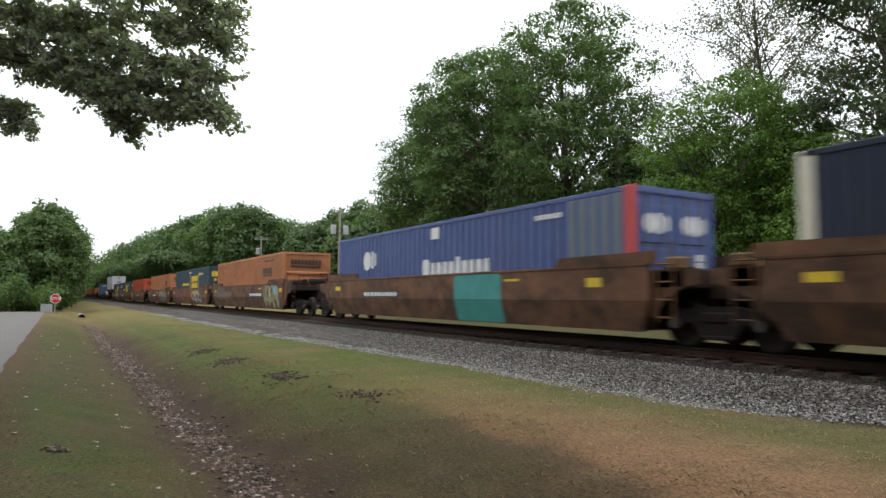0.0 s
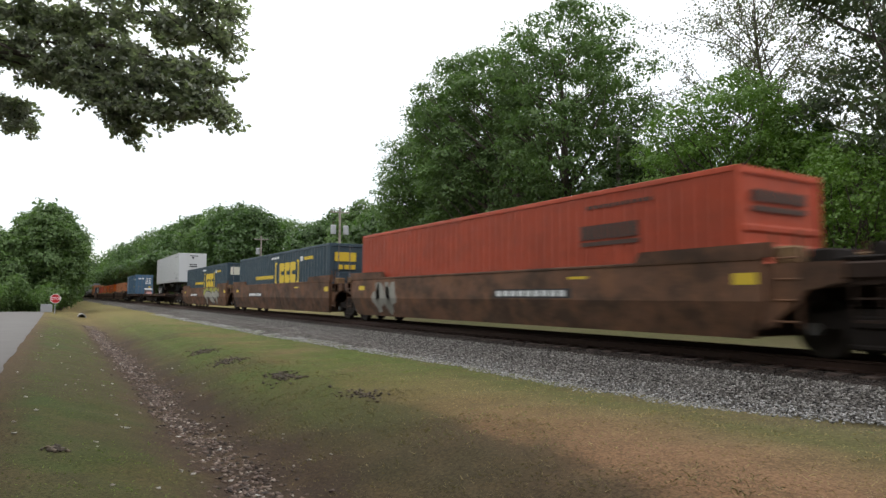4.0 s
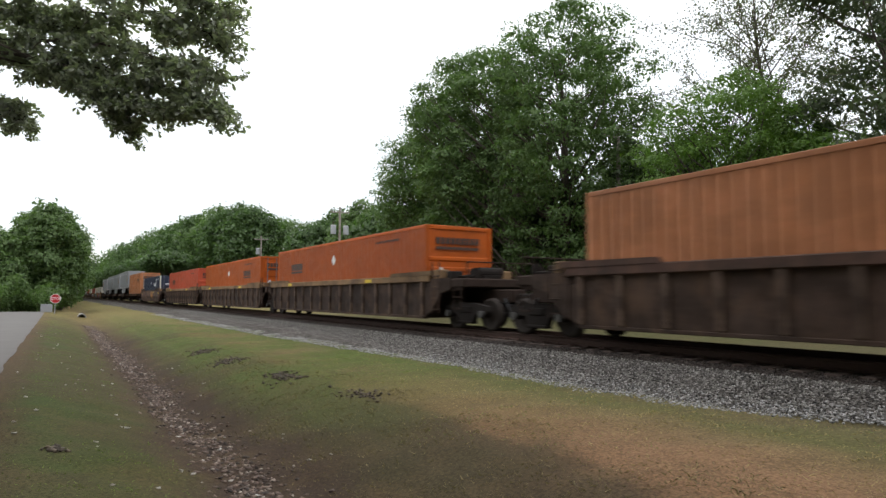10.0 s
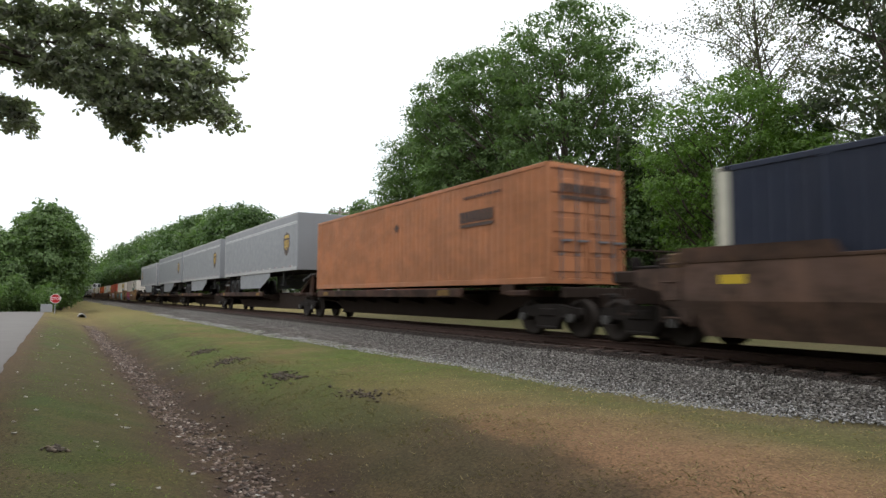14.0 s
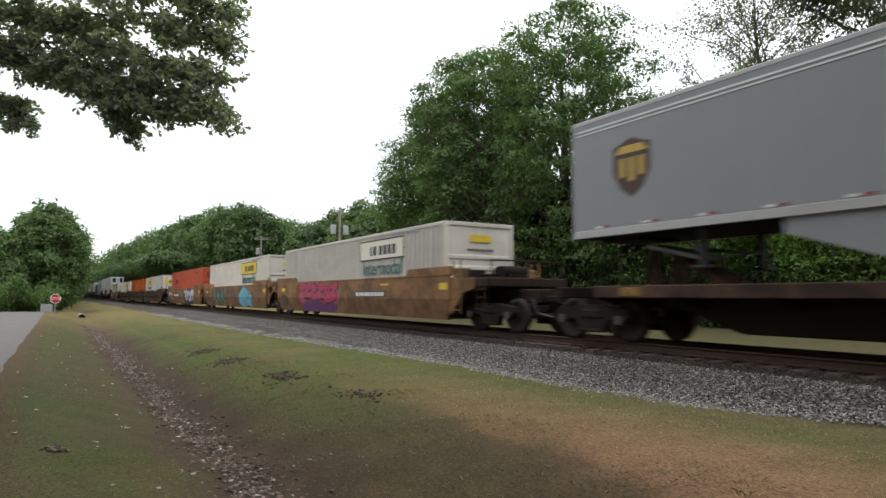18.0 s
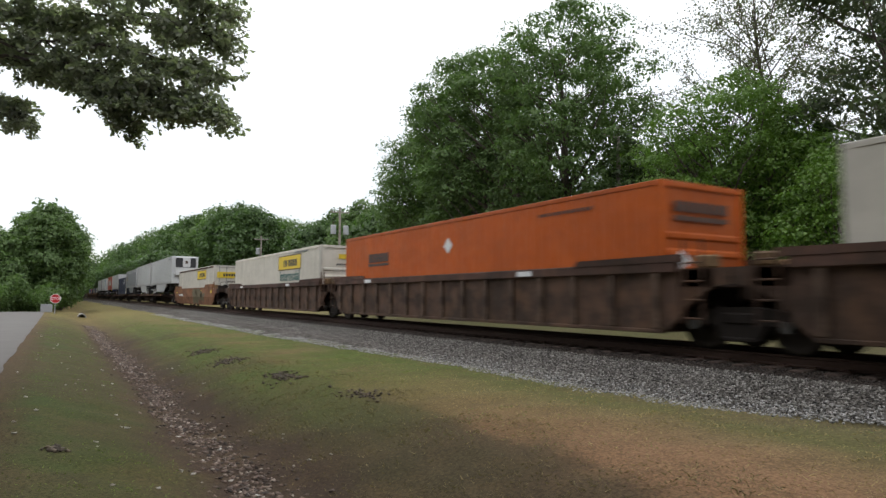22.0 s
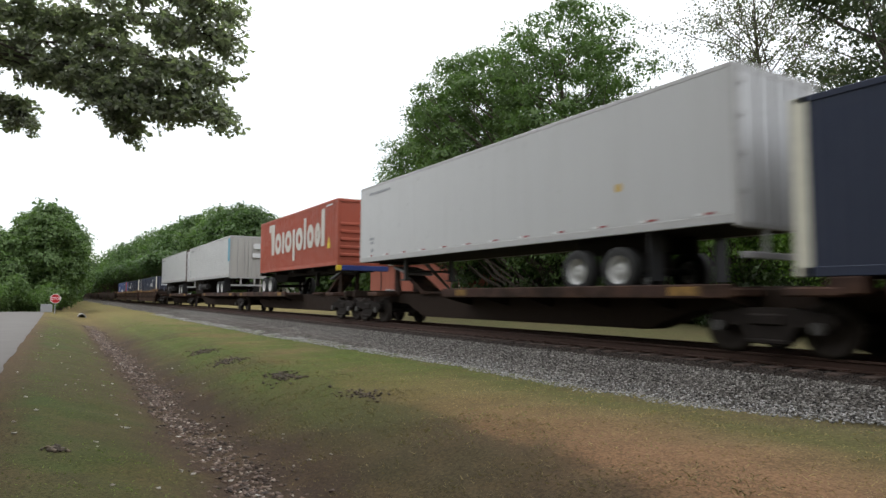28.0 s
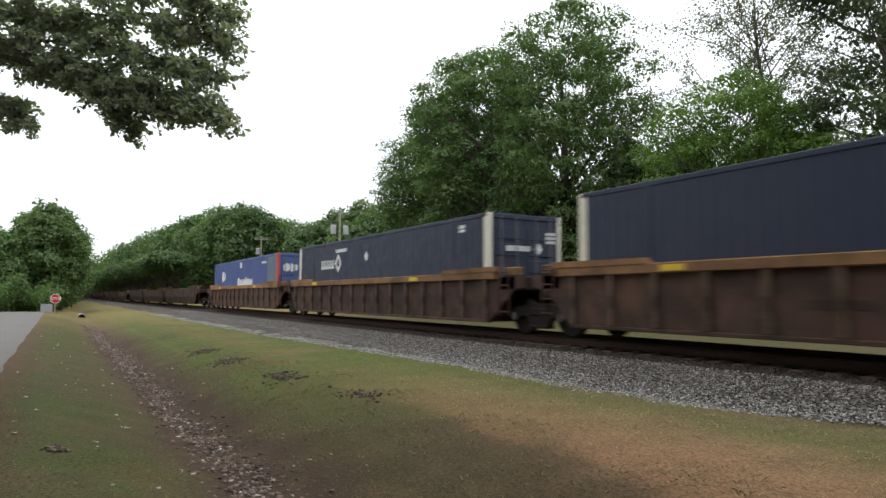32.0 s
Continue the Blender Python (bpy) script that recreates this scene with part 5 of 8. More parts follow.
wells_k = [well_unit(-710.9 - MID, "ribs", WELL_RUST, CHORD_ORANGE, "end", "joint", (True, True), OCHRE_RIB),
           well_unit(-730.6 - MID, "ribs", WELL_RUST, CHORD_ORANGE, "joint", "joint", (False, True), OCHRE_RIB),
           well_unit(-750.3 - MID, "ribs", WELL_RUST, CHORD_ORANGE, "joint", "end", (False, True), OCHRE_RIB)]
c_navy35 = container(-710.9, NAVY, "navy blue corrugated container with cream lift posts", end="doors", post=POST_CREAM, post_at=6.1, post_w=0.27, pitch=0.3, depth=0.012)
c_navy36 = container(-730.6, NAVY, "navy blue corrugated container with a cream end post", end="doors", post=POST_CREAM, post_at=6.1, post_w=0.27, pitch=0.3, depth=0.012)
c_stack37 = container(-750.4, STACK_BLUE, "blue corrugated container with a red end post", end="doors", pitch=0.33, depth=0.04)
EMPTY = "empty grey-brown smooth-sided well car"
u_next = -774.2
for car in range(6):
    for i in range(3):
        well_unit(u_next - MID, "smooth", WELL_GREY, WELL_GREY, "end" if i == 0 else "joint", "end" if i == 2 else "joint", (i == 0, True), EMPTY)
        u_next -= 19.65
    u_next -= 4.0
# ---- markings on the loads and graffiti on the wells ----
NEAR = -1.295


def ring(cx, cz, rx, rz, w, a0=0, a1=360, n=16):
    out = []
    for i in range(n):
        a, b = radians(a0 + (a1 - a0) * i / n), radians(a0 + (a1 - a0) * (i + 1) / n)
        out.append([(cx + rx * math.cos(a), cz + rz * math.sin(a)), (cx + rx * math.cos(b), cz + rz * math.sin(b)),
                    (cx + (rx - w) * math.cos(b), cz + (rz - w) * math.sin(b)), (cx + (rx - w) * math.cos(a), cz + (rz - w) * math.sin(a))])
    return out


def diamond(cx, cz, r):
    return [(cx - r, cz), (cx, cz - r), (cx + r, cz), (cx, cz + r)]


def block_mark(c, front, y=NEAR):
    """The dark bar panel of the orange and red boxes."""
    x0 = 4.1 if front else -5.8
    decal(c, "lettering", bars(x0, x0 + 1.72, 1.82, 2.14, 9, 0.16), y, MARK_DARK)
    decal(c, "marking_bar", [rect(x0, x0 + 1.72, 1.68, 1.77)], y, MARK_DARK)
    decal(c, "lettering", bars(4.3, 6.2, 2.5, 2.58, 12, 0.3), y, MARK_DARK)


def block_end(c, hl=8.075, top=2.5):
    end_decal(c, "lettering", [rect(-0.92 + i * 0.19, -0.92 + i * 0.19 + 0.155, top - 0.22, top) for i in range(9)], hl + 0.002, MARK_DARK)
    end_decal(c, "marking_bar", [rect(-0.92, 0.75, top - 0.4, top - 0.3)], hl + 0.002, MARK_DARK)


def white_diamond(c, x=0.0):
    decal(c, "placard", [diamond(x, 2.1, 0.24)], NEAR, MARK_WHITE)


block_mark(c_or2, True)
block_mark(c_or4, True)
block_mark(c_red5, True)
block_mark(c_or10, True)
block_mark(c_or11, False)
block_mark(c_or12, True)
block_mark(c_red13, False)
block_mark(c_or15, True)
block_mark(c_red22, False)
block_mark(c_or24, False)
for c in (c_or2, c_or4, c_red5, c_or10, c_or11, c_or12, c_red13, c_or15, c_red22, c_or24):
    block_end(c)
for c in (c_or11, c_or12, c_or24):
    white_diamond(c)
    end_decal(c, "placard", [[(-0.95, 1.3), (-0.72, 1.07), (-0.49, 1.3), (-0.72, 1.53)]], 8.079, MARK_WHITE)
for c in (c_red13, c_red22):
    decal(c, "placard", [diamond(0.0, 2.1, 0.14)], NEAR, MARK_GREEN)
for c in (c_or10, c_or15):
    decal(c, "placard", [diamond(-0.05, 2.05, 0.18)], NEAR, MARK_DARK)


def teal_marks(c, placard):
    """Yellow brackets round three rounded blocks, and thin rows of bars."""
    y = NEAR
    decal(c, "bracket", [rect(-0.06, 0.28, 1.22, 1.34), rect(-0.06, 0.1, 1.34, 2.24), rect(-0.06, 0.28, 2.24, 2.36)], y, MARK_YELLOW)
    decal(c, "bracket", [rect(3.6, 3.92, 1.22, 1.34), rect(3.76, 3.92, 1.34, 2.24), rect(3.6, 3.92, 2.24, 2.36)], y, MARK_YELLOW)
    for x0, x1 in ((0.72, 1.56), (1.64, 2.46), (2.54, 3.42)):
        decal(c, "emblem_block", [round_rect(x0, x1, 1.25, 1.66, 0.14), round_rect(x0, x1, 1.86, 2.29, 0.14), round_rect(x0, x0 + 0.3, 1.6, 1.92, 0.02)], y, MARK_YELLOW)
    decal(c, "emblem_line", [rect(0.7, 3.4, 1.16, 1.2)], y, MARK_YELLOW)
    decal(c, "lettering", bars(-4.0, -0.35, 1.5, 1.7, 17, 0.22), y, MARK_YELLOW)
    decal(c, "lettering", bars(4.75, 6.0, 2.3, 2.45, 6, 0.2), y, MARK_YELLOW)
    decal(c, "lettering", bars(-0.8, 0.6, 2.55, 2.66, 9, 0.25), y, MARK_WHITE)
    decal(c, "label_square", [rect(4.12, 4.5, 2.27, 2.5)], y, MARK_WHITE)
    if placard == "white":
        end_decal(c, "notice_board", [rect(-1.08, -0.15, 2.05, 2.6)], 8.08, POST_CREAM)
        end_decal(c, "notice_label", [rect(0.3, 0.6, 1.3, 1.5), rect(0.72, 1.0, 1.3, 1.5)], 8.08, MARK_WHITE)
    else:
        end_decal(c, "notice_board", [rect(-1.05, -0.05, 2.1, 2.5)] , 8.08, MARK_YELLOW)
        end_decal(c, "lettering", [rect(-0.9 + i * 0.3, -0.68 + i * 0.3, 1.75, 1.95) for i in range(3)], 8.08, MARK_YELLOW)


teal_marks(c_teal3, "yellow")
teal_marks(c_teal6, "yellow")
teal_marks(c_teal7, "white")


def blue_marks(c):
    """Blue box: a row of white letter blocks, a white disc and a grey refitted bay."""
    y = NEAR
    letters = []
    x = -0.85
    for i in range(10):
        w = 0.37 if i else 0.5
        z1 = 1.74 if i in (0, 5) else 1.62
        letters.append([(x + 0.03, 1.2), (x + w - 0.06, 1.2), (x + w - 0.1, z1), (x + 0.07, z1)] if i % 2 else round_rect(x + 0.02, x + w - 0.05, 1.2, z1, 0.1))
        x += w
    decal(c, "letter_block", letters, y, MARK_WHITE)
    decal(c, "letter_line", [rect(0.3, 2.4, 1.12, 1.16)], y, MARK_WHITE)
    decal(c, "label_square", [rect(-0.3, 0.2, 2.36, 2.72)], y, MARK_WHITE)
    decal(c, "lettering", bars(4.9, 5.9, 2.44, 2.56, 8, 0.2), y, MARK_WHITE)
    decal(c, "disc_mark", [ellipse(-5.2, 1.9, 0.34, 0.36), rect(-4.8, -4.65, 1.6, 2.25), rect(-4.55, -4.4, 1.7, 2.15)], y, MARK_WHITE)
    part("grey_bay", corrugated(1.75, 0.33, 0.04, 0.16, 2.78, y - 0.004).mesh("grey_bay", paint("bay_grey", (0.14, 0.17, 0.19), wear=0.2)), MARK_WHITE, c, "grey refitted bay", pose(7.0, 0, 0))
    part("end_post", Kit().box(7.82, 8.085, y - 0.008, y + 0.12, 0.0, 2.905, 0.012), POST_RED, c, "red end post")
    for yy in (-0.6, 0.6):
        end_decal(c, "disc_mark", [ellipse(yy - 0.2, 2.12, 0.2, 0.22), rect(yy + 0.02, yy + 0.16, 1.9, 2.34), round_rect(yy + 0.19, yy + 0.4, 1.95, 2.3, 0.1)], 8.08, MARK_WHITE)
    end_decal(c, "label_square", [rect(0.65, 0.95, 1.35, 1.5), rect(0.65, 0.95, 1.2, 1.32)], 8.08, MARK_WHITE)


blue_marks(c_stack1)
blue_marks(c_stack37)


def navy_marks(c, x):
    y = NEAR
    for i in range(4):
        decal(c, "letter_block", [round_rect(x + i * 0.4, x + i * 0.4 + 0.31, 1.74, 1.86, 0.03), round_rect(x + i * 0.4, x + i * 0.4 + 0.1, 1.87, 2.12, 0.02), round_rect(x + i * 0.4 + 0.21, x + i * 0.4 + 0.31, 1.87, 2.12, 0.02)], y, MARK_WHITE)
    dx, dz = x + 1.98, 1.95
    decal(c, "diamond_ring", [[(dx - 0.36, dz), (dx, dz + 0.4), (dx, dz + 0.22), (dx - 0.18, dz)], [(dx, dz + 0.4), (dx + 0.36, dz), (dx + 0.18, dz), (dx, dz + 0.22)],
                              [(dx + 0.36, dz), (dx, dz - 0.4), (dx, dz - 0.22), (dx + 0.18, dz)], [(dx, dz - 0.4), (dx - 0.36, dz), (dx - 0.18, dz), (dx, dz - 0.22)]], y, MARK_WHITE)
    decal(c, "lettering", bars(x + 1.7, x + 2.9, 2.4, 2.54, 9, 0.2), y, MARK_WHITE)
    decal(c, "placard", [diamond(-0.13, 2.1, 0.19)], y, MARK_WHITE)
    decal(c, "label_square", [rect(6.55, 6.85, 2.44, 2.52), rect(6.55, 6.85, 2.55, 2.65)], y, MARK_WHITE)
    end_decal(c, "letter_block", [rect(-0.7 + i * 0.17, -0.57 + i * 0.17, 1.85, 2.0) for i in range(5)], 8.08, MARK_WHITE)
    end_decal(c, "diamond_ring", [[(0.3, 1.93), (0.44, 2.1), (0.58, 1.93), (0.44, 1.76)]], 8.08, MARK_WHITE)
    end_decal(c, "lettering", [rect(0.72, 1.05, 2.1 + 0.12 * i, 2.18 + 0.12 * i) for i in range(3)], 8.08, MARK_WHITE)


navy_marks(c_navy0, 2.6)
navy_marks(c_navy14, 2.6)
navy_marks(c_navy35, 2.66)
navy_marks(c_navy36, -5.0)
navy_marks(c_navy30, 2.9)


def yellow_panel(c, x, lettered=True, faded=False, word=True):
    """A framed yellow panel with dark bars, and the plain word below it."""
    y = NEAR
    decal(c, "sign_frame", [rect(x, x + 3.7, 1.9, 2.66)], y, MARK_DARK, thick=0.003)
    decal(c, "sign_panel", [rect(x + 0.05, x + 3.65, 1.95, 2.61)], y, POST_CREAM if faded else MARK_YELLOW, thick=0.006)
    decal(c, "lettering", [rect(x + 0.95, x + 1.1, 2.08, 2.42), rect(x + 1.2, x + 1.5, 2.08, 2.42)] + [rect(x + 1.72 + i * 0.36, x + 2.0 + i * 0.36, 2.08, 2.42) for i in range(4)], y, MARK_BLACK, thick=0.009)
    if word:
        words(c, "word", "Intermodal", x + 0.28, 1.36, 0.74, y - 0.003, MARK_GREEN, "dark green word on the side")


for c, x in ((c_white20, 1.6), (c_white21, 1.85), (c_white23, -5.4), (c_white25, 1.7)):
    yellow_panel(c, x, faded=(c == c_white20))
    decal(c, "lettering", bars(4.4, 6.4, 2.7, 2.78, 12, 0.3), NEAR, TRAILER_GREY)
yellow_panel(c_white26, 1.45, word=False)
for c in (c_white20, c_white21, c_white25):
    end_decal(c, "sign_panel", [rect(-0.4, 0.4, 2.28, 2.5)], 8.079, MARK_YELLOW)
    end_decal(c, "lettering", [rect(-0.5 + i * 0.1, -0.43 + i * 0.1, 1.98, 2.06) for i in range(10)], 8.079, MARK_BLACK)
for c in (c_white23, c_white26):
    end_decal(c, "sign_panel", [rect(-1.05, 1.05, 1.95, 2.4)], 8.1, MARK_YELLOW)
    end_decal(c, "lettering", [rect(-0.6 + i * 0.2, -0.46 + i * 0.2, 2.06, 2.28) for i in range(7)], 8.107, MARK_BLACK)
decal(c_white26, "roof_edge_grime", [rect(-7.9, 7.9, 2.72, 2.86)], NEAR, WELL_GREY)

# sea-blue container
sea_y = -1.219
decal(c_sea9, "white_stripe", [rect(-5.68, -5.18, 0.35, 2.65)], sea_y, MARK_WHITE)
decal(c_sea9, "size_mark", [rect(6.1, 6.25, 2.05, 2.5), rect(6.25, 6.5, 2.2, 2.3)] + ring(6.62, 2.08, 0.16, 0.2, 0.07, 0, 360, 12), sea_y, MARK_WHITE)
decal(c_sea9, "lettering", bars(4.2, 4.8, 2.35, 2.5, 5, 0.2) + bars(4.2, 4.9, 2.15, 2.25, 5, 0.2), sea_y, MARK_WHITE)
decal(c_sea9, "yellow_label", [rect(4.5, 4.75, 0.85, 1.2)], sea_y, MARK_YELLOW)
end_decal(c_sea9, "lettering", [rect(-0.85, -0.5, 2.2, 2.42), rect(-0.42, -0.08, 2.2, 2.42), rect(0.25, 0.5, 2.25, 2.38), rect(0.58, 0.95, 2.25, 2.38)], 6.862, MARK_WHITE)
end_decal(c_sea9, "lettering", [rect(0.15 + 0.42 * k, 0.45 + 0.42 * k, 1.5 + 0.17 * i, 1.6 + 0.17 * i) for i in range(4) for k in range(2)], 6.862, MARK_WHITE)
end_decal(c_sea9, "yellow_label", [rect(0.6, 0.9, 0.7, 1.15)], 6.862, MARK_YELLOW)

# brick-red container: big plain white letter shapes
ty = -1.219
def bowl(x0, x1, z0, z1, w, n=20):
    """A thick upright oval band in two halves."""
    cx, cz, rx, rz = (x0 + x1) / 2, (z0 + z1) / 2, (x1 - x0) / 2, (z1 - z0) / 2
    out = []
    for a0 in (0, 180):
        arc = [radians(a0 + 180 * i / n) for i in range(n + 1)]
        out.append([(cx + rx * math.cos(a), cz + rz * math.sin(a)) for a in arc] + [(cx + (rx - w) * math.cos(a), cz + (rz - w) * math.sin(a)) for a in arc[::-1]])
    return out


cream = [[(-4.3, 2.62), (-4.3, 2.25), (-3.95, 2.2), (-3.72, 0.92), (-3.3, 0.92), (-3.25, 2.62)]]
for x0, x1, z0, z1 in ((-1.86, -1.5, 0.92, 2.05), (-0.06, 0.3, 0.45, 2.05), (1.66, 2.0, 0.92, 2.45), (4.1, 4.52, 0.92, 2.62)):
    cream.append(round_rect(x0, x1, z0, z1, 0.05))
for x0, x1 in ((-3.15, -2.02), (-1.36, -0.22), (0.44, 1.52), (2.14, 3.12), (3.24, 3.98)):
    cream += bowl(x0, x1, 0.92, 2.06, 0.34)
decal(c_brick32, "letter_shape", cream, ty, BLOCK_CREAM, "cream-white painted shape")
decal(c_brick32, "lettering", bars(4.7, 5.5, 2.66, 2.74, 7, 0.25), ty, MARK_WHITE)
decal(c_brick32, "yellow_label", [rect(4.9, 5.25, 0.78, 1.05), [(4.92, 1.08), (5.22, 1.08), (5.07, 1.3)]], ty, MARK_YELLOW)
end_decal(c_brick32, "yellow_label", [rect(0.1, 0.5, 0.8, 1.05)], 6.1, MARK_YELLOW)


# trailers: local +x is the nose, so the near side is -y when the nose leads and +y when it trails
def near_y(nose):
    return -1.295 if nose > 0 else 1.295


for tr, nose in ((t_grey16, 1), (t_grey17, 1), (t_grey18, 1), (t_grey19, -1), (t_grey29, -1)):
    y = near_y(nose)
    cx = 6.27
    out = [(cx - 0.5, 4.05), (cx, 4.22), (cx + 0.5, 4.05), (cx + 0.5, 3.5), (cx + 0.3, 3.15), (cx, 2.97), (cx - 0.3, 3.15), (cx - 0.5, 3.5)]
    decal(tr, "shield_emblem", [out], y, SHIELD_BROWN)
    sy = y + (-0.003 if y < 0 else 0.003)
    decal(tr, "lettering", [rect(cx - 0.34, cx - 0.2, 3.4, 3.8), rect(cx - 0.08, cx + 0.06, 3.3, 3.8), rect(cx + 0.18, cx + 0.32, 3.4, 3.8), [(cx - 0.42, 3.9), (cx + 0.42, 3.9), (cx + 0.3, 4.06), (cx - 0.3, 4.06)]], sy, MARK_GOLD, thick=0.006)
    decal(tr, "stripe", [rect(-7.9, 7.9, 4.62, 4.66), rect(-7.9, 7.9, 4.54, 4.57)], y, MARK_WHITE)
for tr, nose in ((t_white8, 1), (t_cool27, 1), (t_rib28, -1), (t_white31, -1), (t_rib33, -1), (t_white34, -1)):
    y = near_y(nose)
    decal(tr, "lettering", bars(5.6, 7.4, 4.72, 4.82, 9, 0.25), y, TRAILER_GREY)
    decal(tr, "label_square", [rect(6.9, 7.3, 3.0, 3.1), rect(6.95, 7.2, 2.85, 2.95), rect(6.95, 7.15, 2.55, 2.68)], y, TRAILER_GREY)
    if tr in (t_white8, t_white31, t_white34):
        decal(tr, "side_lamp", [ellipse(-5.4 if tr is t_white31 else 5.9, 3.2, 0.1, 0.1, 10)], y, MARK_GOLD if tr is t_white31 else BAR_GREY)
decal(t_white8, "lettering", bars(6.2, 7.5, 2.55, 2.72, 6, 0.15), -1.295, TRAILER_GREY)
end_decal(t_white8, "lettering", [rect(-0.28, 0.05, 3.95, 4.05), rect(0.1, 0.42, 3.95, 4.05), rect(-0.3, 0.42, 3.75, 3.86), rect(-0.28, 0.5, 4.82, 4.9)], 8.08, MARK_BLACK)
end_decal(t_white8, "round_mark", [ellipse(0.02, 4.66, 0.1, 0.1, 12)], 8.08, MARK_BLACK)
end_decal(t_white8, "dark_label", [rect(0.55, 0.95, 2.5, 2.68)], 8.08, MARK_BLACK)
for tr in (t_white34,):
    for yy in (-0.65, 0.65):
        part("placard", Kit().prism([(yy - 0.24, 3.2), (yy, 2.96), (yy + 0.24, 3.2), (yy, 3.44)], -8.11, -8.092, "x"), TRAILER_GREY, tr)
    part("emblem", Kit().prism(round_rect(-1.0, -0.3, 4.35, 4.6, 0.1), -8.11, -8.092, "x"), SPRAY_BLUE, tr)
part("plate", Kit().prism(rect(-1.0, -0.25, 3.6, 3.9), -8.11, -8.092, "x"), MARK_WHITE, t_rib33)
part("emblem", Kit().prism(round_rect(-1.05, -0.3, 4.2, 4.6, 0.15), -8.11, -8.092, "x"), MARK_WHITE, t_rib33)
part("blue_panel", Kit().box(-8.0, -7.45, 1.293, 1.299, 3.3, 4.9), SPRAY_BLUE, t_rib33, "faded blue patch by the rear corner")


# -- graffiti that follows the folded side of a smooth well --
def clip_z(poly, z, keep_above):
    out = []
    for i in range(len(poly)):
        a, b = poly[i], poly[(i + 1) % len(poly)]
        ia, ib = (a[1] >= z) == keep_above, (b[1] >= z) == keep_above
        if ia:
            out.append(a)
        if ia != ib:
            t = (z - a[1]) / (b[1] - a[1])
            out.append((a[0] + (b[0] - a[0]) * t, z))
    return out


def sprayed(w, name, polys, material, layer=1, label="", joined=False):
    """Paint laid on a smooth well side."""
    off = 0.003 * layer
    ob = None
    k = Kit()
    for count, poly in enumerate(polys):
        if not joined:
            k = Kit()
        else:
            off = 0.003 * layer + 0.0003 * count
        poly = [(x, min(1.5, max(0.21, z))) for x, z in poly]
        for above in (True, False):
            p = clip_z(poly, 0.82, above)
            if len(p) < 3:
                continue
            n = len(p)
            v = []
            for grow in (0.0, off):
                for x, z in p:
                    y = 1.5 if z >= 0.82 else 1.34 + 0.16 * (z - 0.16) / 0.66
                    v.append((x, -(y + grow), z))
            k.add(v, [tuple(range(n, 2 * n))] + [(i, (i + 1) % n, n + (i + 1) % n, n + i) for i in range(n)])
        if not joined:
            ob = part(name, k, material, w, label)
    return part(name, k, material, w, label) if joined else ob


def stroke(points, width):
    """A sprayed line through points, as one outline."""
    left, right = [], []
    for i, (x, z) in enumerate(points):
        (xa, za), (xb, zb) = points[max(0, i - 1)], points[min(len(points) - 1, i + 1)]
        d = math.hypot(xb - xa, zb - za) or 1.0
        nx, nz = -(zb - za) / d * width / 2, (xb - xa) / d * width / 2
        left.append((x + nx, z + nz))
        right.append((x - nx, z - nz))
    return [left + right[::-1]]


def scrawl(x0, x1, n, z0, z1, seed, width):
    """Looping sprayed strokes that cannot be read, one after another."""
    r = random.Random(seed)
    w = (x1 - x0) / n
    out = []
    for i in range(n):
        cx = x0 + (i + 0.5) * w
        pts = [(cx - w * 0.4, z0 + r.uniform(0, 0.25)), (cx - w * r.uniform(0.0, 0.2), z1 - r.uniform(0, 0.2)), (cx + w * 0.25, z1 - r.uniform(0.25, 0.5)), (cx - w * 0.1, (z0 + z1) / 2), (cx + w * 0.4, z0 + r.uniform(0, 0.2))]
        fine = []
        for a, b, c in zip(pts, pts[1:], pts[2:] + [pts[-1]]):
            fine += [a, ((a[0] + 2 * b[0]) / 3, (a[1] + 2 * b[1]) / 3 + 0.04)]
        out += stroke(fine + [pts[-1]], width * r.uniform(0.7, 1.3))
    return out


def wild_letters(x0, x1, n, z0, z1, seed, fat=0.5):
    """Bulging upright shapes in a row, like sprayed letters that cannot be read."""
    r = random.Random(seed)
    out = []
    w = (x1 - x0) / n
    for i in range(n):
        cx = x0 + (i + 0.5) * w
        out.append(blob(cx, (z0 + z1) / 2 + r.uniform(-0.08, 0.08), w * fat, (z1 - z0) * 0.46, seed * 31 + i, 20, 0.18))
        lean = r.uniform(-0.2, 0.2)
        out.append([(cx - w * 0.42 + lean, z1 - 0.02), (cx - w * 0.12 + lean, z1), (cx + w * 0.16, z0 + 0.05), (cx - w * 0.2, z0)])
    return out


GLYPHS = ([(0.15, 0.92), (0.7, 0.8), (0.5, 0.45), (0.95, 0.12)], [(0.05, 0.2), (0.45, 0.55), (0.3, 0.97), (0.75, 0.75)],
          [(0.95, 0.6), (0.45, 0.92), (0.15, 0.5), (0.6, 0.1)], [(0.1, 0.1), (0.75, 0.3), (0.3, 0.62), (0.9, 0.95)],
          [(0.5, 0.02), (0.6, 0.5), (0.1, 0.72), (0.55, 0.97), (1.0, 0.7)], [(0.0, 0.85), (0.5, 0.6), (0.2, 0.25), (0.9, 0.05), (1.05, 0.5)])


def capsule(a, b, w, n=5):
    """A fat line from a to b with round ends."""
    ang = math.atan2(b[1] - a[1], b[0] - a[0])
    out = []
    for c, a0 in ((b, ang - math.pi / 2), (a, ang + math.pi / 2)):
        out += [(c[0] + w * math.cos(a0 + math.pi * k / n), c[1] + w * math.sin(a0 + math.pi * k / n)) for k in range(n + 1)]
    return out


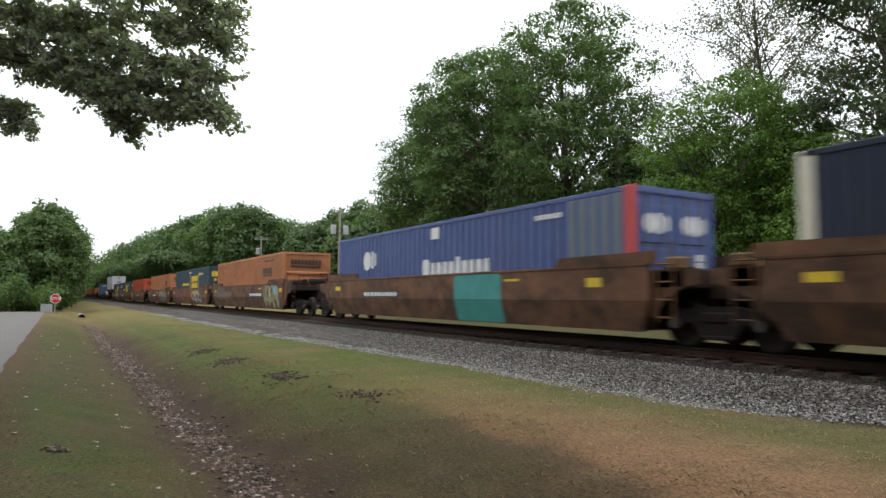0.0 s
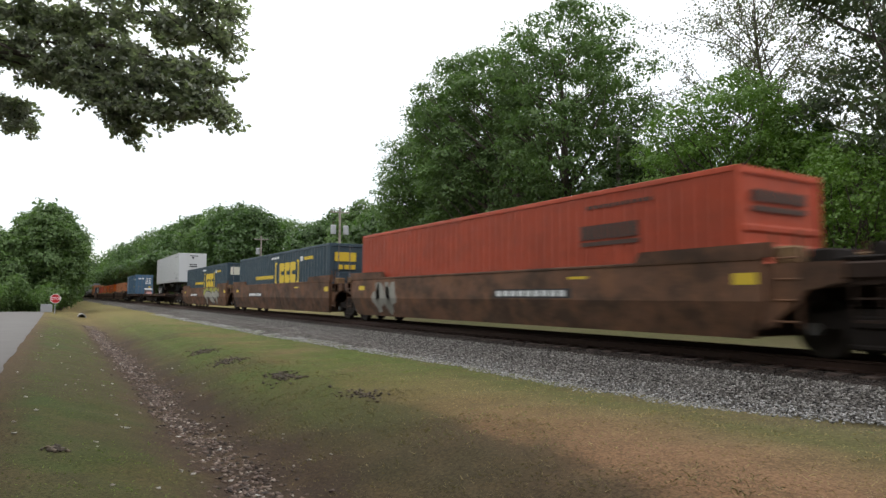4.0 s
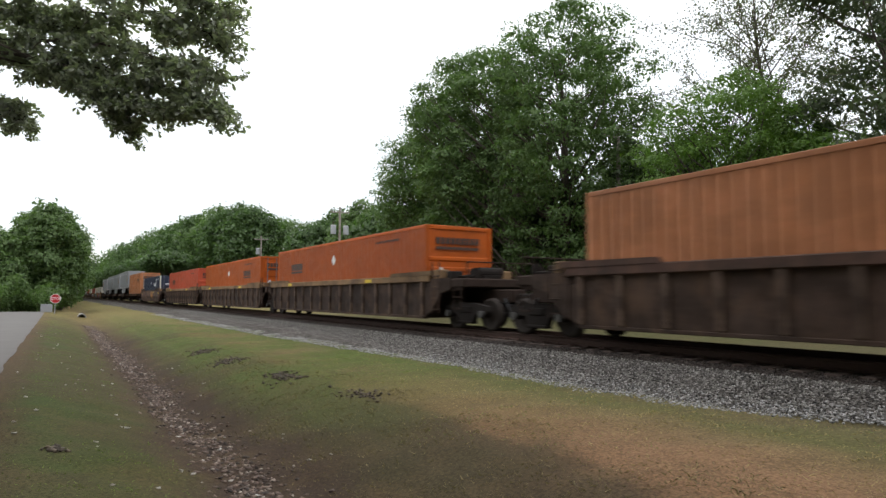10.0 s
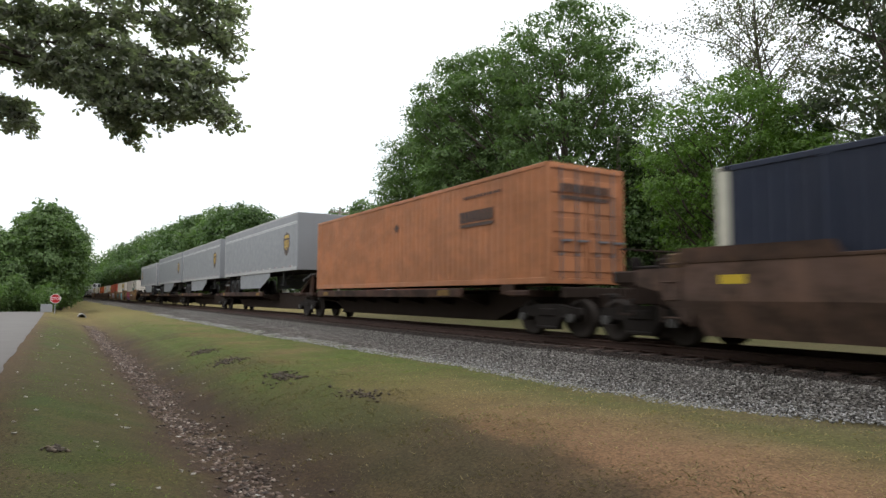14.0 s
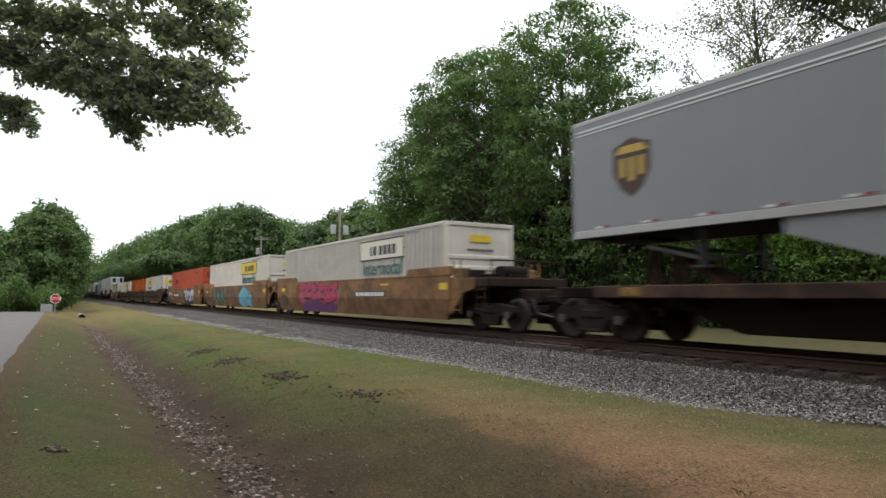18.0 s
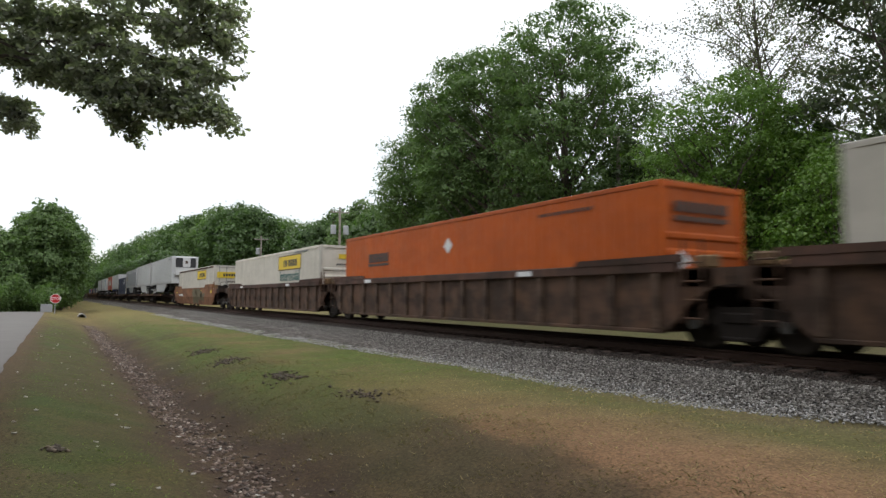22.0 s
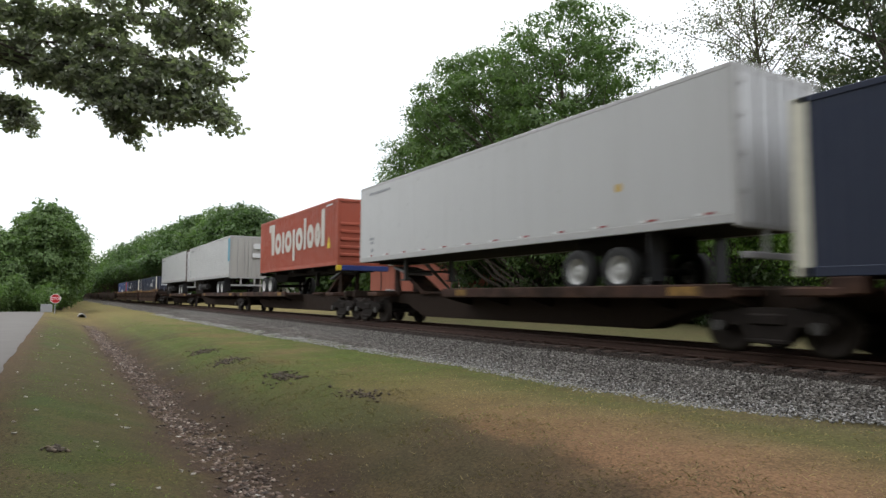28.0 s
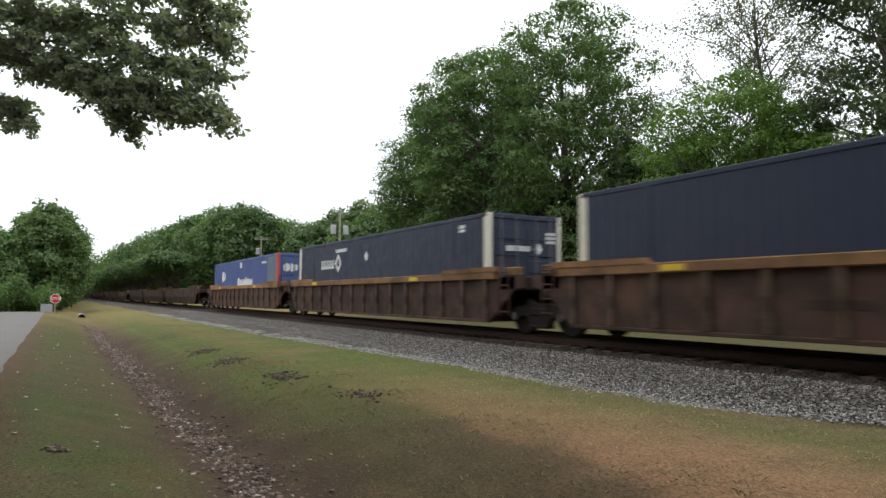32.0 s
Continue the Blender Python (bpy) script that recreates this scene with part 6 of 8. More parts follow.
def piece(w, x0, x1, n, z0, z1, seed, fill, edge, layer=1, fat=0.15, rim=0.05, label=""):
    """A sprayed piece of fat, overlapping, outlined shapes that cannot be read."""
    r = random.Random(seed)
    step = (x1 - x0) / n
    for i in range(n):
        gl = GLYPHS[(seed + i * (1 + seed % 3)) % len(GLYPHS)]
        lean, wide, low = r.uniform(-0.25, 0.25), step * r.uniform(1.25, 1.55), r.uniform(0, 0.12)
        pts = [(x0 + i * step + gx * wide + lean * (gz - 0.5), z0 + (z1 - z0) * (low + (1 - low) * gz)) for gx, gz in gl]
        for grow, mat, lift in ((rim, edge, layer), (0.0, fill, layer + 1.2)):
            lines = [capsule(a, b, fat * r.uniform(0.9, 1.15) + grow) for a, b in zip(pts, pts[1:])]
            sprayed(w, "graffiti", lines, mat, lift + 0.1 * (i % 3), label if mat is fill else "", True)


def plate(w, x0, x1, n=9):
    sprayed(w, "number_plate", [rect(x0, x1, 0.86, 1.08)], SPRAY_BLACK, 1)
    sprayed(w, "lettering", bars(x0 + 0.12, x1 - 0.12, 0.9, 1.04, n, 0.3), MARK_WHITE, 2)


def yellow_marks(w):
    sprayed(w, "yellow_mark", [rect(-7.9, -7.4, 1.12, 1.28)], MARK_YELLOW, 1)
    fx = 6.9 if w in wells_a else 8.05
    sprayed(w, "yellow_mark", [rect(fx, fx + 0.45, 1.1, 1.3)], MARK_YELLOW, 1)
    sprayed(w, "yellow_mark", [rect(3.9, 4.5, 1.28, 1.34)], MARK_YELLOW, 1)


for w in wells_a + wells_b + wells_c + wells_f + [well14, well26]:
    yellow_marks(w)
sprayed(wells_a[1], "teal_patch", [round_rect(1.42, 3.72, 0.2, 1.5, 0.12)], SPRAY_TEAL, 1, "teal repaint patch")
plate(wells_a[1], -5.1, -2.1)
plate(wells_b[0], 1.9, 4.85)
sprayed(wells_b[0], "graffiti", wild_letters(5.05, 7.9, 4, 0.34, 1.5, 6, 0.5), SPRAY_CREAM, 1, "cream sprayed block shapes")
sprayed(wells_b[0], "graffiti", [blob(7.25, 1.25, 0.32, 0.2, 5)], SPRAY_BLUE, 2)
sprayed(wells_b[0], "graffiti", [blob(-5.6, 1.0, 2.4, 0.38, 41, 26, 0.16)], SPRAY_HAZE, 1, "faint grey sprayed haze")
plate(wells_b[2], -4.3, -1.95)
piece(wells_b[1], -6.2, -1.6, 4, 0.4, 1.3, 11, SPRAY_FADED_PINK, WELL_GREY, 1, 0.14, 0.05, "faded pink sprayed shapes")
piece(wells_b[1], -1.3, 1.5, 3, 0.45, 1.25, 13, SPRAY_RUSTY, WELL_MAROON, 1, 0.13, 0.04, "rusty sprayed shapes")
piece(wells_b[1], 1.8, 5.7, 4, 0.35, 1.36, 14, SPRAY_WHITE, WELL_GREY, 2, 0.13, 0.05, "white sprayed shapes")
sprayed(wells_b[1], "graffiti", [blob(3.6, 1.15, 0.6, 0.16, 63, 20, 0.2)], SPRAY_AMBER, 5)
sprayed(wells_b[2], "graffiti", [blob(3.2, 0.8, 2.3, 0.62, 64, 30, 0.08)], SPRAY_HAZE, 1)
piece(wells_b[2], 1.0, 4.9, 4, 0.32, 1.36, 16, SPRAY_PALE, SPRAY_HAZE, 2, 0.19, 0.04, "grey-white sprayed shapes")
sprayed(wells_b[2], "graffiti", [blob(5.9, 0.9, 0.5, 0.36, 18), [(5.75, 0.7), (6.1, 0.7), (5.98, 0.28), (5.9, 0.28)]], SPRAY_WHITE, 1)
sprayed(wells_b[2], "graffiti", [blob(3.1, 1.2, 0.55, 0.14, 65, 18, 0.15), blob(0.0, 1.25, 0.3, 0.1, 66, 14, 0.2), blob(-1.1, 1.28, 0.28, 0.1, 67, 14, 0.2)], SPRAY_AMBER, 6)
sprayed(wells_c[0], "graffiti", wild_letters(-6.6, -4.8, 2, 0.3, 1.4, 19), SPRAY_WHITE, 1)
plate(wells_c[0], 1.0, 4.0)
words(wells_c[1], "size_mark", "53", -7.95, 0.36, 0.6, -1.395, SPRAY_BLACK).matrix_basis = pose(-7.95, -1.408, 0.36, 103, 0, 0)
plate(wells_c[1], -4.8, -1.9)
plate(wells_c[2], -4.85, -1.85)
lime = []
for i in range(7):
    xq = 1.0 + i * 0.78
    lime.append([(xq - 0.2, 0.95), (xq + 0.75, 0.95), (xq + 0.62 + 0.12 * (i % 2), 1.5), (xq + 0.2, 1.3 + 0.2 * (i % 2)), (xq, 1.5)])
sprayed(wells_c[2], "graffiti", lime, SPRAY_LIME, 1, "lime sprayed flames", True)
piece(wells_c[2], 1.3, 6.0, 4, 0.36, 1.14, 22, SPRAY_WHITE, SPRAY_BLACK, 3, 0.16, 0.06, "white sprayed shapes")
sprayed(wells_c[2], "graffiti", [blob(0.6, 1.25, 0.35, 0.16, 68, 18, 0.2)], SPRAY_HAZE, 1)
sprayed(well14, "graffiti", [blob(2.3, 1.0, 0.85, 0.3, 23, 20, 0.2), blob(3.5, 0.85, 0.5, 0.25, 43, 16, 0.25)], SPRAY_RUSTY, 1, "rusty amber sprayed smudge")
sprayed(well14, "graffiti", [blob(1.9, 1.05, 0.28, 0.4, 44, 18, 0.3), blob(2.9, 0.95, 0.3, 0.42, 49, 18, 0.3)], SPRAY_AMBER, 2, "amber sprayed smudge")
sprayed(well14, "graffiti", [blob(5.2, 0.9, 0.9, 0.45, 24, 22, 0.25), blob(6.7, 0.75, 0.8, 0.5, 45, 22, 0.25), blob(7.6, 1.2, 0.5, 0.25, 46, 18, 0.25)], SPRAY_HAZE, 1, "faded grey sprayed smudge")
sprayed(well14, "graffiti", [blob(5.0, 0.8, 0.3, 0.35, 47, 18, 0.3), blob(6.1, 1.0, 0.42, 0.3, 50, 18, 0.3), blob(7.2, 0.7, 0.35, 0.3, 51, 18, 0.3)], WELL_MAROON, 2, "dark sprayed smudge")
sprayed(wells_f[0], "graffiti", [blob(-5.0, 0.75, 0.75, 0.62, 69, 22, 0.14)], SPRAY_RUSTY, 1, "rusty red sprayed mist")
sprayed(wells_f[0], "graffiti", [blob(-2.65, 0.85, 2.5, 0.74, 26, 36, 0.07)], SPRAY_PINK, 2, "pink sprayed block shapes")
# purple stands for the pink in shade on the in-sloping lower side
sprayed(wells_f[0], "graffiti", [blob(-2.55, 0.42, 2.3, 0.32, 27, 36, 0.1)], SPRAY_PINK_SHADED, 3, "purple tint standing for shade on the lower side")
piece(wells_f[0], -5.0, -0.6, 4, 0.62, 1.4, 48, SPRAY_ROSE, SPRAY_PLUM, 4, 0.17, 0.05, "rose sprayed shapes")
sprayed(wells_f[0], "graffiti", [round_rect(-4.45 + i * 0.86, -4.27 + i * 0.86, 1.08, 1.24, 0.04) for i in range(5)] + [round_rect(-4.3, -3.5, 0.72, 0.84, 0.05), round_rect(-2.2, -1.8, 0.7, 0.82, 0.05)], SPRAY_PLUM, 8, "", True)
for w in wells_f:
    words(w, "size_mark", "53", -7.85, 0.42, 0.78, -1.408, MARK_DARK).matrix_basis = pose(-7.85, -1.426, 0.42, 102, 0, 0)
plate(wells_f[0], 1.6, 4.35)
sprayed(wells_f[1], "graffiti", scrawl(-5.9, -1.4, 4, 0.3, 1.5, 29, 0.16), SPRAY_DEEP_TEAL, 2, "dark teal sprayed strokes")
sprayed(wells_f[1], "graffiti", scrawl(-5.7, -1.6, 3, 0.4, 1.2, 30, 0.1), SPRAY_TEAL, 1, "teal sprayed strokes")
sprayed(wells_f[1], "graffiti", scrawl(-1.2, 0.6, 3, 0.85, 1.48, 31, 0.12), SPRAY_DEEP_TEAL, 1, "")
sprayed(wells_f[1], "graffiti", [blob(3.7, 0.8, 1.25, 0.66, 32, 26, 0.1)], SPRAY_BLUE, 1, "light blue sprayed shapes")
piece(wells_f[1], 2.45, 4.9, 3, 0.3, 1.36, 33, SPRAY_BLUE, SPRAY_DEEP_TEAL, 2, 0.16, 0.035)
piece(wells_f[2], -8.0, -6.2, 2, 0.4, 1.2, 34, SPRAY_LILAC, SPRAY_BLACK, 2, 0.08, 0.03)
plate(wells_f[2], -4.9, -2.1)
sprayed(wells_f[2], "graffiti", [blob(3.3, 0.85, 2.5, 0.7, 35, 26, 0.1)], SPRAY_BLACK, 1)
piece(wells_f[2], 1.0, 5.5, 5, 0.36, 1.36, 36, SPRAY_LILAC, SPRAY_BLACK, 2, 0.14, 0.05, "lilac and white sprayed shapes")
sprayed(well26, "grey_patch", [blob(1.6, 0.85, 1.3, 0.62, 38, 26, 0.2), blob(3.4, 1.0, 1.5, 0.5, 58, 26, 0.25), blob(4.9, 0.8, 0.7, 0.4, 59, 22, 0.25)], plain("patch_grey_green", (0.135, 0.115, 0.075), 0.85, vary=0.4, scale=1.6, gloss=0.15), 1)
plate(well26, -6.5, -4.2)
# pale marks on the chords of the ribbed cars
for w in wells_e + wells_g + wells_k:
    for x in (-5.6, 3.8):
        part("chord_mark", Kit().box(x, x + 0.55, -1.512, -1.5, 1.39, 1.51), MARK_YELLOW if w not in wells_g else MARK_WHITE, w)
    part("panel_mark", Kit().box(-2.9, -1.9, -1.407, -1.398, 0.7, 0.85), WELL_GREY, w)
# ---- trees ----
def limb_path(rng, start, heading, length, droop, steps=6, wander=0.22):
    pts = [np.array(start, dtype=float)]
    d = np.array(heading, dtype=float)
    d /= np.linalg.norm(d)
    for _ in range(steps):
        d = d + rng.normal(0, wander, 3) * 0.6 + np.array([0, 0, droop])
        d /= np.linalg.norm(d)
        pts.append(pts[-1] + d * length / steps)
    return pts


def sweep(kit, pts, r0, r1, n=6):
    """A tapered limb through points."""
    m = len(pts)
    rings = []
    for i, p in enumerate(pts):
        d = Vector(pts[min(i + 1, m - 1)]) - Vector(pts[max(i - 1, 0)])
        d.normalize()
        side = d.orthogonal().normalized()
        up = d.cross(side)
        r = r0 + (r1 - r0) * i / (m - 1)
        rings.append([Vector(p) + side * (r * math.cos(2 * math.pi * k / n)) + up * (r * math.sin(2 * math.pi * k / n)) for k in range(n)])
    v = [q for ring in rings for q in ring]
    f = [(i * n + k, i * n + (k + 1) % n, (i + 1) * n + (k + 1) % n, (i + 1) * n + k) for i in range(m - 1) for k in range(n)]
    kit.add(v, f)


def leaf_cards(rng, centres, size, out=None):
    """Bent lozenge leaves round the given centres: two triangles each, joined along the midrib. out: the way each leaf's face is turned."""
    n = len(centres)
    if out is None:
        out = rng.normal(0, 0.6, (n, 3)) + np.array([0, 0, 0.5])
    face = out * 0.9 + np.array([0, 0, 0.35]) + rng.normal(0, 0.42, (n, 3))
    face /= np.linalg.norm(face, axis=1, keepdims=True) + 1e-9
    axis = np.cross(face, rng.normal(0, 1, (n, 3)))
    axis /= np.linalg.norm(axis, axis=1, keepdims=True) + 1e-9
    side = np.cross(axis, face)
    s = size * rng.uniform(0.65, 1.35, (n, 1))
    tip = centres + axis * s * 0.5 - face * s * 0.12
    base = centres - axis * s * 0.5
    left = centres + side * s * 0.32 + face * s * 0.08
    right = centres - side * s * 0.32 + face * s * 0.08
    v = np.stack([base, left, tip, right], 1).reshape(-1, 3)
    k = np.arange(n)[:, None] * 4
    f = np.concatenate([k + np.array([[0, 1, 2]]), k + np.array([[0, 2, 3]])], 0)
    return v, f


CROWN_Z = [0.0, 0.12, 0.4, 0.7, 0.88, 1.0]
CROWN_R = [0.45, 0.78, 1.0, 0.92, 0.64, 0.15]


def crown_hubs(rng, lobe, n, clump, seed):
    """Middles of leaf clumps, spread evenly through a rounded, lumpy lobe (x, y, foot, top, radius)."""
    cx, cy, z0, z1, rad = lobe
    kept = np.zeros((0, 3))
    for _ in range(n):
        z = rng.uniform(0, 1, 7)
        a = rng.uniform(0, 2 * np.pi, 7)
        lump = 1 + 0.12 * np.sin(3 * a + seed + 4 * z) + 0.1 * np.sin(5 * a + 9 * z + seed)
        r = np.maximum(rad * np.interp(z, CROWN_Z, CROWN_R) * lump - clump * 0.55, 0.1) * rng.uniform(0.12, 1, 7) ** 0.38
        c = np.stack([cx + r * np.cos(a), cy + r * np.sin(a), z0 + clump * 0.4 + z * (z1 - z0 - clump * 0.95)], 1)
        if len(kept):
            gap = np.min(np.linalg.norm(c[:, None] - kept[None], axis=2), axis=1)
            c = c[np.argmax(gap):][:1]
        else:
            c = c[:1]
        kept = np.concatenate([kept, c])
    return kept


def tree(name, x, y, height, radius, label, leaf_mat, bark=BARK, seed=0, leaves=9000, size=0.3, bare=0.16, clump=0.75, trunk_r=0.28, limbs=20, top=1.0, spread=0.55, group="trees along the railway", fill=0.25):
    """A trunk, limbs that fork twice, and leaves in clumps about the twigs. bare: share of the height under the crown."""
    rng = np.random.RandomState(seed)
    g = float(ground_height(x, y))
    t = thing(name, label, "tree", group, pose(x, y, g - 0.05))
    wood = Kit()
    trunk = limb_path(rng, (0, 0, 0), (rng.normal(0, 0.05), rng.normal(0, 0.05), 1), height * 0.82, 0.05, 9, 0.08)
    sweep(wood, trunk, trunk_r, trunk_r * 0.16, 9)
    part("trunk", wood, bark, t)
    boughs = Kit()
    tips = []
    for i in range(limbs):
        h = bare + (0.95 - bare) * ((i + rng.uniform(0, 0.9)) / limbs) ** 0.9
        k = min(len(trunk) - 2, int(h * (len(trunk) - 1)))
        fr = h * (len(trunk) - 1) - k
        p = trunk[k] * (1 - fr) + trunk[k + 1] * fr if h < 1 else trunk[-1]
        ang = i * 2.4 + rng.uniform(-0.5, 0.5)
        rel = (h - bare) / (1 - bare)
        reach = radius * (math.sin(math.pi * min(1, 0.26 + 0.68 * rel)) ** 0.7) * rng.uniform(0.72, 1.12)
        rise = spread * (0.35 + 1.3 * rel)
        main = limb_path(rng, p, (math.cos(ang), math.sin(ang), rise), reach * 1.08, 0.02, 6)
        r = trunk_r * 0.36 * (1 - 0.6 * rel)
        sweep(boughs, main, r, r * 0.2, 5)
        for j in range(5):
            q = main[2 + j % 5]
            ang2 = ang + rng.uniform(-1.3, 1.3)
            sub = limb_path(rng, q, (math.cos(ang2), math.sin(ang2), rng.uniform(-0.15, 0.8)), reach * rng.uniform(0.25, 0.5), 0.0, 4)
            sweep(boughs, sub, r * 0.35, r * 0.08, 4)
            tips += sub[1:]
        tips += main[3:]
    tips += trunk[-2:]
    part("branchwork", boughs, bark, t)
    tips = np.array(tips)
    tips[:, 2] = np.minimum(tips[:, 2], height * top)
    per = 70
    hubs = tips[rng.randint(0, len(tips), max(30, leaves // per))] + rng.normal(0, clump * 0.22, (max(30, leaves // per), 3))
    ball = rng.normal(0, 1, (leaves, 3))
    ball /= np.linalg.norm(ball, axis=1, keepdims=True)
    scale = clump * rng.uniform(0.6, 1.25, (len(hubs), 1))
    which = rng.randint(0, len(hubs), leaves)
    c = hubs[which] + ball * rng.uniform(0, 1, (leaves, 1)) ** 0.42 * scale[which] * np.array([1.0, 1.0, 0.55])
    nf = int(leaves * fill)
    if nf:
        c[:nf] = tips[rng.randint(0, len(tips), nf)] + ball[:nf] * rng.uniform(0, 1, (nf, 1)) ** 0.42 * clump * 0.9
    keep = c[:, 2] > 0.15
    v, f = leaf_cards(rng, c[keep], size, ball[keep])
    part("crown", big_mesh("crown", v, f, leaf_mat), leaf_mat, t)
    return t


def full_tree(name, x, y, lobes, label, leaf_mat, bark=BARK, seed=0, leaves=9000, size=0.3, clump=1.0, trunk_r=0.28, group="trees along the railway", dense=1.0):
    """A tree in full leaf: a trunk, a limb to every leaf clump, and leaves laid over the clumps. lobes: (x, y, foot, top, radius) about the trunk."""
    rng = np.random.RandomState(seed)
    t = thing(name, label, "tree", group, pose(x, y, float(ground_height(x, y)) - 0.05))
    top = max(q[3] for q in lobes)
    wood = Kit()
    trunk = limb_path(rng, (0, 0, 0), (rng.normal(0, 0.04), rng.normal(0, 0.04), 1), top * 0.8, 0.05, 9, 0.07)
    sweep(wood, trunk, trunk_r, trunk_r * 0.14, 9)
    part("trunk", wood, bark, t)
    area = [q[4] * (q[3] - q[2]) for q in lobes]
    hubs = np.concatenate([crown_hubs(rng, q, int(min(240, max(30, 5.2 * dense * a / clump ** 2))), clump, seed + i) for i, (q, a) in enumerate(zip(lobes, area))])
    boughs = Kit()
    for h in hubs[::1 if len(hubs) < 160 else 2]:
        out = math.hypot(h[0], h[1])
        rise = max(top * 0.06, h[2] - out * 0.75 - 0.4)
        k = min(8, max(0, int(rise / (top * 0.8) * 9)))
        p = trunk[k]
        mid = p * 0.45 + h * 0.55 + np.array([rng.normal(0, 0.3), rng.normal(0, 0.3), -0.06 * out])
        r = 0.018 + 0.014 * out
        sweep(boughs, [p, p * 0.7 + mid * 0.3, mid, mid * 0.5 + h * 0.5 + rng.normal(0, 0.12, 3), h], min(r, trunk_r * 0.5), 0.012, 5)
    part("branchwork", boughs, bark, t)
    ball = rng.normal(0, 1, (leaves, 3))
    ball[:, 2] = np.where(rng.uniform(0, 1, leaves) < 0.65, np.abs(ball[:, 2]), ball[:, 2])
    ball /= np.linalg.norm(ball, axis=1, keepdims=True)
    scale = clump * rng.uniform(0.62, 1.3, (len(hubs), 1))
    prob = scale[:, 0] ** 2
    which = rng.choice(len(hubs), leaves, p=prob / prob.sum())
    lobed = 1 + 0.22 * np.sin(ball[:, :1] * 5 + which[:, None]) + 0.2 * np.sin(ball[:, 1:2] * 6 + 2 * which[:, None])
    c = hubs[which] + ball * rng.uniform(0.05, 1, (leaves, 1)) ** 0.3 * scale[which] * lobed * np.array([1.0, 1.0, 0.72])
    keep = c[:, 2] > 0.15
    v, f = leaf_cards(rng, c[keep], size, ball[keep])
    part("crown", big_mesh("crown", v, f, leaf_mat), leaf_mat, t)
    return t


def bearing(px_angle, y):
    """Where the line from the eye at that angle from the track meets the line y."""
    a = radians(px_angle)
    return -(y - EYE[1]) / math.tan(a)


# the big oak behind the track, with a broad lobe to one side
full_tree("oak_tree", -29.9, 15.2, [(0, 0, 1.7, 20.3, 5.5), (-6.4, -2.2, 3.0, 18.9, 5.0)], "tall spreading oak in full dark green leaf", LEAF_OAK, seed=3, leaves=130000, size=0.2, clump=1.05, trunk_r=0.42)
full_tree("oak_tree", -40.4, 13.8, [(0, 0, 4.6, 17.2, 5.0), (-1.9, -2.6, 5.4, 13.4, 3.4)], "broad oak in full dark green leaf", LEAF_OAK, seed=8, leaves=52000, size=0.18, clump=0.85, trunk_r=0.34, dense=0.62)
full_tree("young_tree", -17.6, 14.0, [(0, 0, 1.9, 11.6, 3.9), (2.4, 0.6, 1.8, 8.6, 3.2)], "young tree with fresh bright green leaves", LEAF_BRIGHT, seed=12, leaves=52000, size=0.15, clump=0.72, trunk_r=0.16, dense=0.62)
tree("sparse_tree", -22.0, 23.0, 21.5, 7.0, "tall thin-leaved tree with open twigs", LEAF_PALE, BARK, seed=21, leaves=18000, size=0.14, bare=0.25, clump=0.6, trunk_r=0.24, limbs=46, spread=0.9, fill=0.85)
tree("sparse_tree", -15.5, 24.0, 23.0, 6.0, "tall thin-leaved tree with open twigs", LEAF_PALE, BARK, seed=24, leaves=18000, size=0.14, bare=0.25, clump=0.6, trunk_r=0.24, limbs=46, spread=0.9, fill=0.85)
tree("dark_tree", -9.8, 16.0, 21.0, 5.4, "tall dark-leaved tree with open crooked boughs", LEAF_DARK, seed=31, leaves=30000, size=0.19, bare=0.2, clump=0.95, trunk_r=0.3, limbs=26, fill=0.12)
tree("dark_tree", -3.0, 19.0, 20.0, 5.4, "tall dark-leaved tree with open crooked boughs", LEAF_DARK, seed=33, leaves=12000, size=0.28, bare=0.15, clump=0.85, trunk_r=0.3, limbs=20, fill=0.35)
full_tree("young_tree", -24.0, 17.5, [(0, 0, 0.5, 9.0, 4.2)], "young tree with deep green leaves", LEAF_OAK, seed=14, leaves=22000, size=0.2, clump=0.9, trunk_r=0.14)
full_tree("young_tree", -11.5, 13.0, [(0, 0, 0.4, 7.2, 3.3)], "young tree with fresh bright green leaves", LEAF_BRIGHT, seed=15, leaves=22000, size=0.14, clump=0.7, trunk_r=0.12)

# a dense second row, leaves coloured for shade, closes the wood edge at the back
back = random.Random(17)
for i in range(13):
    full_tree("thicket_tree", -52 + i * 4.9 + back.uniform(-0.9, 0.9), back.uniform(21.5, 25.5), [(0, 0, 0.2, back.uniform(7.5, 10.5), 4.0)], "dense low tree of the wood, its leaves coloured dark for shade", LEAF_SHADE, seed=240 + i, leaves=9500, size=0.34, clump=1.1, trunk_r=0.14)

# slim trunks and shrubs at the wood edge, most with leaves coloured for shade
slim = random.Random(9)
for i in range(14):
    x, y = -44 + i * 2.9 + slim.uniform(-0.8, 0.8), slim.uniform(14.5, 21.0)
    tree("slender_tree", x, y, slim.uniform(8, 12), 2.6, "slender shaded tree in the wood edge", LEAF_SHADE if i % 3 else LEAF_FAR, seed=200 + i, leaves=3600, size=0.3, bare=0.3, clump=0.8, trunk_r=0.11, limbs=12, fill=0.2)


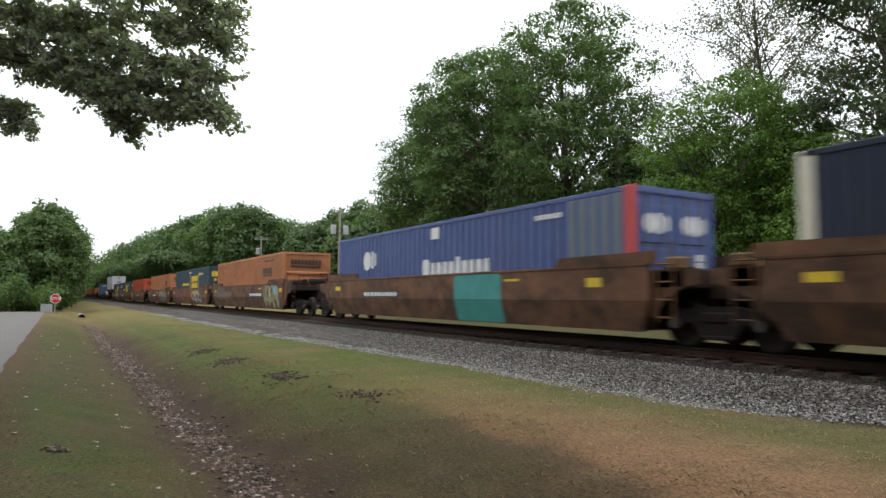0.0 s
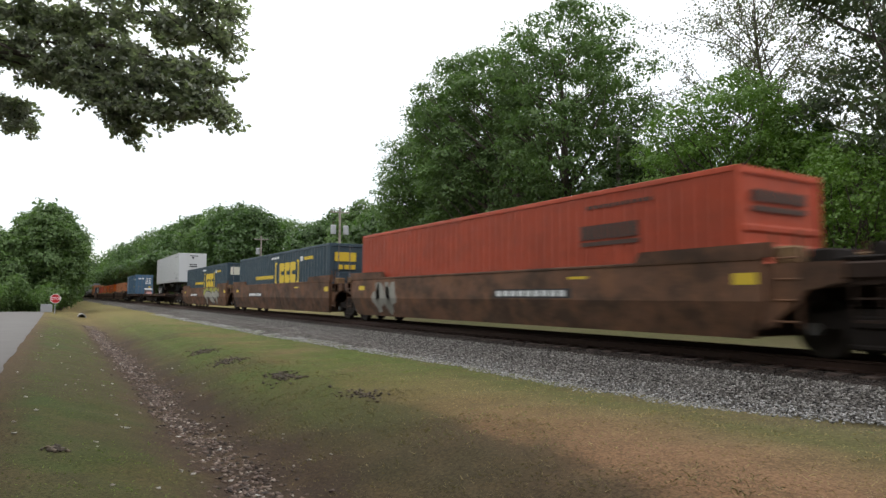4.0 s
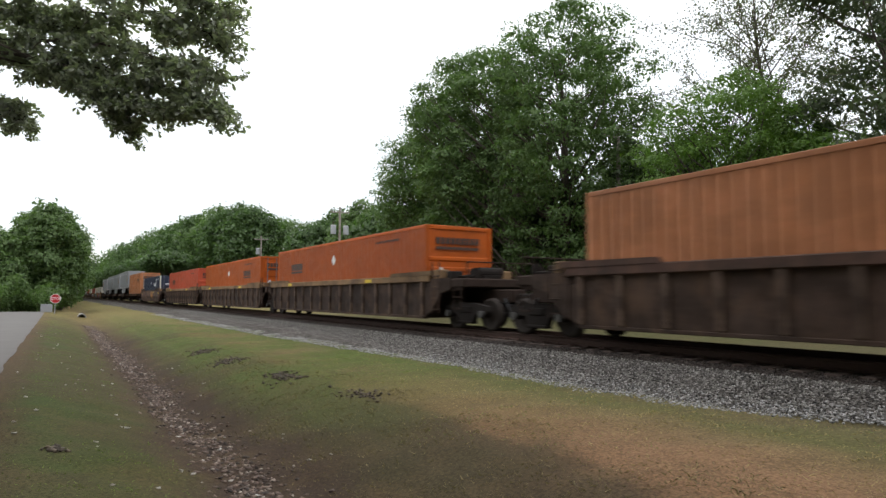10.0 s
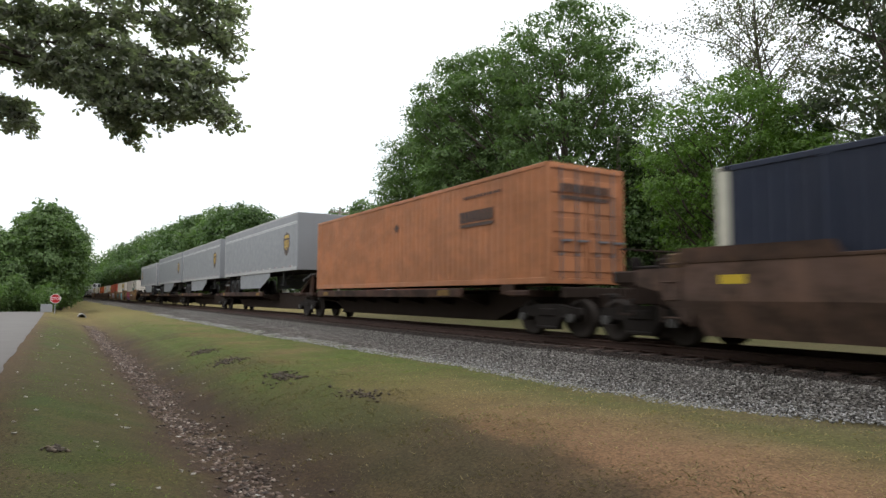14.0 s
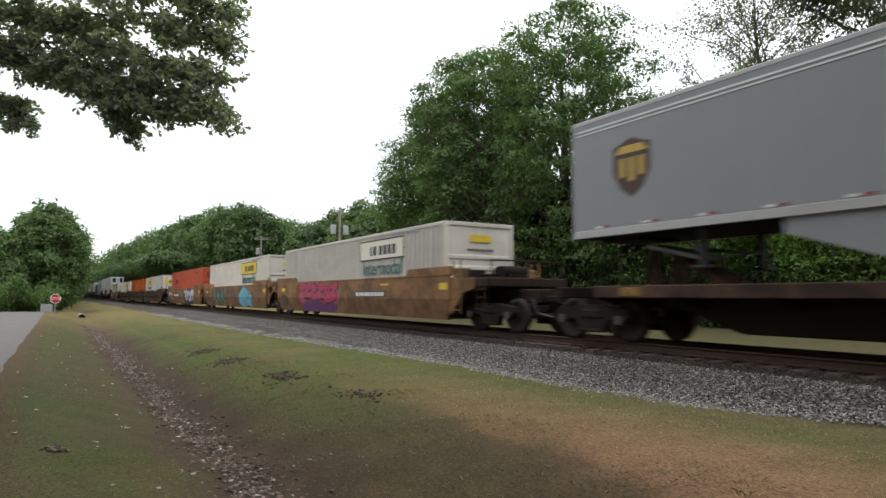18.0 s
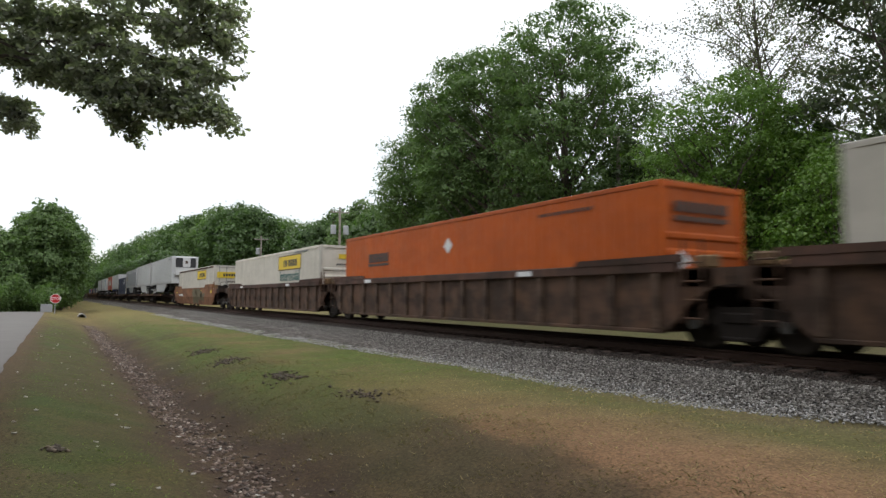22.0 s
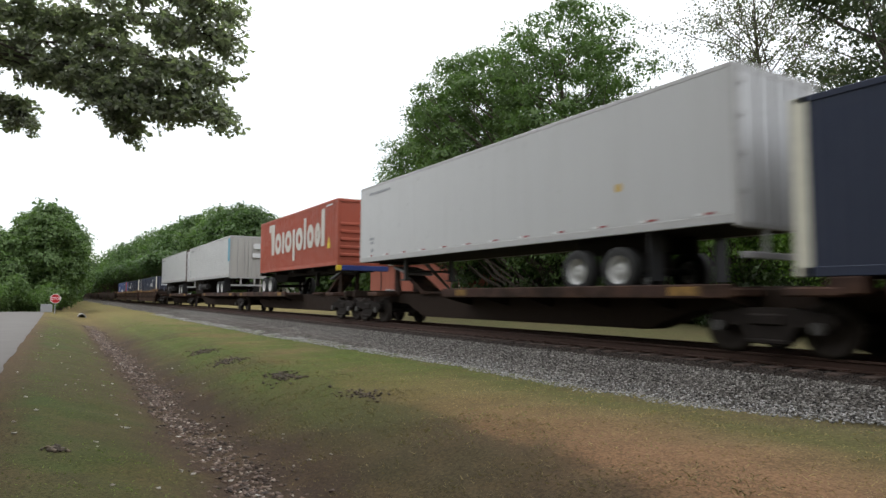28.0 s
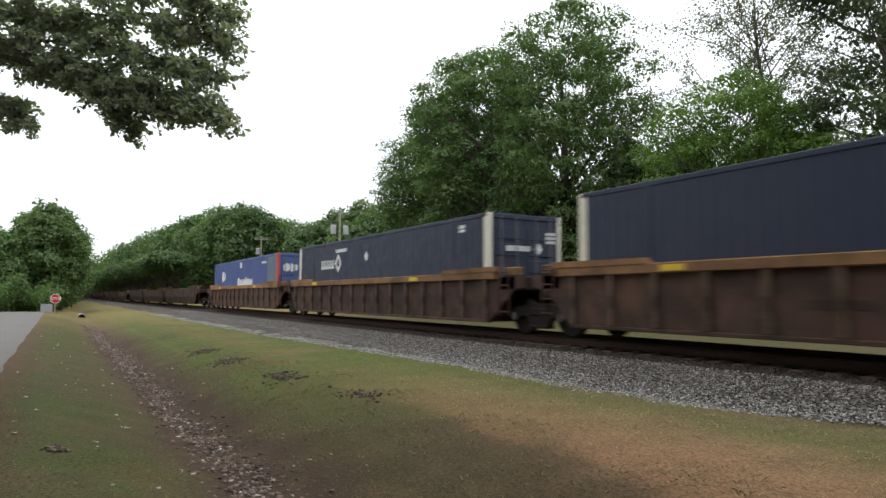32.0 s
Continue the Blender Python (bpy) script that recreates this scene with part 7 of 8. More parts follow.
def shrub(x, y, height, radius, seed, mat, label, leaves=2600, size=0.2):
    rng = np.random.RandomState(seed)
    t = thing("shrub", label, "shrub", "shrubs at the wood edge", pose(x, y, float(ground_height(x, y)) - 0.03))
    stems = Kit()
    tips = []
    for i in range(9):
        a = i * 2.4 + rng.uniform(-0.3, 0.3)
        pts = limb_path(rng, (0.15 * math.cos(a), 0.15 * math.sin(a), 0), (math.cos(a) * radius / height, math.sin(a) * radius / height, 0.9), height * rng.uniform(0.7, 1.05), 0.0, 5)
        sweep(stems, pts, 0.03, 0.008, 4)
        tips += pts[1:]
    part("stems", stems, BARK, t)["kind"] = "stuff"
    tips = np.array(tips)
    ball = rng.normal(0, 1, (leaves, 3))
    ball /= np.linalg.norm(ball, axis=1, keepdims=True)
    c = tips[rng.randint(0, len(tips), leaves)] + ball * rng.uniform(0, 1, (leaves, 1)) ** 0.5 * radius * 0.42
    c = c[c[:, 2] > 0.05]
    v, f = leaf_cards(rng, c, size)
    part("crown", big_mesh("crown", v, f, mat), mat, t)
    return t


for i in range(26):
    x = -48 + i * 1.95 + slim.uniform(-0.6, 0.6)
    y = slim.uniform(11.6, 15.5) if x > -39 else slim.uniform(17.5, 20)
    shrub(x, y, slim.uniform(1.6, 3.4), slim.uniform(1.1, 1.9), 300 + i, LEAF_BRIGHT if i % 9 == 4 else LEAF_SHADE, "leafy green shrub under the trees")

# the wood along the far side of the line
for i, (ang, y, top_angle) in enumerate([(31.0, 29, 8.6), (29.0, 27, 8.2), (26.2, 24, 8.3), (23.6, 25, 8.4), (21.4, 26, 7.6), (19.9, 22, 6.3), (17.0, 42, 6.8), (14.5, 19, 7.7), (13.2, 18.5, 8.0), (11.6, 18, 7.6), (10.2, 17.5, 7.0), (9.0, 17, 6.4), (7.9, 17, 5.7), (7.0, 16.5, 5.2), (6.2, 16, 4.7), (5.5, 15.5, 4.2), (4.9, 15.5, 3.8), (4.3, 15, 3.0), (3.8, 15, 2.4), (3.3, 14, 1.9)]):
    x = bearing(ang, y)
    dist = math.hypot(x - EYE[0], y - EYE[1])
    h = EYE[2] + math.tan(radians(top_angle)) * dist + 0.5
    rad = max(4.8, dist * 0.052)
    full_tree("broadleaf_tree", x, y, [(0, 0, h * 0.05, h, rad)], "broadleaf tree in full summer leaf", LEAF_FAR if i % 3 else LEAF_OAK, seed=40 + i, leaves=int(max(9000, 24000 - dist * 60)), size=0.34 + dist * 0.002, clump=1.25 + dist * 0.005, trunk_r=0.3)

# trees by the street end, hiding the far line
for i, (x, y, h, r) in enumerate([(-77, -12.4, 11.0, 3.9), (-75, -17.4, 8.0, 4.0), (-84, -11.2, 9.0, 3.2), (-97, -11.8, 9.0, 2.8), (-125, -11.6, 9.5, 3.2), (-160, -11.0, 10.5, 3.6), (-215, -10.0, 11.5, 4.2), (-290, -8.6, 13.0, 4.8), (-390, -6.6, 14.0, 5.4), (-470, 0.0, 15.0, 8.0), (-470, 12.0, 14.0, 8.0)]):
    full_tree("broadleaf_tree", x, y, [(0, 0, 0.2, h, r)], "dense dark broadleaf tree beyond the street end", LEAF_FAR if i > 2 else LEAF_OAK, seed=80 + i, leaves=45000 if i < 2 else (16000 if i < 4 else 7000), size=0.28 if i < 4 else 0.5, clump=1.1, trunk_r=0.25, group="trees beyond the street end")
for i in range(9):
    shrub(-67.5 - slim.uniform(0, 3), -20.8 + i * 1.0, slim.uniform(1.8, 3.2), slim.uniform(1.2, 1.9), 340 + i, LEAF_OAK, "dark green shrub at the street end", 2200, 0.24)

# trees that close over the line far off from both sides and shade it
for i in range(17):
    x = -128 - i * 17.5
    full_tree("broadleaf_tree", x + slim.uniform(-3, 3), 8.0 - 0.06 * i, [(0, -1.6, 5.4, 9.6 + 0.36 * i, 5.2 + 0.06 * i)], "broadleaf tree leaning over the far line", LEAF_FAR, seed=100 + i, leaves=6500, size=0.55, clump=1.5, trunk_r=0.3, group="trees beyond the street end")

# this row stands hidden from view, added to shade the far line
for i in range(26):
    x = -106 - i * 11.0 + slim.uniform(-2, 2)
    full_tree("broadleaf_tree", x, min(-8.2, -17.4 - 0.04 * x), [(0, 0, 0.3, 14.5, 4.6)], "dense broadleaf tree hidden beside the far line for shade", LEAF_FAR, seed=130 + i, leaves=4500, size=0.75, clump=1.6, trunk_r=0.3, group="trees beyond the street end")

# unseen trees behind the road and camera, added to shade the train's side
for i in range(20):
    x, y = -13 + (i % 10) * 5.6 + (2.8 if i > 9 else 0) + slim.uniform(-1, 1), (-22.0 if i < 10 else -27.5) + slim.uniform(-0.6, 0.6)
    tree("broadleaf_tree", x, y, slim.uniform(19, 22) + (2 if i > 9 else 0), 5.6, "tall broadleaf tree added unseen behind the road for shade", LEAF_OAK, seed=120 + i, leaves=9000, size=0.8, bare=0.03, clump=1.6, trunk_r=0.35, limbs=20, fill=0.3, group="trees behind the road")
# ---- the oak over the road, whose boughs hang into view ----
def oak_leaves(rng, hubs, n, size):
    """Blunt oak leaves in rosettes of seven: each leaf two folded halves."""
    m = max(1, n // 7)
    centre = hubs[rng.randint(0, len(hubs), m)] + rng.normal(0, 0.075, (m, 3)) * np.array([1, 1, 0.7])
    n = m * 7
    axis = rng.normal(0, 1, (n, 3)) * np.array([1, 1, 0.6])
    axis[:, 2] -= 0.3
    axis /= np.linalg.norm(axis, axis=1, keepdims=True)
    s = size * rng.uniform(0.7, 1.25, (n, 1))
    centres = np.repeat(centre, 7, axis=0) + axis * s * 0.6
    side = np.cross(axis, rng.normal(0, 1, (n, 3)) * np.array([0.6, 0.6, 1.0]))
    side /= np.linalg.norm(side, axis=1, keepdims=True) + 1e-9
    up = np.cross(side, axis)
    pts = [centres - axis * s * 0.5]
    for along, out in ((-0.15, 0.13), (0.18, 0.25), (0.4, 0.17)):
        pts.append(centres + axis * s * along + side * s * out + up * s * out * 0.3)
    pts.append(centres + axis * s * 0.5)
    for along, out in ((0.4, 0.17), (0.18, 0.25), (-0.15, 0.13)):
        pts.append(centres + axis * s * along - side * s * out + up * s * out * 0.3)
    v = np.stack(pts, 1).reshape(-1, 3)
    k = np.arange(n)[:, None] * 8
    tris = np.concatenate([k + np.array([q]) for q in ([0, 1, 2], [0, 2, 3], [0, 3, 4], [0, 4, 5], [0, 5, 6], [0, 6, 7])], 0)
    return v, tris


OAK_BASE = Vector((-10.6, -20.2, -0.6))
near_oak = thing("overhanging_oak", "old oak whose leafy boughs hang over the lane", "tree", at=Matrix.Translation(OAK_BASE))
k = Kit()
rng_o = np.random.RandomState(77)
oak_trunk = limb_path(rng_o, (0, 0, 0), (0.02, 0.05, 1), 9.5, 0.02, 9, 0.06)
sweep(k, oak_trunk, 0.48, 0.2, 12)
part("trunk", k, BARK, near_oak)


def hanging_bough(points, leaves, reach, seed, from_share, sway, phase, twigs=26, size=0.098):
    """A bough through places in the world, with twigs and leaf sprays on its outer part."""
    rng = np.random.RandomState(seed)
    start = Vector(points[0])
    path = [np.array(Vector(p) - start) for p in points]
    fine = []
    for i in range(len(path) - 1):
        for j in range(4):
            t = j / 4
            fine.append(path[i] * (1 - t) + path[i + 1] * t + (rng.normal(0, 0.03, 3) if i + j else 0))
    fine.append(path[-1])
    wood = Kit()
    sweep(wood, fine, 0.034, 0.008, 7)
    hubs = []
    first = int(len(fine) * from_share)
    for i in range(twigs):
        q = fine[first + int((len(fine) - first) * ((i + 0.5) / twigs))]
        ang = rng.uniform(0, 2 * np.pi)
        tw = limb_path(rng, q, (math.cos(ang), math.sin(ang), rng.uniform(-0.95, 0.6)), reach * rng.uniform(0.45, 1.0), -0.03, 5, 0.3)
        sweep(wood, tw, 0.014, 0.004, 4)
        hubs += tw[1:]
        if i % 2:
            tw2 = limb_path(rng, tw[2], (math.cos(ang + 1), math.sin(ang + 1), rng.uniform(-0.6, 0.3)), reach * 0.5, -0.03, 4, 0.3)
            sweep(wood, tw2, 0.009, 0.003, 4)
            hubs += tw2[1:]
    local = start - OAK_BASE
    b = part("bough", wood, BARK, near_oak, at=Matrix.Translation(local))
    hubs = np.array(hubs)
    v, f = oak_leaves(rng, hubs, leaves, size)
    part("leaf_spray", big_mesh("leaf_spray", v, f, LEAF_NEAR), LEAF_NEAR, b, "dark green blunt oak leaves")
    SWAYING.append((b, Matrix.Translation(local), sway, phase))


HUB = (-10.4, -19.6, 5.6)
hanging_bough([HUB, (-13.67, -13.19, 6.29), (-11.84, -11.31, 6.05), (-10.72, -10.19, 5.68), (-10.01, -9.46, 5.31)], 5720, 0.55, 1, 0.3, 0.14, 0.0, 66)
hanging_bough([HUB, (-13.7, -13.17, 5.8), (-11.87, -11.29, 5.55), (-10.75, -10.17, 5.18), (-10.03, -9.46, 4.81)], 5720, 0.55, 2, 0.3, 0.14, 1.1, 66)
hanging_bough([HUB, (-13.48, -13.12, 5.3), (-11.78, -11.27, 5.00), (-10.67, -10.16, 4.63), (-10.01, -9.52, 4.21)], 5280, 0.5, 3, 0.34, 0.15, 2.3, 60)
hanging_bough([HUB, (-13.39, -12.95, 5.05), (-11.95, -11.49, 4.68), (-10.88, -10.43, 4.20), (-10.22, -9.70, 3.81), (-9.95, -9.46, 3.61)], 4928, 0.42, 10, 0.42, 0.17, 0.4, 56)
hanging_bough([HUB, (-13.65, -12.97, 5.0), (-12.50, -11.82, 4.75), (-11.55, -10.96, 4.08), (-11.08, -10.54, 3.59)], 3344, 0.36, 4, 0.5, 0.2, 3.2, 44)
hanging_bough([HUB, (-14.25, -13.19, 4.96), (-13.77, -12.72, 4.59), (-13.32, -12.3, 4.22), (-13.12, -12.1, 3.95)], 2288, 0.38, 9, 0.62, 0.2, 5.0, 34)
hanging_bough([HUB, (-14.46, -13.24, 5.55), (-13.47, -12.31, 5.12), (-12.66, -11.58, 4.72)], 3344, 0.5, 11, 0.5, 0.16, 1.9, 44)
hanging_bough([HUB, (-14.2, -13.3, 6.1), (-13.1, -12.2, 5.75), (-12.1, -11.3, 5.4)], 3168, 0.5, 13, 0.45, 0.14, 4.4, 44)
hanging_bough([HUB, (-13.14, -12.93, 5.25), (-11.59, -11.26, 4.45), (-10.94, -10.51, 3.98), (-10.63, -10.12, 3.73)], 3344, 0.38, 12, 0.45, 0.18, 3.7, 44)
# boughs outside the view, added over the lane for shade
hanging_bough([(-10.3, -19.9, 7.2), (-7.5, -19.5, 9.0), (-4.0, -18.5, 9.8), (0.5, -17.5, 9.6)], 2600, 1.8, 7, 0.3, 0.1, 1.7, 40, 0.22)
hanging_bough([(-10.5, -20.0, 7.6), (-12.5, -21.5, 9.5), (-15.0, -23.0, 10.8)], 2000, 1.8, 8, 0.2, 0.1, 2.7, 30, 0.24)
# ---- buildings, poles and signs ----
BRICK = plain("red_brick", (0.27, 0.085, 0.055), 0.85, vary=0.25, scale=3.0, bump=0.3)
TRIM_WHITE = plain("trim_white", (0.62, 0.62, 0.6), 0.6, vary=0.1)
ROOF_GREY = plain("shingle_grey", (0.16, 0.16, 0.165), 0.85, vary=0.3, scale=3.0)
SIDING = plain("siding_white", (0.6, 0.6, 0.59), 0.65, vary=0.1)
GLASS = plain("window_glass_dark", (0.03, 0.035, 0.04), 0.12, vary=0.1, bump=0.02)
METAL_GREY = plain("metal_grey", (0.34, 0.35, 0.36), 0.45, 0.5, vary=0.12)

shop = thing("brick_building", "low red brick building with white roof trim", "building", at=pose(-51.0, 15.7, float(ground_height(-51, 16))))
part("wall", Kit().box(-8.6, 8.6, 0.0, 0.3, -0.1, 4.25), BRICK, shop)
part("wall", Kit().box(-8.6, 8.6, 9.7, 10.0, -0.1, 4.25), BRICK, shop)
for s in (-1, 1):
    part("wall", Kit().box(*sorted((s * 8.6, s * 8.3)), 0.302, 9.698, -0.1, 4.25), BRICK, shop)
part("roof", Kit().prism([(-0.3, 4.3), (10.3, 4.3), (10.3, 4.45), (5.0, 5.0), (-0.3, 4.45)], -8.9, 8.9, "x"), ROOF_GREY, shop)
part("fascia", Kit().box(-8.92, 8.92, -0.36, -0.3, 4.16, 4.42, 0.01), TRIM_WHITE, shop)
part("downpipe", Kit().tube((8.45, -0.09, 0.1), (8.45, -0.09, 4.2), 0.06, n=8), TRIM_WHITE, shop, "white downpipe")
part("vent_pipe", Kit().tube((-5.9, -0.12, 1.0), (-5.9, -0.12, 4.2), 0.04, n=8), BLACK_PLASTIC, shop)
for x in (-3.2,):
    ac = part("cooling_box", Kit().box(x - 0.45, x + 0.45, -0.75, -0.05, 1.25, 1.9, 0.03), METAL_GREY, shop, "grey wall cooling box")
    part("grille", Kit().box(x - 0.36, x + 0.36, -0.765, -0.752, 1.32, 1.82), BLACK_PLASTIC, ac)
# courses of brick in relief on the front
for row in range(0, 40):
    z = 0.1 + row * 0.104
    part("brick_course", shared(("course",), lambda: Kit().box(-8.58, 8.58, -0.008, 0.0, 0.0, 0.085).mesh("brick_course", BRICK)), BRICK, shop, at=pose(0, 0, z))

house = thing("house", "white gabled house with a grey shingle roof", "house", at=pose(-124.0, 27.0, float(ground_height(-124, 27)), 0, 0, 8))
part("wall", Kit().prism([(-3.1, 0), (3.1, 0), (3.1, 4.4), (0, 7.3), (-3.1, 4.4)], -5.0, 5.0, "y"), SIDING, house)
for s in (-1, 1):
    part("roof_slope", Kit().prism([(s * 3.5, 4.1), (s * 3.5, 4.28), (0, 7.62), (0, 7.4)], -5.4, 5.4, "y"), ROOF_GREY, house)
part("wing_wall", Kit().box(3.1, 13.0, -3.8, 4.0, 0, 3.6), SIDING, house)
part("wing_roof", Kit().prism([(-4.3, 3.5), (-4.3, 3.7), (0.0, 6.6), (4.4, 3.7), (4.4, 3.5)], 3.0, 13.4, "x"), ROOF_GREY, house)
for x, y, z in ((0.0, -5.0, 5.0), (-1.5, -5.0, 1.4), (1.5, -5.0, 1.4), (6.0, -3.8, 1.3), (10.0, -3.8, 1.3)):
    w = part("window", Kit().box(x - 0.55, x + 0.55, y - 0.05, y - 0.002, z, z + 1.3, 0.01), TRIM_WHITE, house)
    part("pane", Kit().box(x - 0.45, x + 0.45, y - 0.062, y - 0.051, z + 0.1, z + 1.2), GLASS, w)


def power_pole(x, y, h, cans, label):
    p = thing("power_pole", label, "pole", "power poles beyond the track", pose(x, y, float(ground_height(x, y)) - 0.02))
    part("pole", Kit().tube((0, 0, -0.1), (0, 0, h), 0.16, 0.11, n=10), POLE_WOOD, p)
    arm_z = h - 0.6
    part("crossarm", Kit().box(-0.06, 0.06, -1.1, 1.1, arm_z - 0.06, arm_z + 0.06, 0.01), POLE_WOOD, p)
    for yy in (-1.0, -0.35, 0.35, 1.0):
        part("insulator", Kit().lathe([(arm_z + 0.06, 0.03), (arm_z + 0.12, 0.055), (arm_z + 0.2, 0.03), (arm_z + 0.22, 0.0)], 8, "z"), METAL_GREY, p, at=pose(0, yy, 0))
    for yy in cans:
        can = part("transformer", Kit().lathe([(h - 3.0, 0.0), (h - 3.0, 0.3), (h - 2.1, 0.3), (h - 2.02, 0.22), (h - 2.0, 0.0)], 14, "z"), METAL_GREY, p, "pale grey can transformer", pose(0, yy, 0))
        part("bushing", Kit().tube((0, 0, h - 2.0), (0, 0, h - 1.7), 0.04, n=6), MARK_DARK, can)
    return p


power_pole(-65.4, 14.6, 11.0, (-0.72, 0.72), "weathered wooden power pole with two can transformers")
power_pole(-104.0, 16.5, 11.0, (-0.5,), "weathered wooden power pole with one can transformer")
power_pole(-26.0, 15.8, 11.0, (), "weathered wooden power pole among the trees")
wires = tagged(new("power_line"), "thin sagging power wires between the poles", "wire")
WIRE = plain("wire_dark", (0.03, 0.03, 0.03), 0.6)
for (xa, ya), (xb, yb) in (((-65.4, 14.6), (-104.0, 16.5)), ((-26.0, 15.8), (-65.4, 14.6))):
    for off in (-1.0, 1.0):
        pts = []
        for i in range(13):
            t = i / 12
            pts.append((xa + (xb - xa) * t, ya + (yb - ya) * t + off, 10.25 - 2.6 * t * (1 - t)))
        k = Kit()
        sweep(k, pts, 0.012, 0.012, 4)
        part("wire", k, WIRE, wires)

# stop sign facing the lane
SIGN_RED = plain("sign_red", (0.42, 0.02, 0.025), 0.45, vary=0.08)
sg = float(ground_height(-61.0, -11.55))
sign = thing("stop_sign", "red octagonal stop sign with a white border", "sign", at=pose(-61.0, -11.55, sg))
part("post", Kit().box(-0.03, 0.03, -0.025, 0.025, -0.2, 1.6), METAL_GREY, sign)
oct_out = [(0.4 * math.cos(radians(22.5 + 45 * i)), 1.24 + 0.4 * math.sin(radians(22.5 + 45 * i))) for i in range(8)]
oct_in = [(0.365 * math.cos(radians(22.5 + 45 * i)), 1.24 + 0.365 * math.sin(radians(22.5 + 45 * i))) for i in range(8)]
part("border", Kit().prism(oct_out, 0.031, 0.036, "x"), MARK_WHITE, sign)
face = part("face", Kit().prism(oct_in, 0.037, 0.041, "x"), SIGN_RED, sign)
stop_word = words(face, "word", "STOP", 0, 0, 0.3, 0, MARK_WHITE)
stop_word.matrix_basis = pose(0.044, -0.31, 1.14, 90, 0, 90)
# small utility box and culvert
box = thing("utility_box", "small grey utility box by the street", "utility box", at=pose(-66.8, -12.2, float(ground_height(-66.8, -12.2))))
part("body", Kit().box(-0.35, 0.35, -0.45, 0.45, -0.05, 0.62, 0.03), METAL_GREY, box)
part("lid", Kit().box(-0.38, 0.38, -0.48, 0.48, 0.62, 0.68, 0.02), METAL_GREY, box)
CONCRETE = plain("concrete", (0.28, 0.27, 0.25), 0.9, vary=0.25, scale=4.0, bump=0.3)
culvert = thing("culvert_pipe", "dark concrete culvert pipe mouth at the ditch end", "culvert", at=pose(-61.8, -9.6, -0.95))
part("pipe", Kit().lathe([(-1.5, 0.26), (0.25, 0.26), (0.25, 0.33), (-1.5, 0.33)], 20, "y"), CONCRETE, culvert, at=pose(0, 0, 0, 0, 0, -90))
# black disc stands for the shade inside the pipe
part("mouth", Kit().lathe([(-0.4, 0.0), (-0.4, 0.27)], 20, "y"), MARK_BLACK, culvert, "black disc standing for the shaded inside of the pipe", at=pose(0, 0, 0, 0, 0, -90))
# ---- loose cover: grass, ballast stones, litter ----
def blades(name, n, seed, x_range, y_range, keep, h_range, mat, label, lean=1.7, width=0.012):
    rng = np.random.RandomState(seed)
    # denser towards the eye
    x = x_range[1] - (x_range[1] - x_range[0]) * rng.uniform(0, 1, n) ** 1.5
    y = rng.uniform(*y_range, n)
    ok = keep(x, y, rng.uniform(0, 1, n))
    x, y = x[ok], y[ok]
    n = len(x)
    z = ground_height(x, y) - 0.006
    h = rng.uniform(*h_range, n)
    a = rng.uniform(0, 2 * np.pi, n)
    w = width * rng.uniform(0.6, 1.4, n) * (1 + np.abs(x) * 0.035)
    p0 = np.stack([x - np.cos(a) * w, y - np.sin(a) * w, z], 1)
    p1 = np.stack([x + np.cos(a) * w, y + np.sin(a) * w, z], 1)
    b = rng.uniform(0, 2 * np.pi, n)
    tip = np.stack([x + np.cos(b) * h * lean * rng.uniform(0.2, 1.4, n), y + np.sin(b) * h * lean * rng.uniform(0.2, 1.4, n), z + h], 1)
    v = np.stack([p0, p1, tip], 1).reshape(-1, 3)
    f = np.arange(3 * n).reshape(-1, 3)
    ob = new(name, big_mesh(name, v, f, mat))
    return tagged(ob, label, "grass", kind="stuff")


def patchy(x, y, scale, seed):
    return 0.5 + 0.9 * soft_noise(x, y, scale, seed)


def fade(x, far):
    """Thins the cover out towards its far end."""
    return np.clip((x - far) / 16.0, 0, 1)


def in_ditch(y):
    return np.clip((np.abs(y + 9.6) - 0.35) / 0.4, 0, 1)


def soft_step(v, a, b):
    return np.clip((v - a) / (b - a), 0, 1)


blades("green_grass", 110000, 1, (-44, 4.0), (-12.2, -3.7),
       lambda x, y, r: r < fade(x, -44) * in_ditch(y) * np.clip(patchy(x, y, 1.6, 51) * 1.7 - 0.2, 0, 1) * np.clip(soft_step(y, -9.95, -10.3) * soft_step(y, -12.2, -11.7) + soft_step(y, -8.9, -8.2) * soft_step(x + 1.5 * np.sin(y * 2.1), -4.5, -10.0) + 0.5 * soft_step(y, -5.3, -4.5), 0, 1),
       (0.008, 0.018), BLADE_GREEN, "short green grass on the bank", 3.6, 0.008)
blades("dry_grass", 110000, 2, (-40, 4.0), (-8.4, -3.6),
       lambda x, y, r: r < fade(x, -40) * soft_step(y + 0.25 * np.sin(x * 1.7) + 0.2 * np.sin(x * 4.1), -7.3, -6.5) * np.clip(patchy(x, y, 1.9, 53) + 0.3, 0.1, 1) * (1 - 0.9 * soft_step(x, -5.0, -11.0)),
       (0.008, 0.022), BLADE, "straw-dry grass on the bank top", 3.6, 0.008)
blades("dead_weeds", 80000, 3, (-22, 4.0), (-9.4, -6.3),
       lambda x, y, r: r < fade(x, -24) * soft_step(y, -9.5, -8.9) * soft_step(y + 0.3 * np.sin(x * 2.3), -6.4, -7.2) * np.clip(patchy(x, y, 2.3, 55) + 0.05, 0.03, 1),
       (0.01, 0.03), BLADE_BROWN, "dead brown weeds on the ditch slope", 2.4, 0.007)


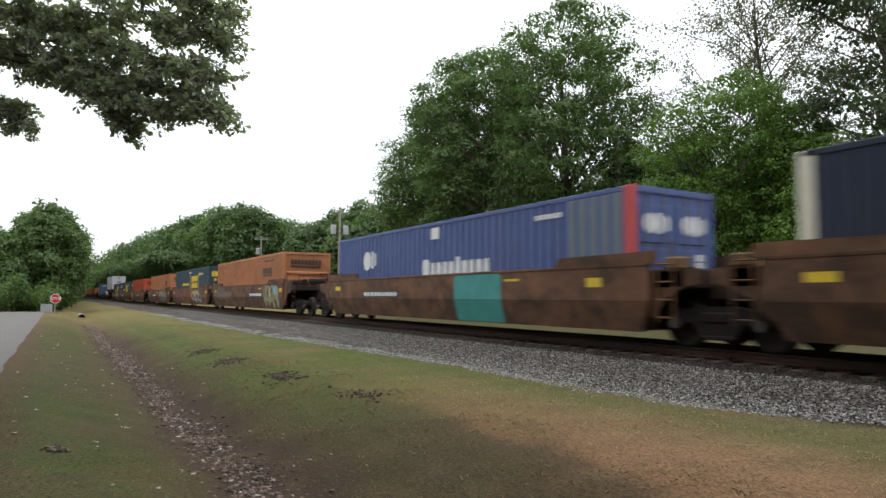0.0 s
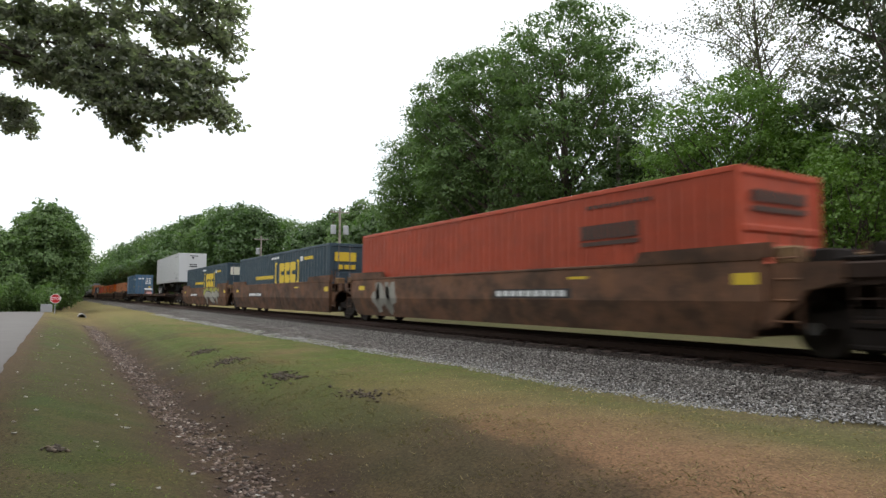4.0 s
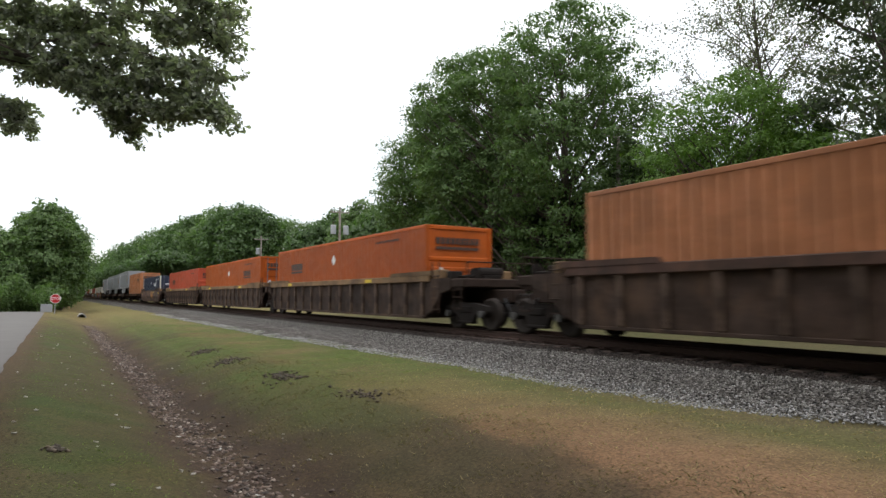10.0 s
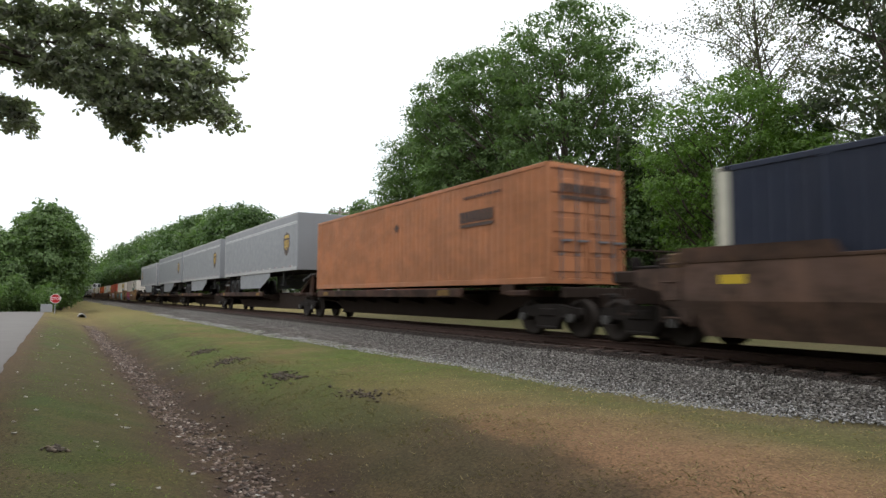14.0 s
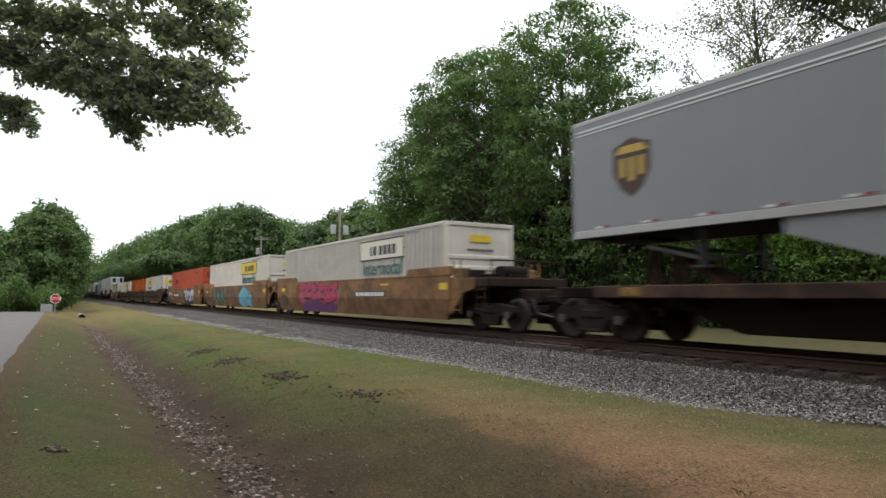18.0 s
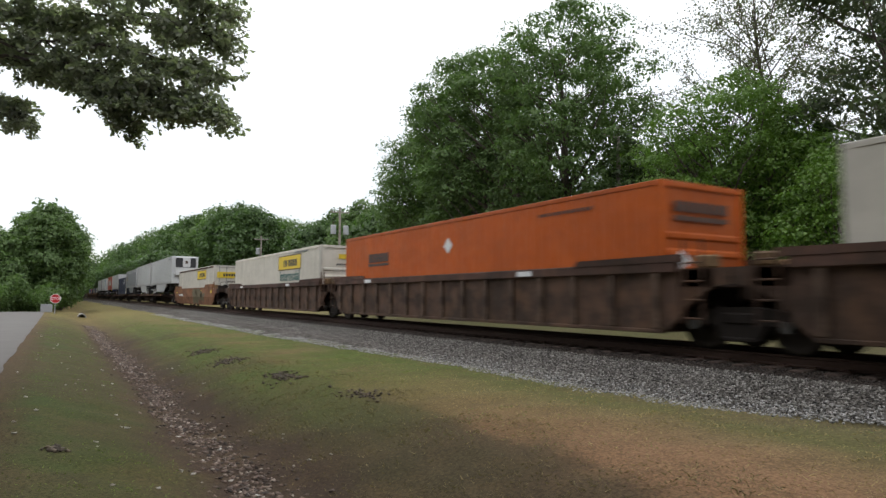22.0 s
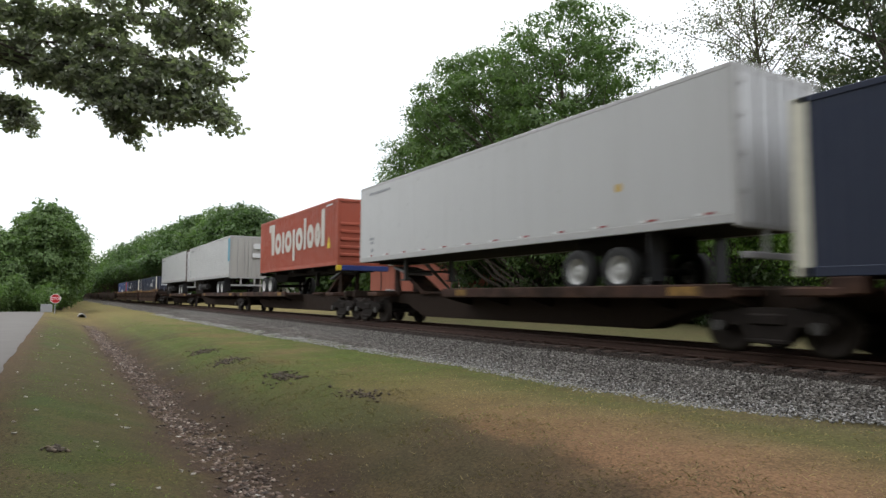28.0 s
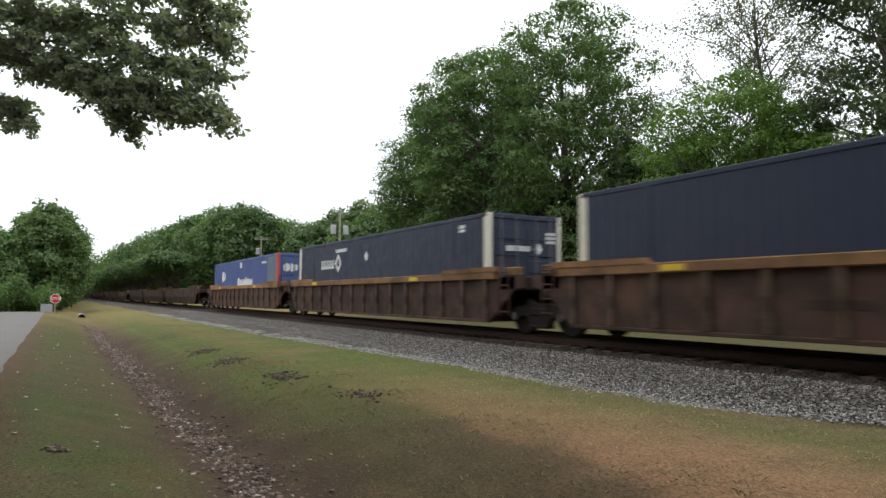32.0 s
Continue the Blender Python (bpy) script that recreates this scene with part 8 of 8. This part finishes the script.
def scatter_stones(name, n, seed, x_range, y_range, height, size, mat, label, category, keep=None, flat=0.7):
    """Eight-faced chips, each turned and stretched by chance."""
    rng = np.random.RandomState(seed)
    x = x_range[1] - (x_range[1] - x_range[0]) * rng.uniform(0, 1, n) ** 1.35
    y = rng.uniform(*y_range, n)
    if keep is not None:
        ok = keep(x, y, rng.uniform(0, 1, n))
        x, y = x[ok], y[ok]
    n = len(x)
    z = height(x, y)
    base = np.array([[1, 0, 0], [-1, 0, 0], [0, 1, 0], [0, -1, 0], [0, 0, 1], [0, 0, -1]], dtype=float)
    faces = np.array([[0, 2, 4], [2, 1, 4], [1, 3, 4], [3, 0, 4], [2, 0, 5], [1, 2, 5], [3, 1, 5], [0, 3, 5]])
    s = size * rng.uniform(0.5, 1.25, (n, 1, 1)) * rng.uniform(0.6, 1.3, (n, 1, 3))
    v = base[None] * s + rng.normal(0, size * 0.16, (n, 6, 3))
    a = rng.uniform(0, 2 * np.pi, n)
    t = rng.uniform(-0.7, 0.7, n)
    ca, sa, ct, st = np.cos(a)[:, None], np.sin(a)[:, None], np.cos(t)[:, None], np.sin(t)[:, None]
    vx, vy, vz = v[..., 0], v[..., 1] * ct - v[..., 2] * st, (v[..., 1] * st + v[..., 2] * ct) * flat
    out = np.stack([vx * ca - vy * sa + x[:, None], vx * sa + vy * ca + y[:, None], vz + z[:, None] + size * 0.15], -1)
    f = (faces[None] + 6 * np.arange(n)[:, None, None]).reshape(-1, 3)
    ob = new(name, big_mesh(name, out.reshape(-1, 3), f, mat))
    return tagged(ob, label, category, kind="stuff")


def island_material(name, stops, rough=0.9):
    m, nt, bsdf = node_material(name)
    geo = nt.nodes.new("ShaderNodeNewGeometry")
    col = ramp(nt, geo.outputs["Random Per Island"], stops)
    col = mix_rgb(nt, 1.0, col, ramp(nt, noise_tex(nt, 60.0, 4.0), [(0.3, (0.75, 0.75, 0.75)), (0.7, (1.2, 1.2, 1.2))]), "MULTIPLY")
    nt.links.new(col, bsdf.inputs["Base Color"])
    bsdf.inputs["Roughness"].default_value = rough
    return m


STONE = island_material("ballast_stone", [(0.0, (0.022, 0.019, 0.017)), (0.4, (0.075, 0.067, 0.059)), (0.75, (0.155, 0.143, 0.13)), (1.0, (0.31, 0.295, 0.275))])
STONE_PALE = island_material("ballast_foot_stone", [(0.0, (0.11, 0.108, 0.104)), (0.5, (0.22, 0.217, 0.21)), (1.0, (0.4, 0.395, 0.385))])
LITTER = island_material("ditch_litter_bits", [(0.0, (0.035, 0.026, 0.022)), (0.4, (0.1, 0.07, 0.055)), (0.75, (0.165, 0.115, 0.09)), (0.92, (0.25, 0.195, 0.155)), (0.985, (0.36, 0.31, 0.26)), (1.0, (0.5, 0.47, 0.43))])
LITTER_PALE = island_material("pale_bits", [(0.0, (0.25, 0.22, 0.18)), (1.0, (0.5, 0.48, 0.44))])


def ballast_height(x, y):
    return np.interp(y, by, bz) + 0.01


scatter_stones("ballast_stones", 150000, 11, (-62, 3.5), (-4.9, -1.68), ballast_height, 0.022, STONE, "crushed grey granite ballast", "ballast", lambda x, y, r: y > foot_line(x) + 0.1)
# dark stones hold the same grime and painted shade round the tie ends
STONE_DARK = island_material("ballast_stone_blackened", [(0.0, (0.018, 0.013, 0.011)), (0.7, (0.042, 0.03, 0.024)), (1.0, (0.075, 0.058, 0.048))])
scatter_stones("blackened_ballast_stones", 26000, 16, (-60, 3.5), (-1.72, -0.85), ballast_height, 0.024, STONE_DARK, "ballast darkened for grime and shade round the tie ends", "ballast")
scatter_stones("ballast_foot_stones", 60000, 12, (-55, 3.0), (-5.2, -2.7), lambda x, y: np.maximum(ballast_height(x, y), ground_height(x, y)), 0.021, STONE_PALE, "pale crushed stone at the ballast foot", "ballast",
               lambda x, y, r: (y > foot_line(x) - 0.12 * r) & (y < foot_line(x) + 0.35 + 0.7 * r + 0.25 * soft_noise(x, x * 0, 1.3, 62)))
scatter_stones("ditch_litter", 27000, 13, (-48, 6.0), (-10.3, -8.9), ground_height, 0.035, LITTER, "brown fallen leaves and gravel in the ditch", "litter",
               lambda x, y, r: r < np.exp(-((y + 9.62 + 0.16 * soft_noise(x, x * 0, 0.9, 61)) / 0.27) ** 2), flat=0.45)
scatter_stones("pale_litter", 150, 14, (-30, 6.0), (-12.1, -8.6), ground_height, 0.035, LITTER_PALE, "pale scraps and dry leaves on the grass", "litter", flat=0.4)


def debris_heap(x, y, n, spread, seed, label):
    """A small heap of dark dead leaves and clippings."""
    r = np.random.RandomState(seed)
    dx, dy = r.normal(0, spread, n), r.normal(0, spread * 0.5, n)
    base = np.array([[1, 0, 0], [-1, 0, 0], [0, 1, 0], [0, -1, 0], [0, 0, 1], [0, 0, -1]], dtype=float)
    faces = np.array([[0, 2, 4], [2, 1, 4], [1, 3, 4], [3, 0, 4], [2, 0, 5], [1, 2, 5], [3, 1, 5], [0, 3, 5]])
    v = base[None] * (0.035 * r.uniform(0.5, 1.5, (n, 1, 3)) * np.array([1, 1, 0.45])) + r.normal(0, 0.008, (n, 6, 3))
    v = v + np.stack([dx, dy, ground_height(x + dx, y + dy) - float(ground_height(x, y)) + 0.012], 1)[:, None]
    f = (faces[None] + 6 * np.arange(n)[:, None, None]).reshape(-1, 3)
    ob = new("debris_heap", big_mesh("debris_heap", v.reshape(-1, 3), f, LITTER_DARK))
    ob.matrix_basis = pose(x, y, float(ground_height(x, y)))
    return tagged(ob, label, "debris", "heaps of dead leaves on the bank", kind="stuff")


LITTER_DARK = island_material("dead_leaf_bits", [(0.0, (0.035, 0.027, 0.02)), (0.7, (0.08, 0.06, 0.042)), (1.0, (0.15, 0.115, 0.08))])
for i, (x, y, n, spread) in enumerate([(-19.3, -7.8, 110, 0.34), (-15.9, -7.85, 120, 0.32), (-12.1, -7.65, 130, 0.3), (-9.3, -7.3, 60, 0.3), (-7.5, -11.4, 24, 0.08)]):
    debris_heap(x, y, n, spread, 70 + i, "dark heap of dead leaves and clippings on the grass")
motions()
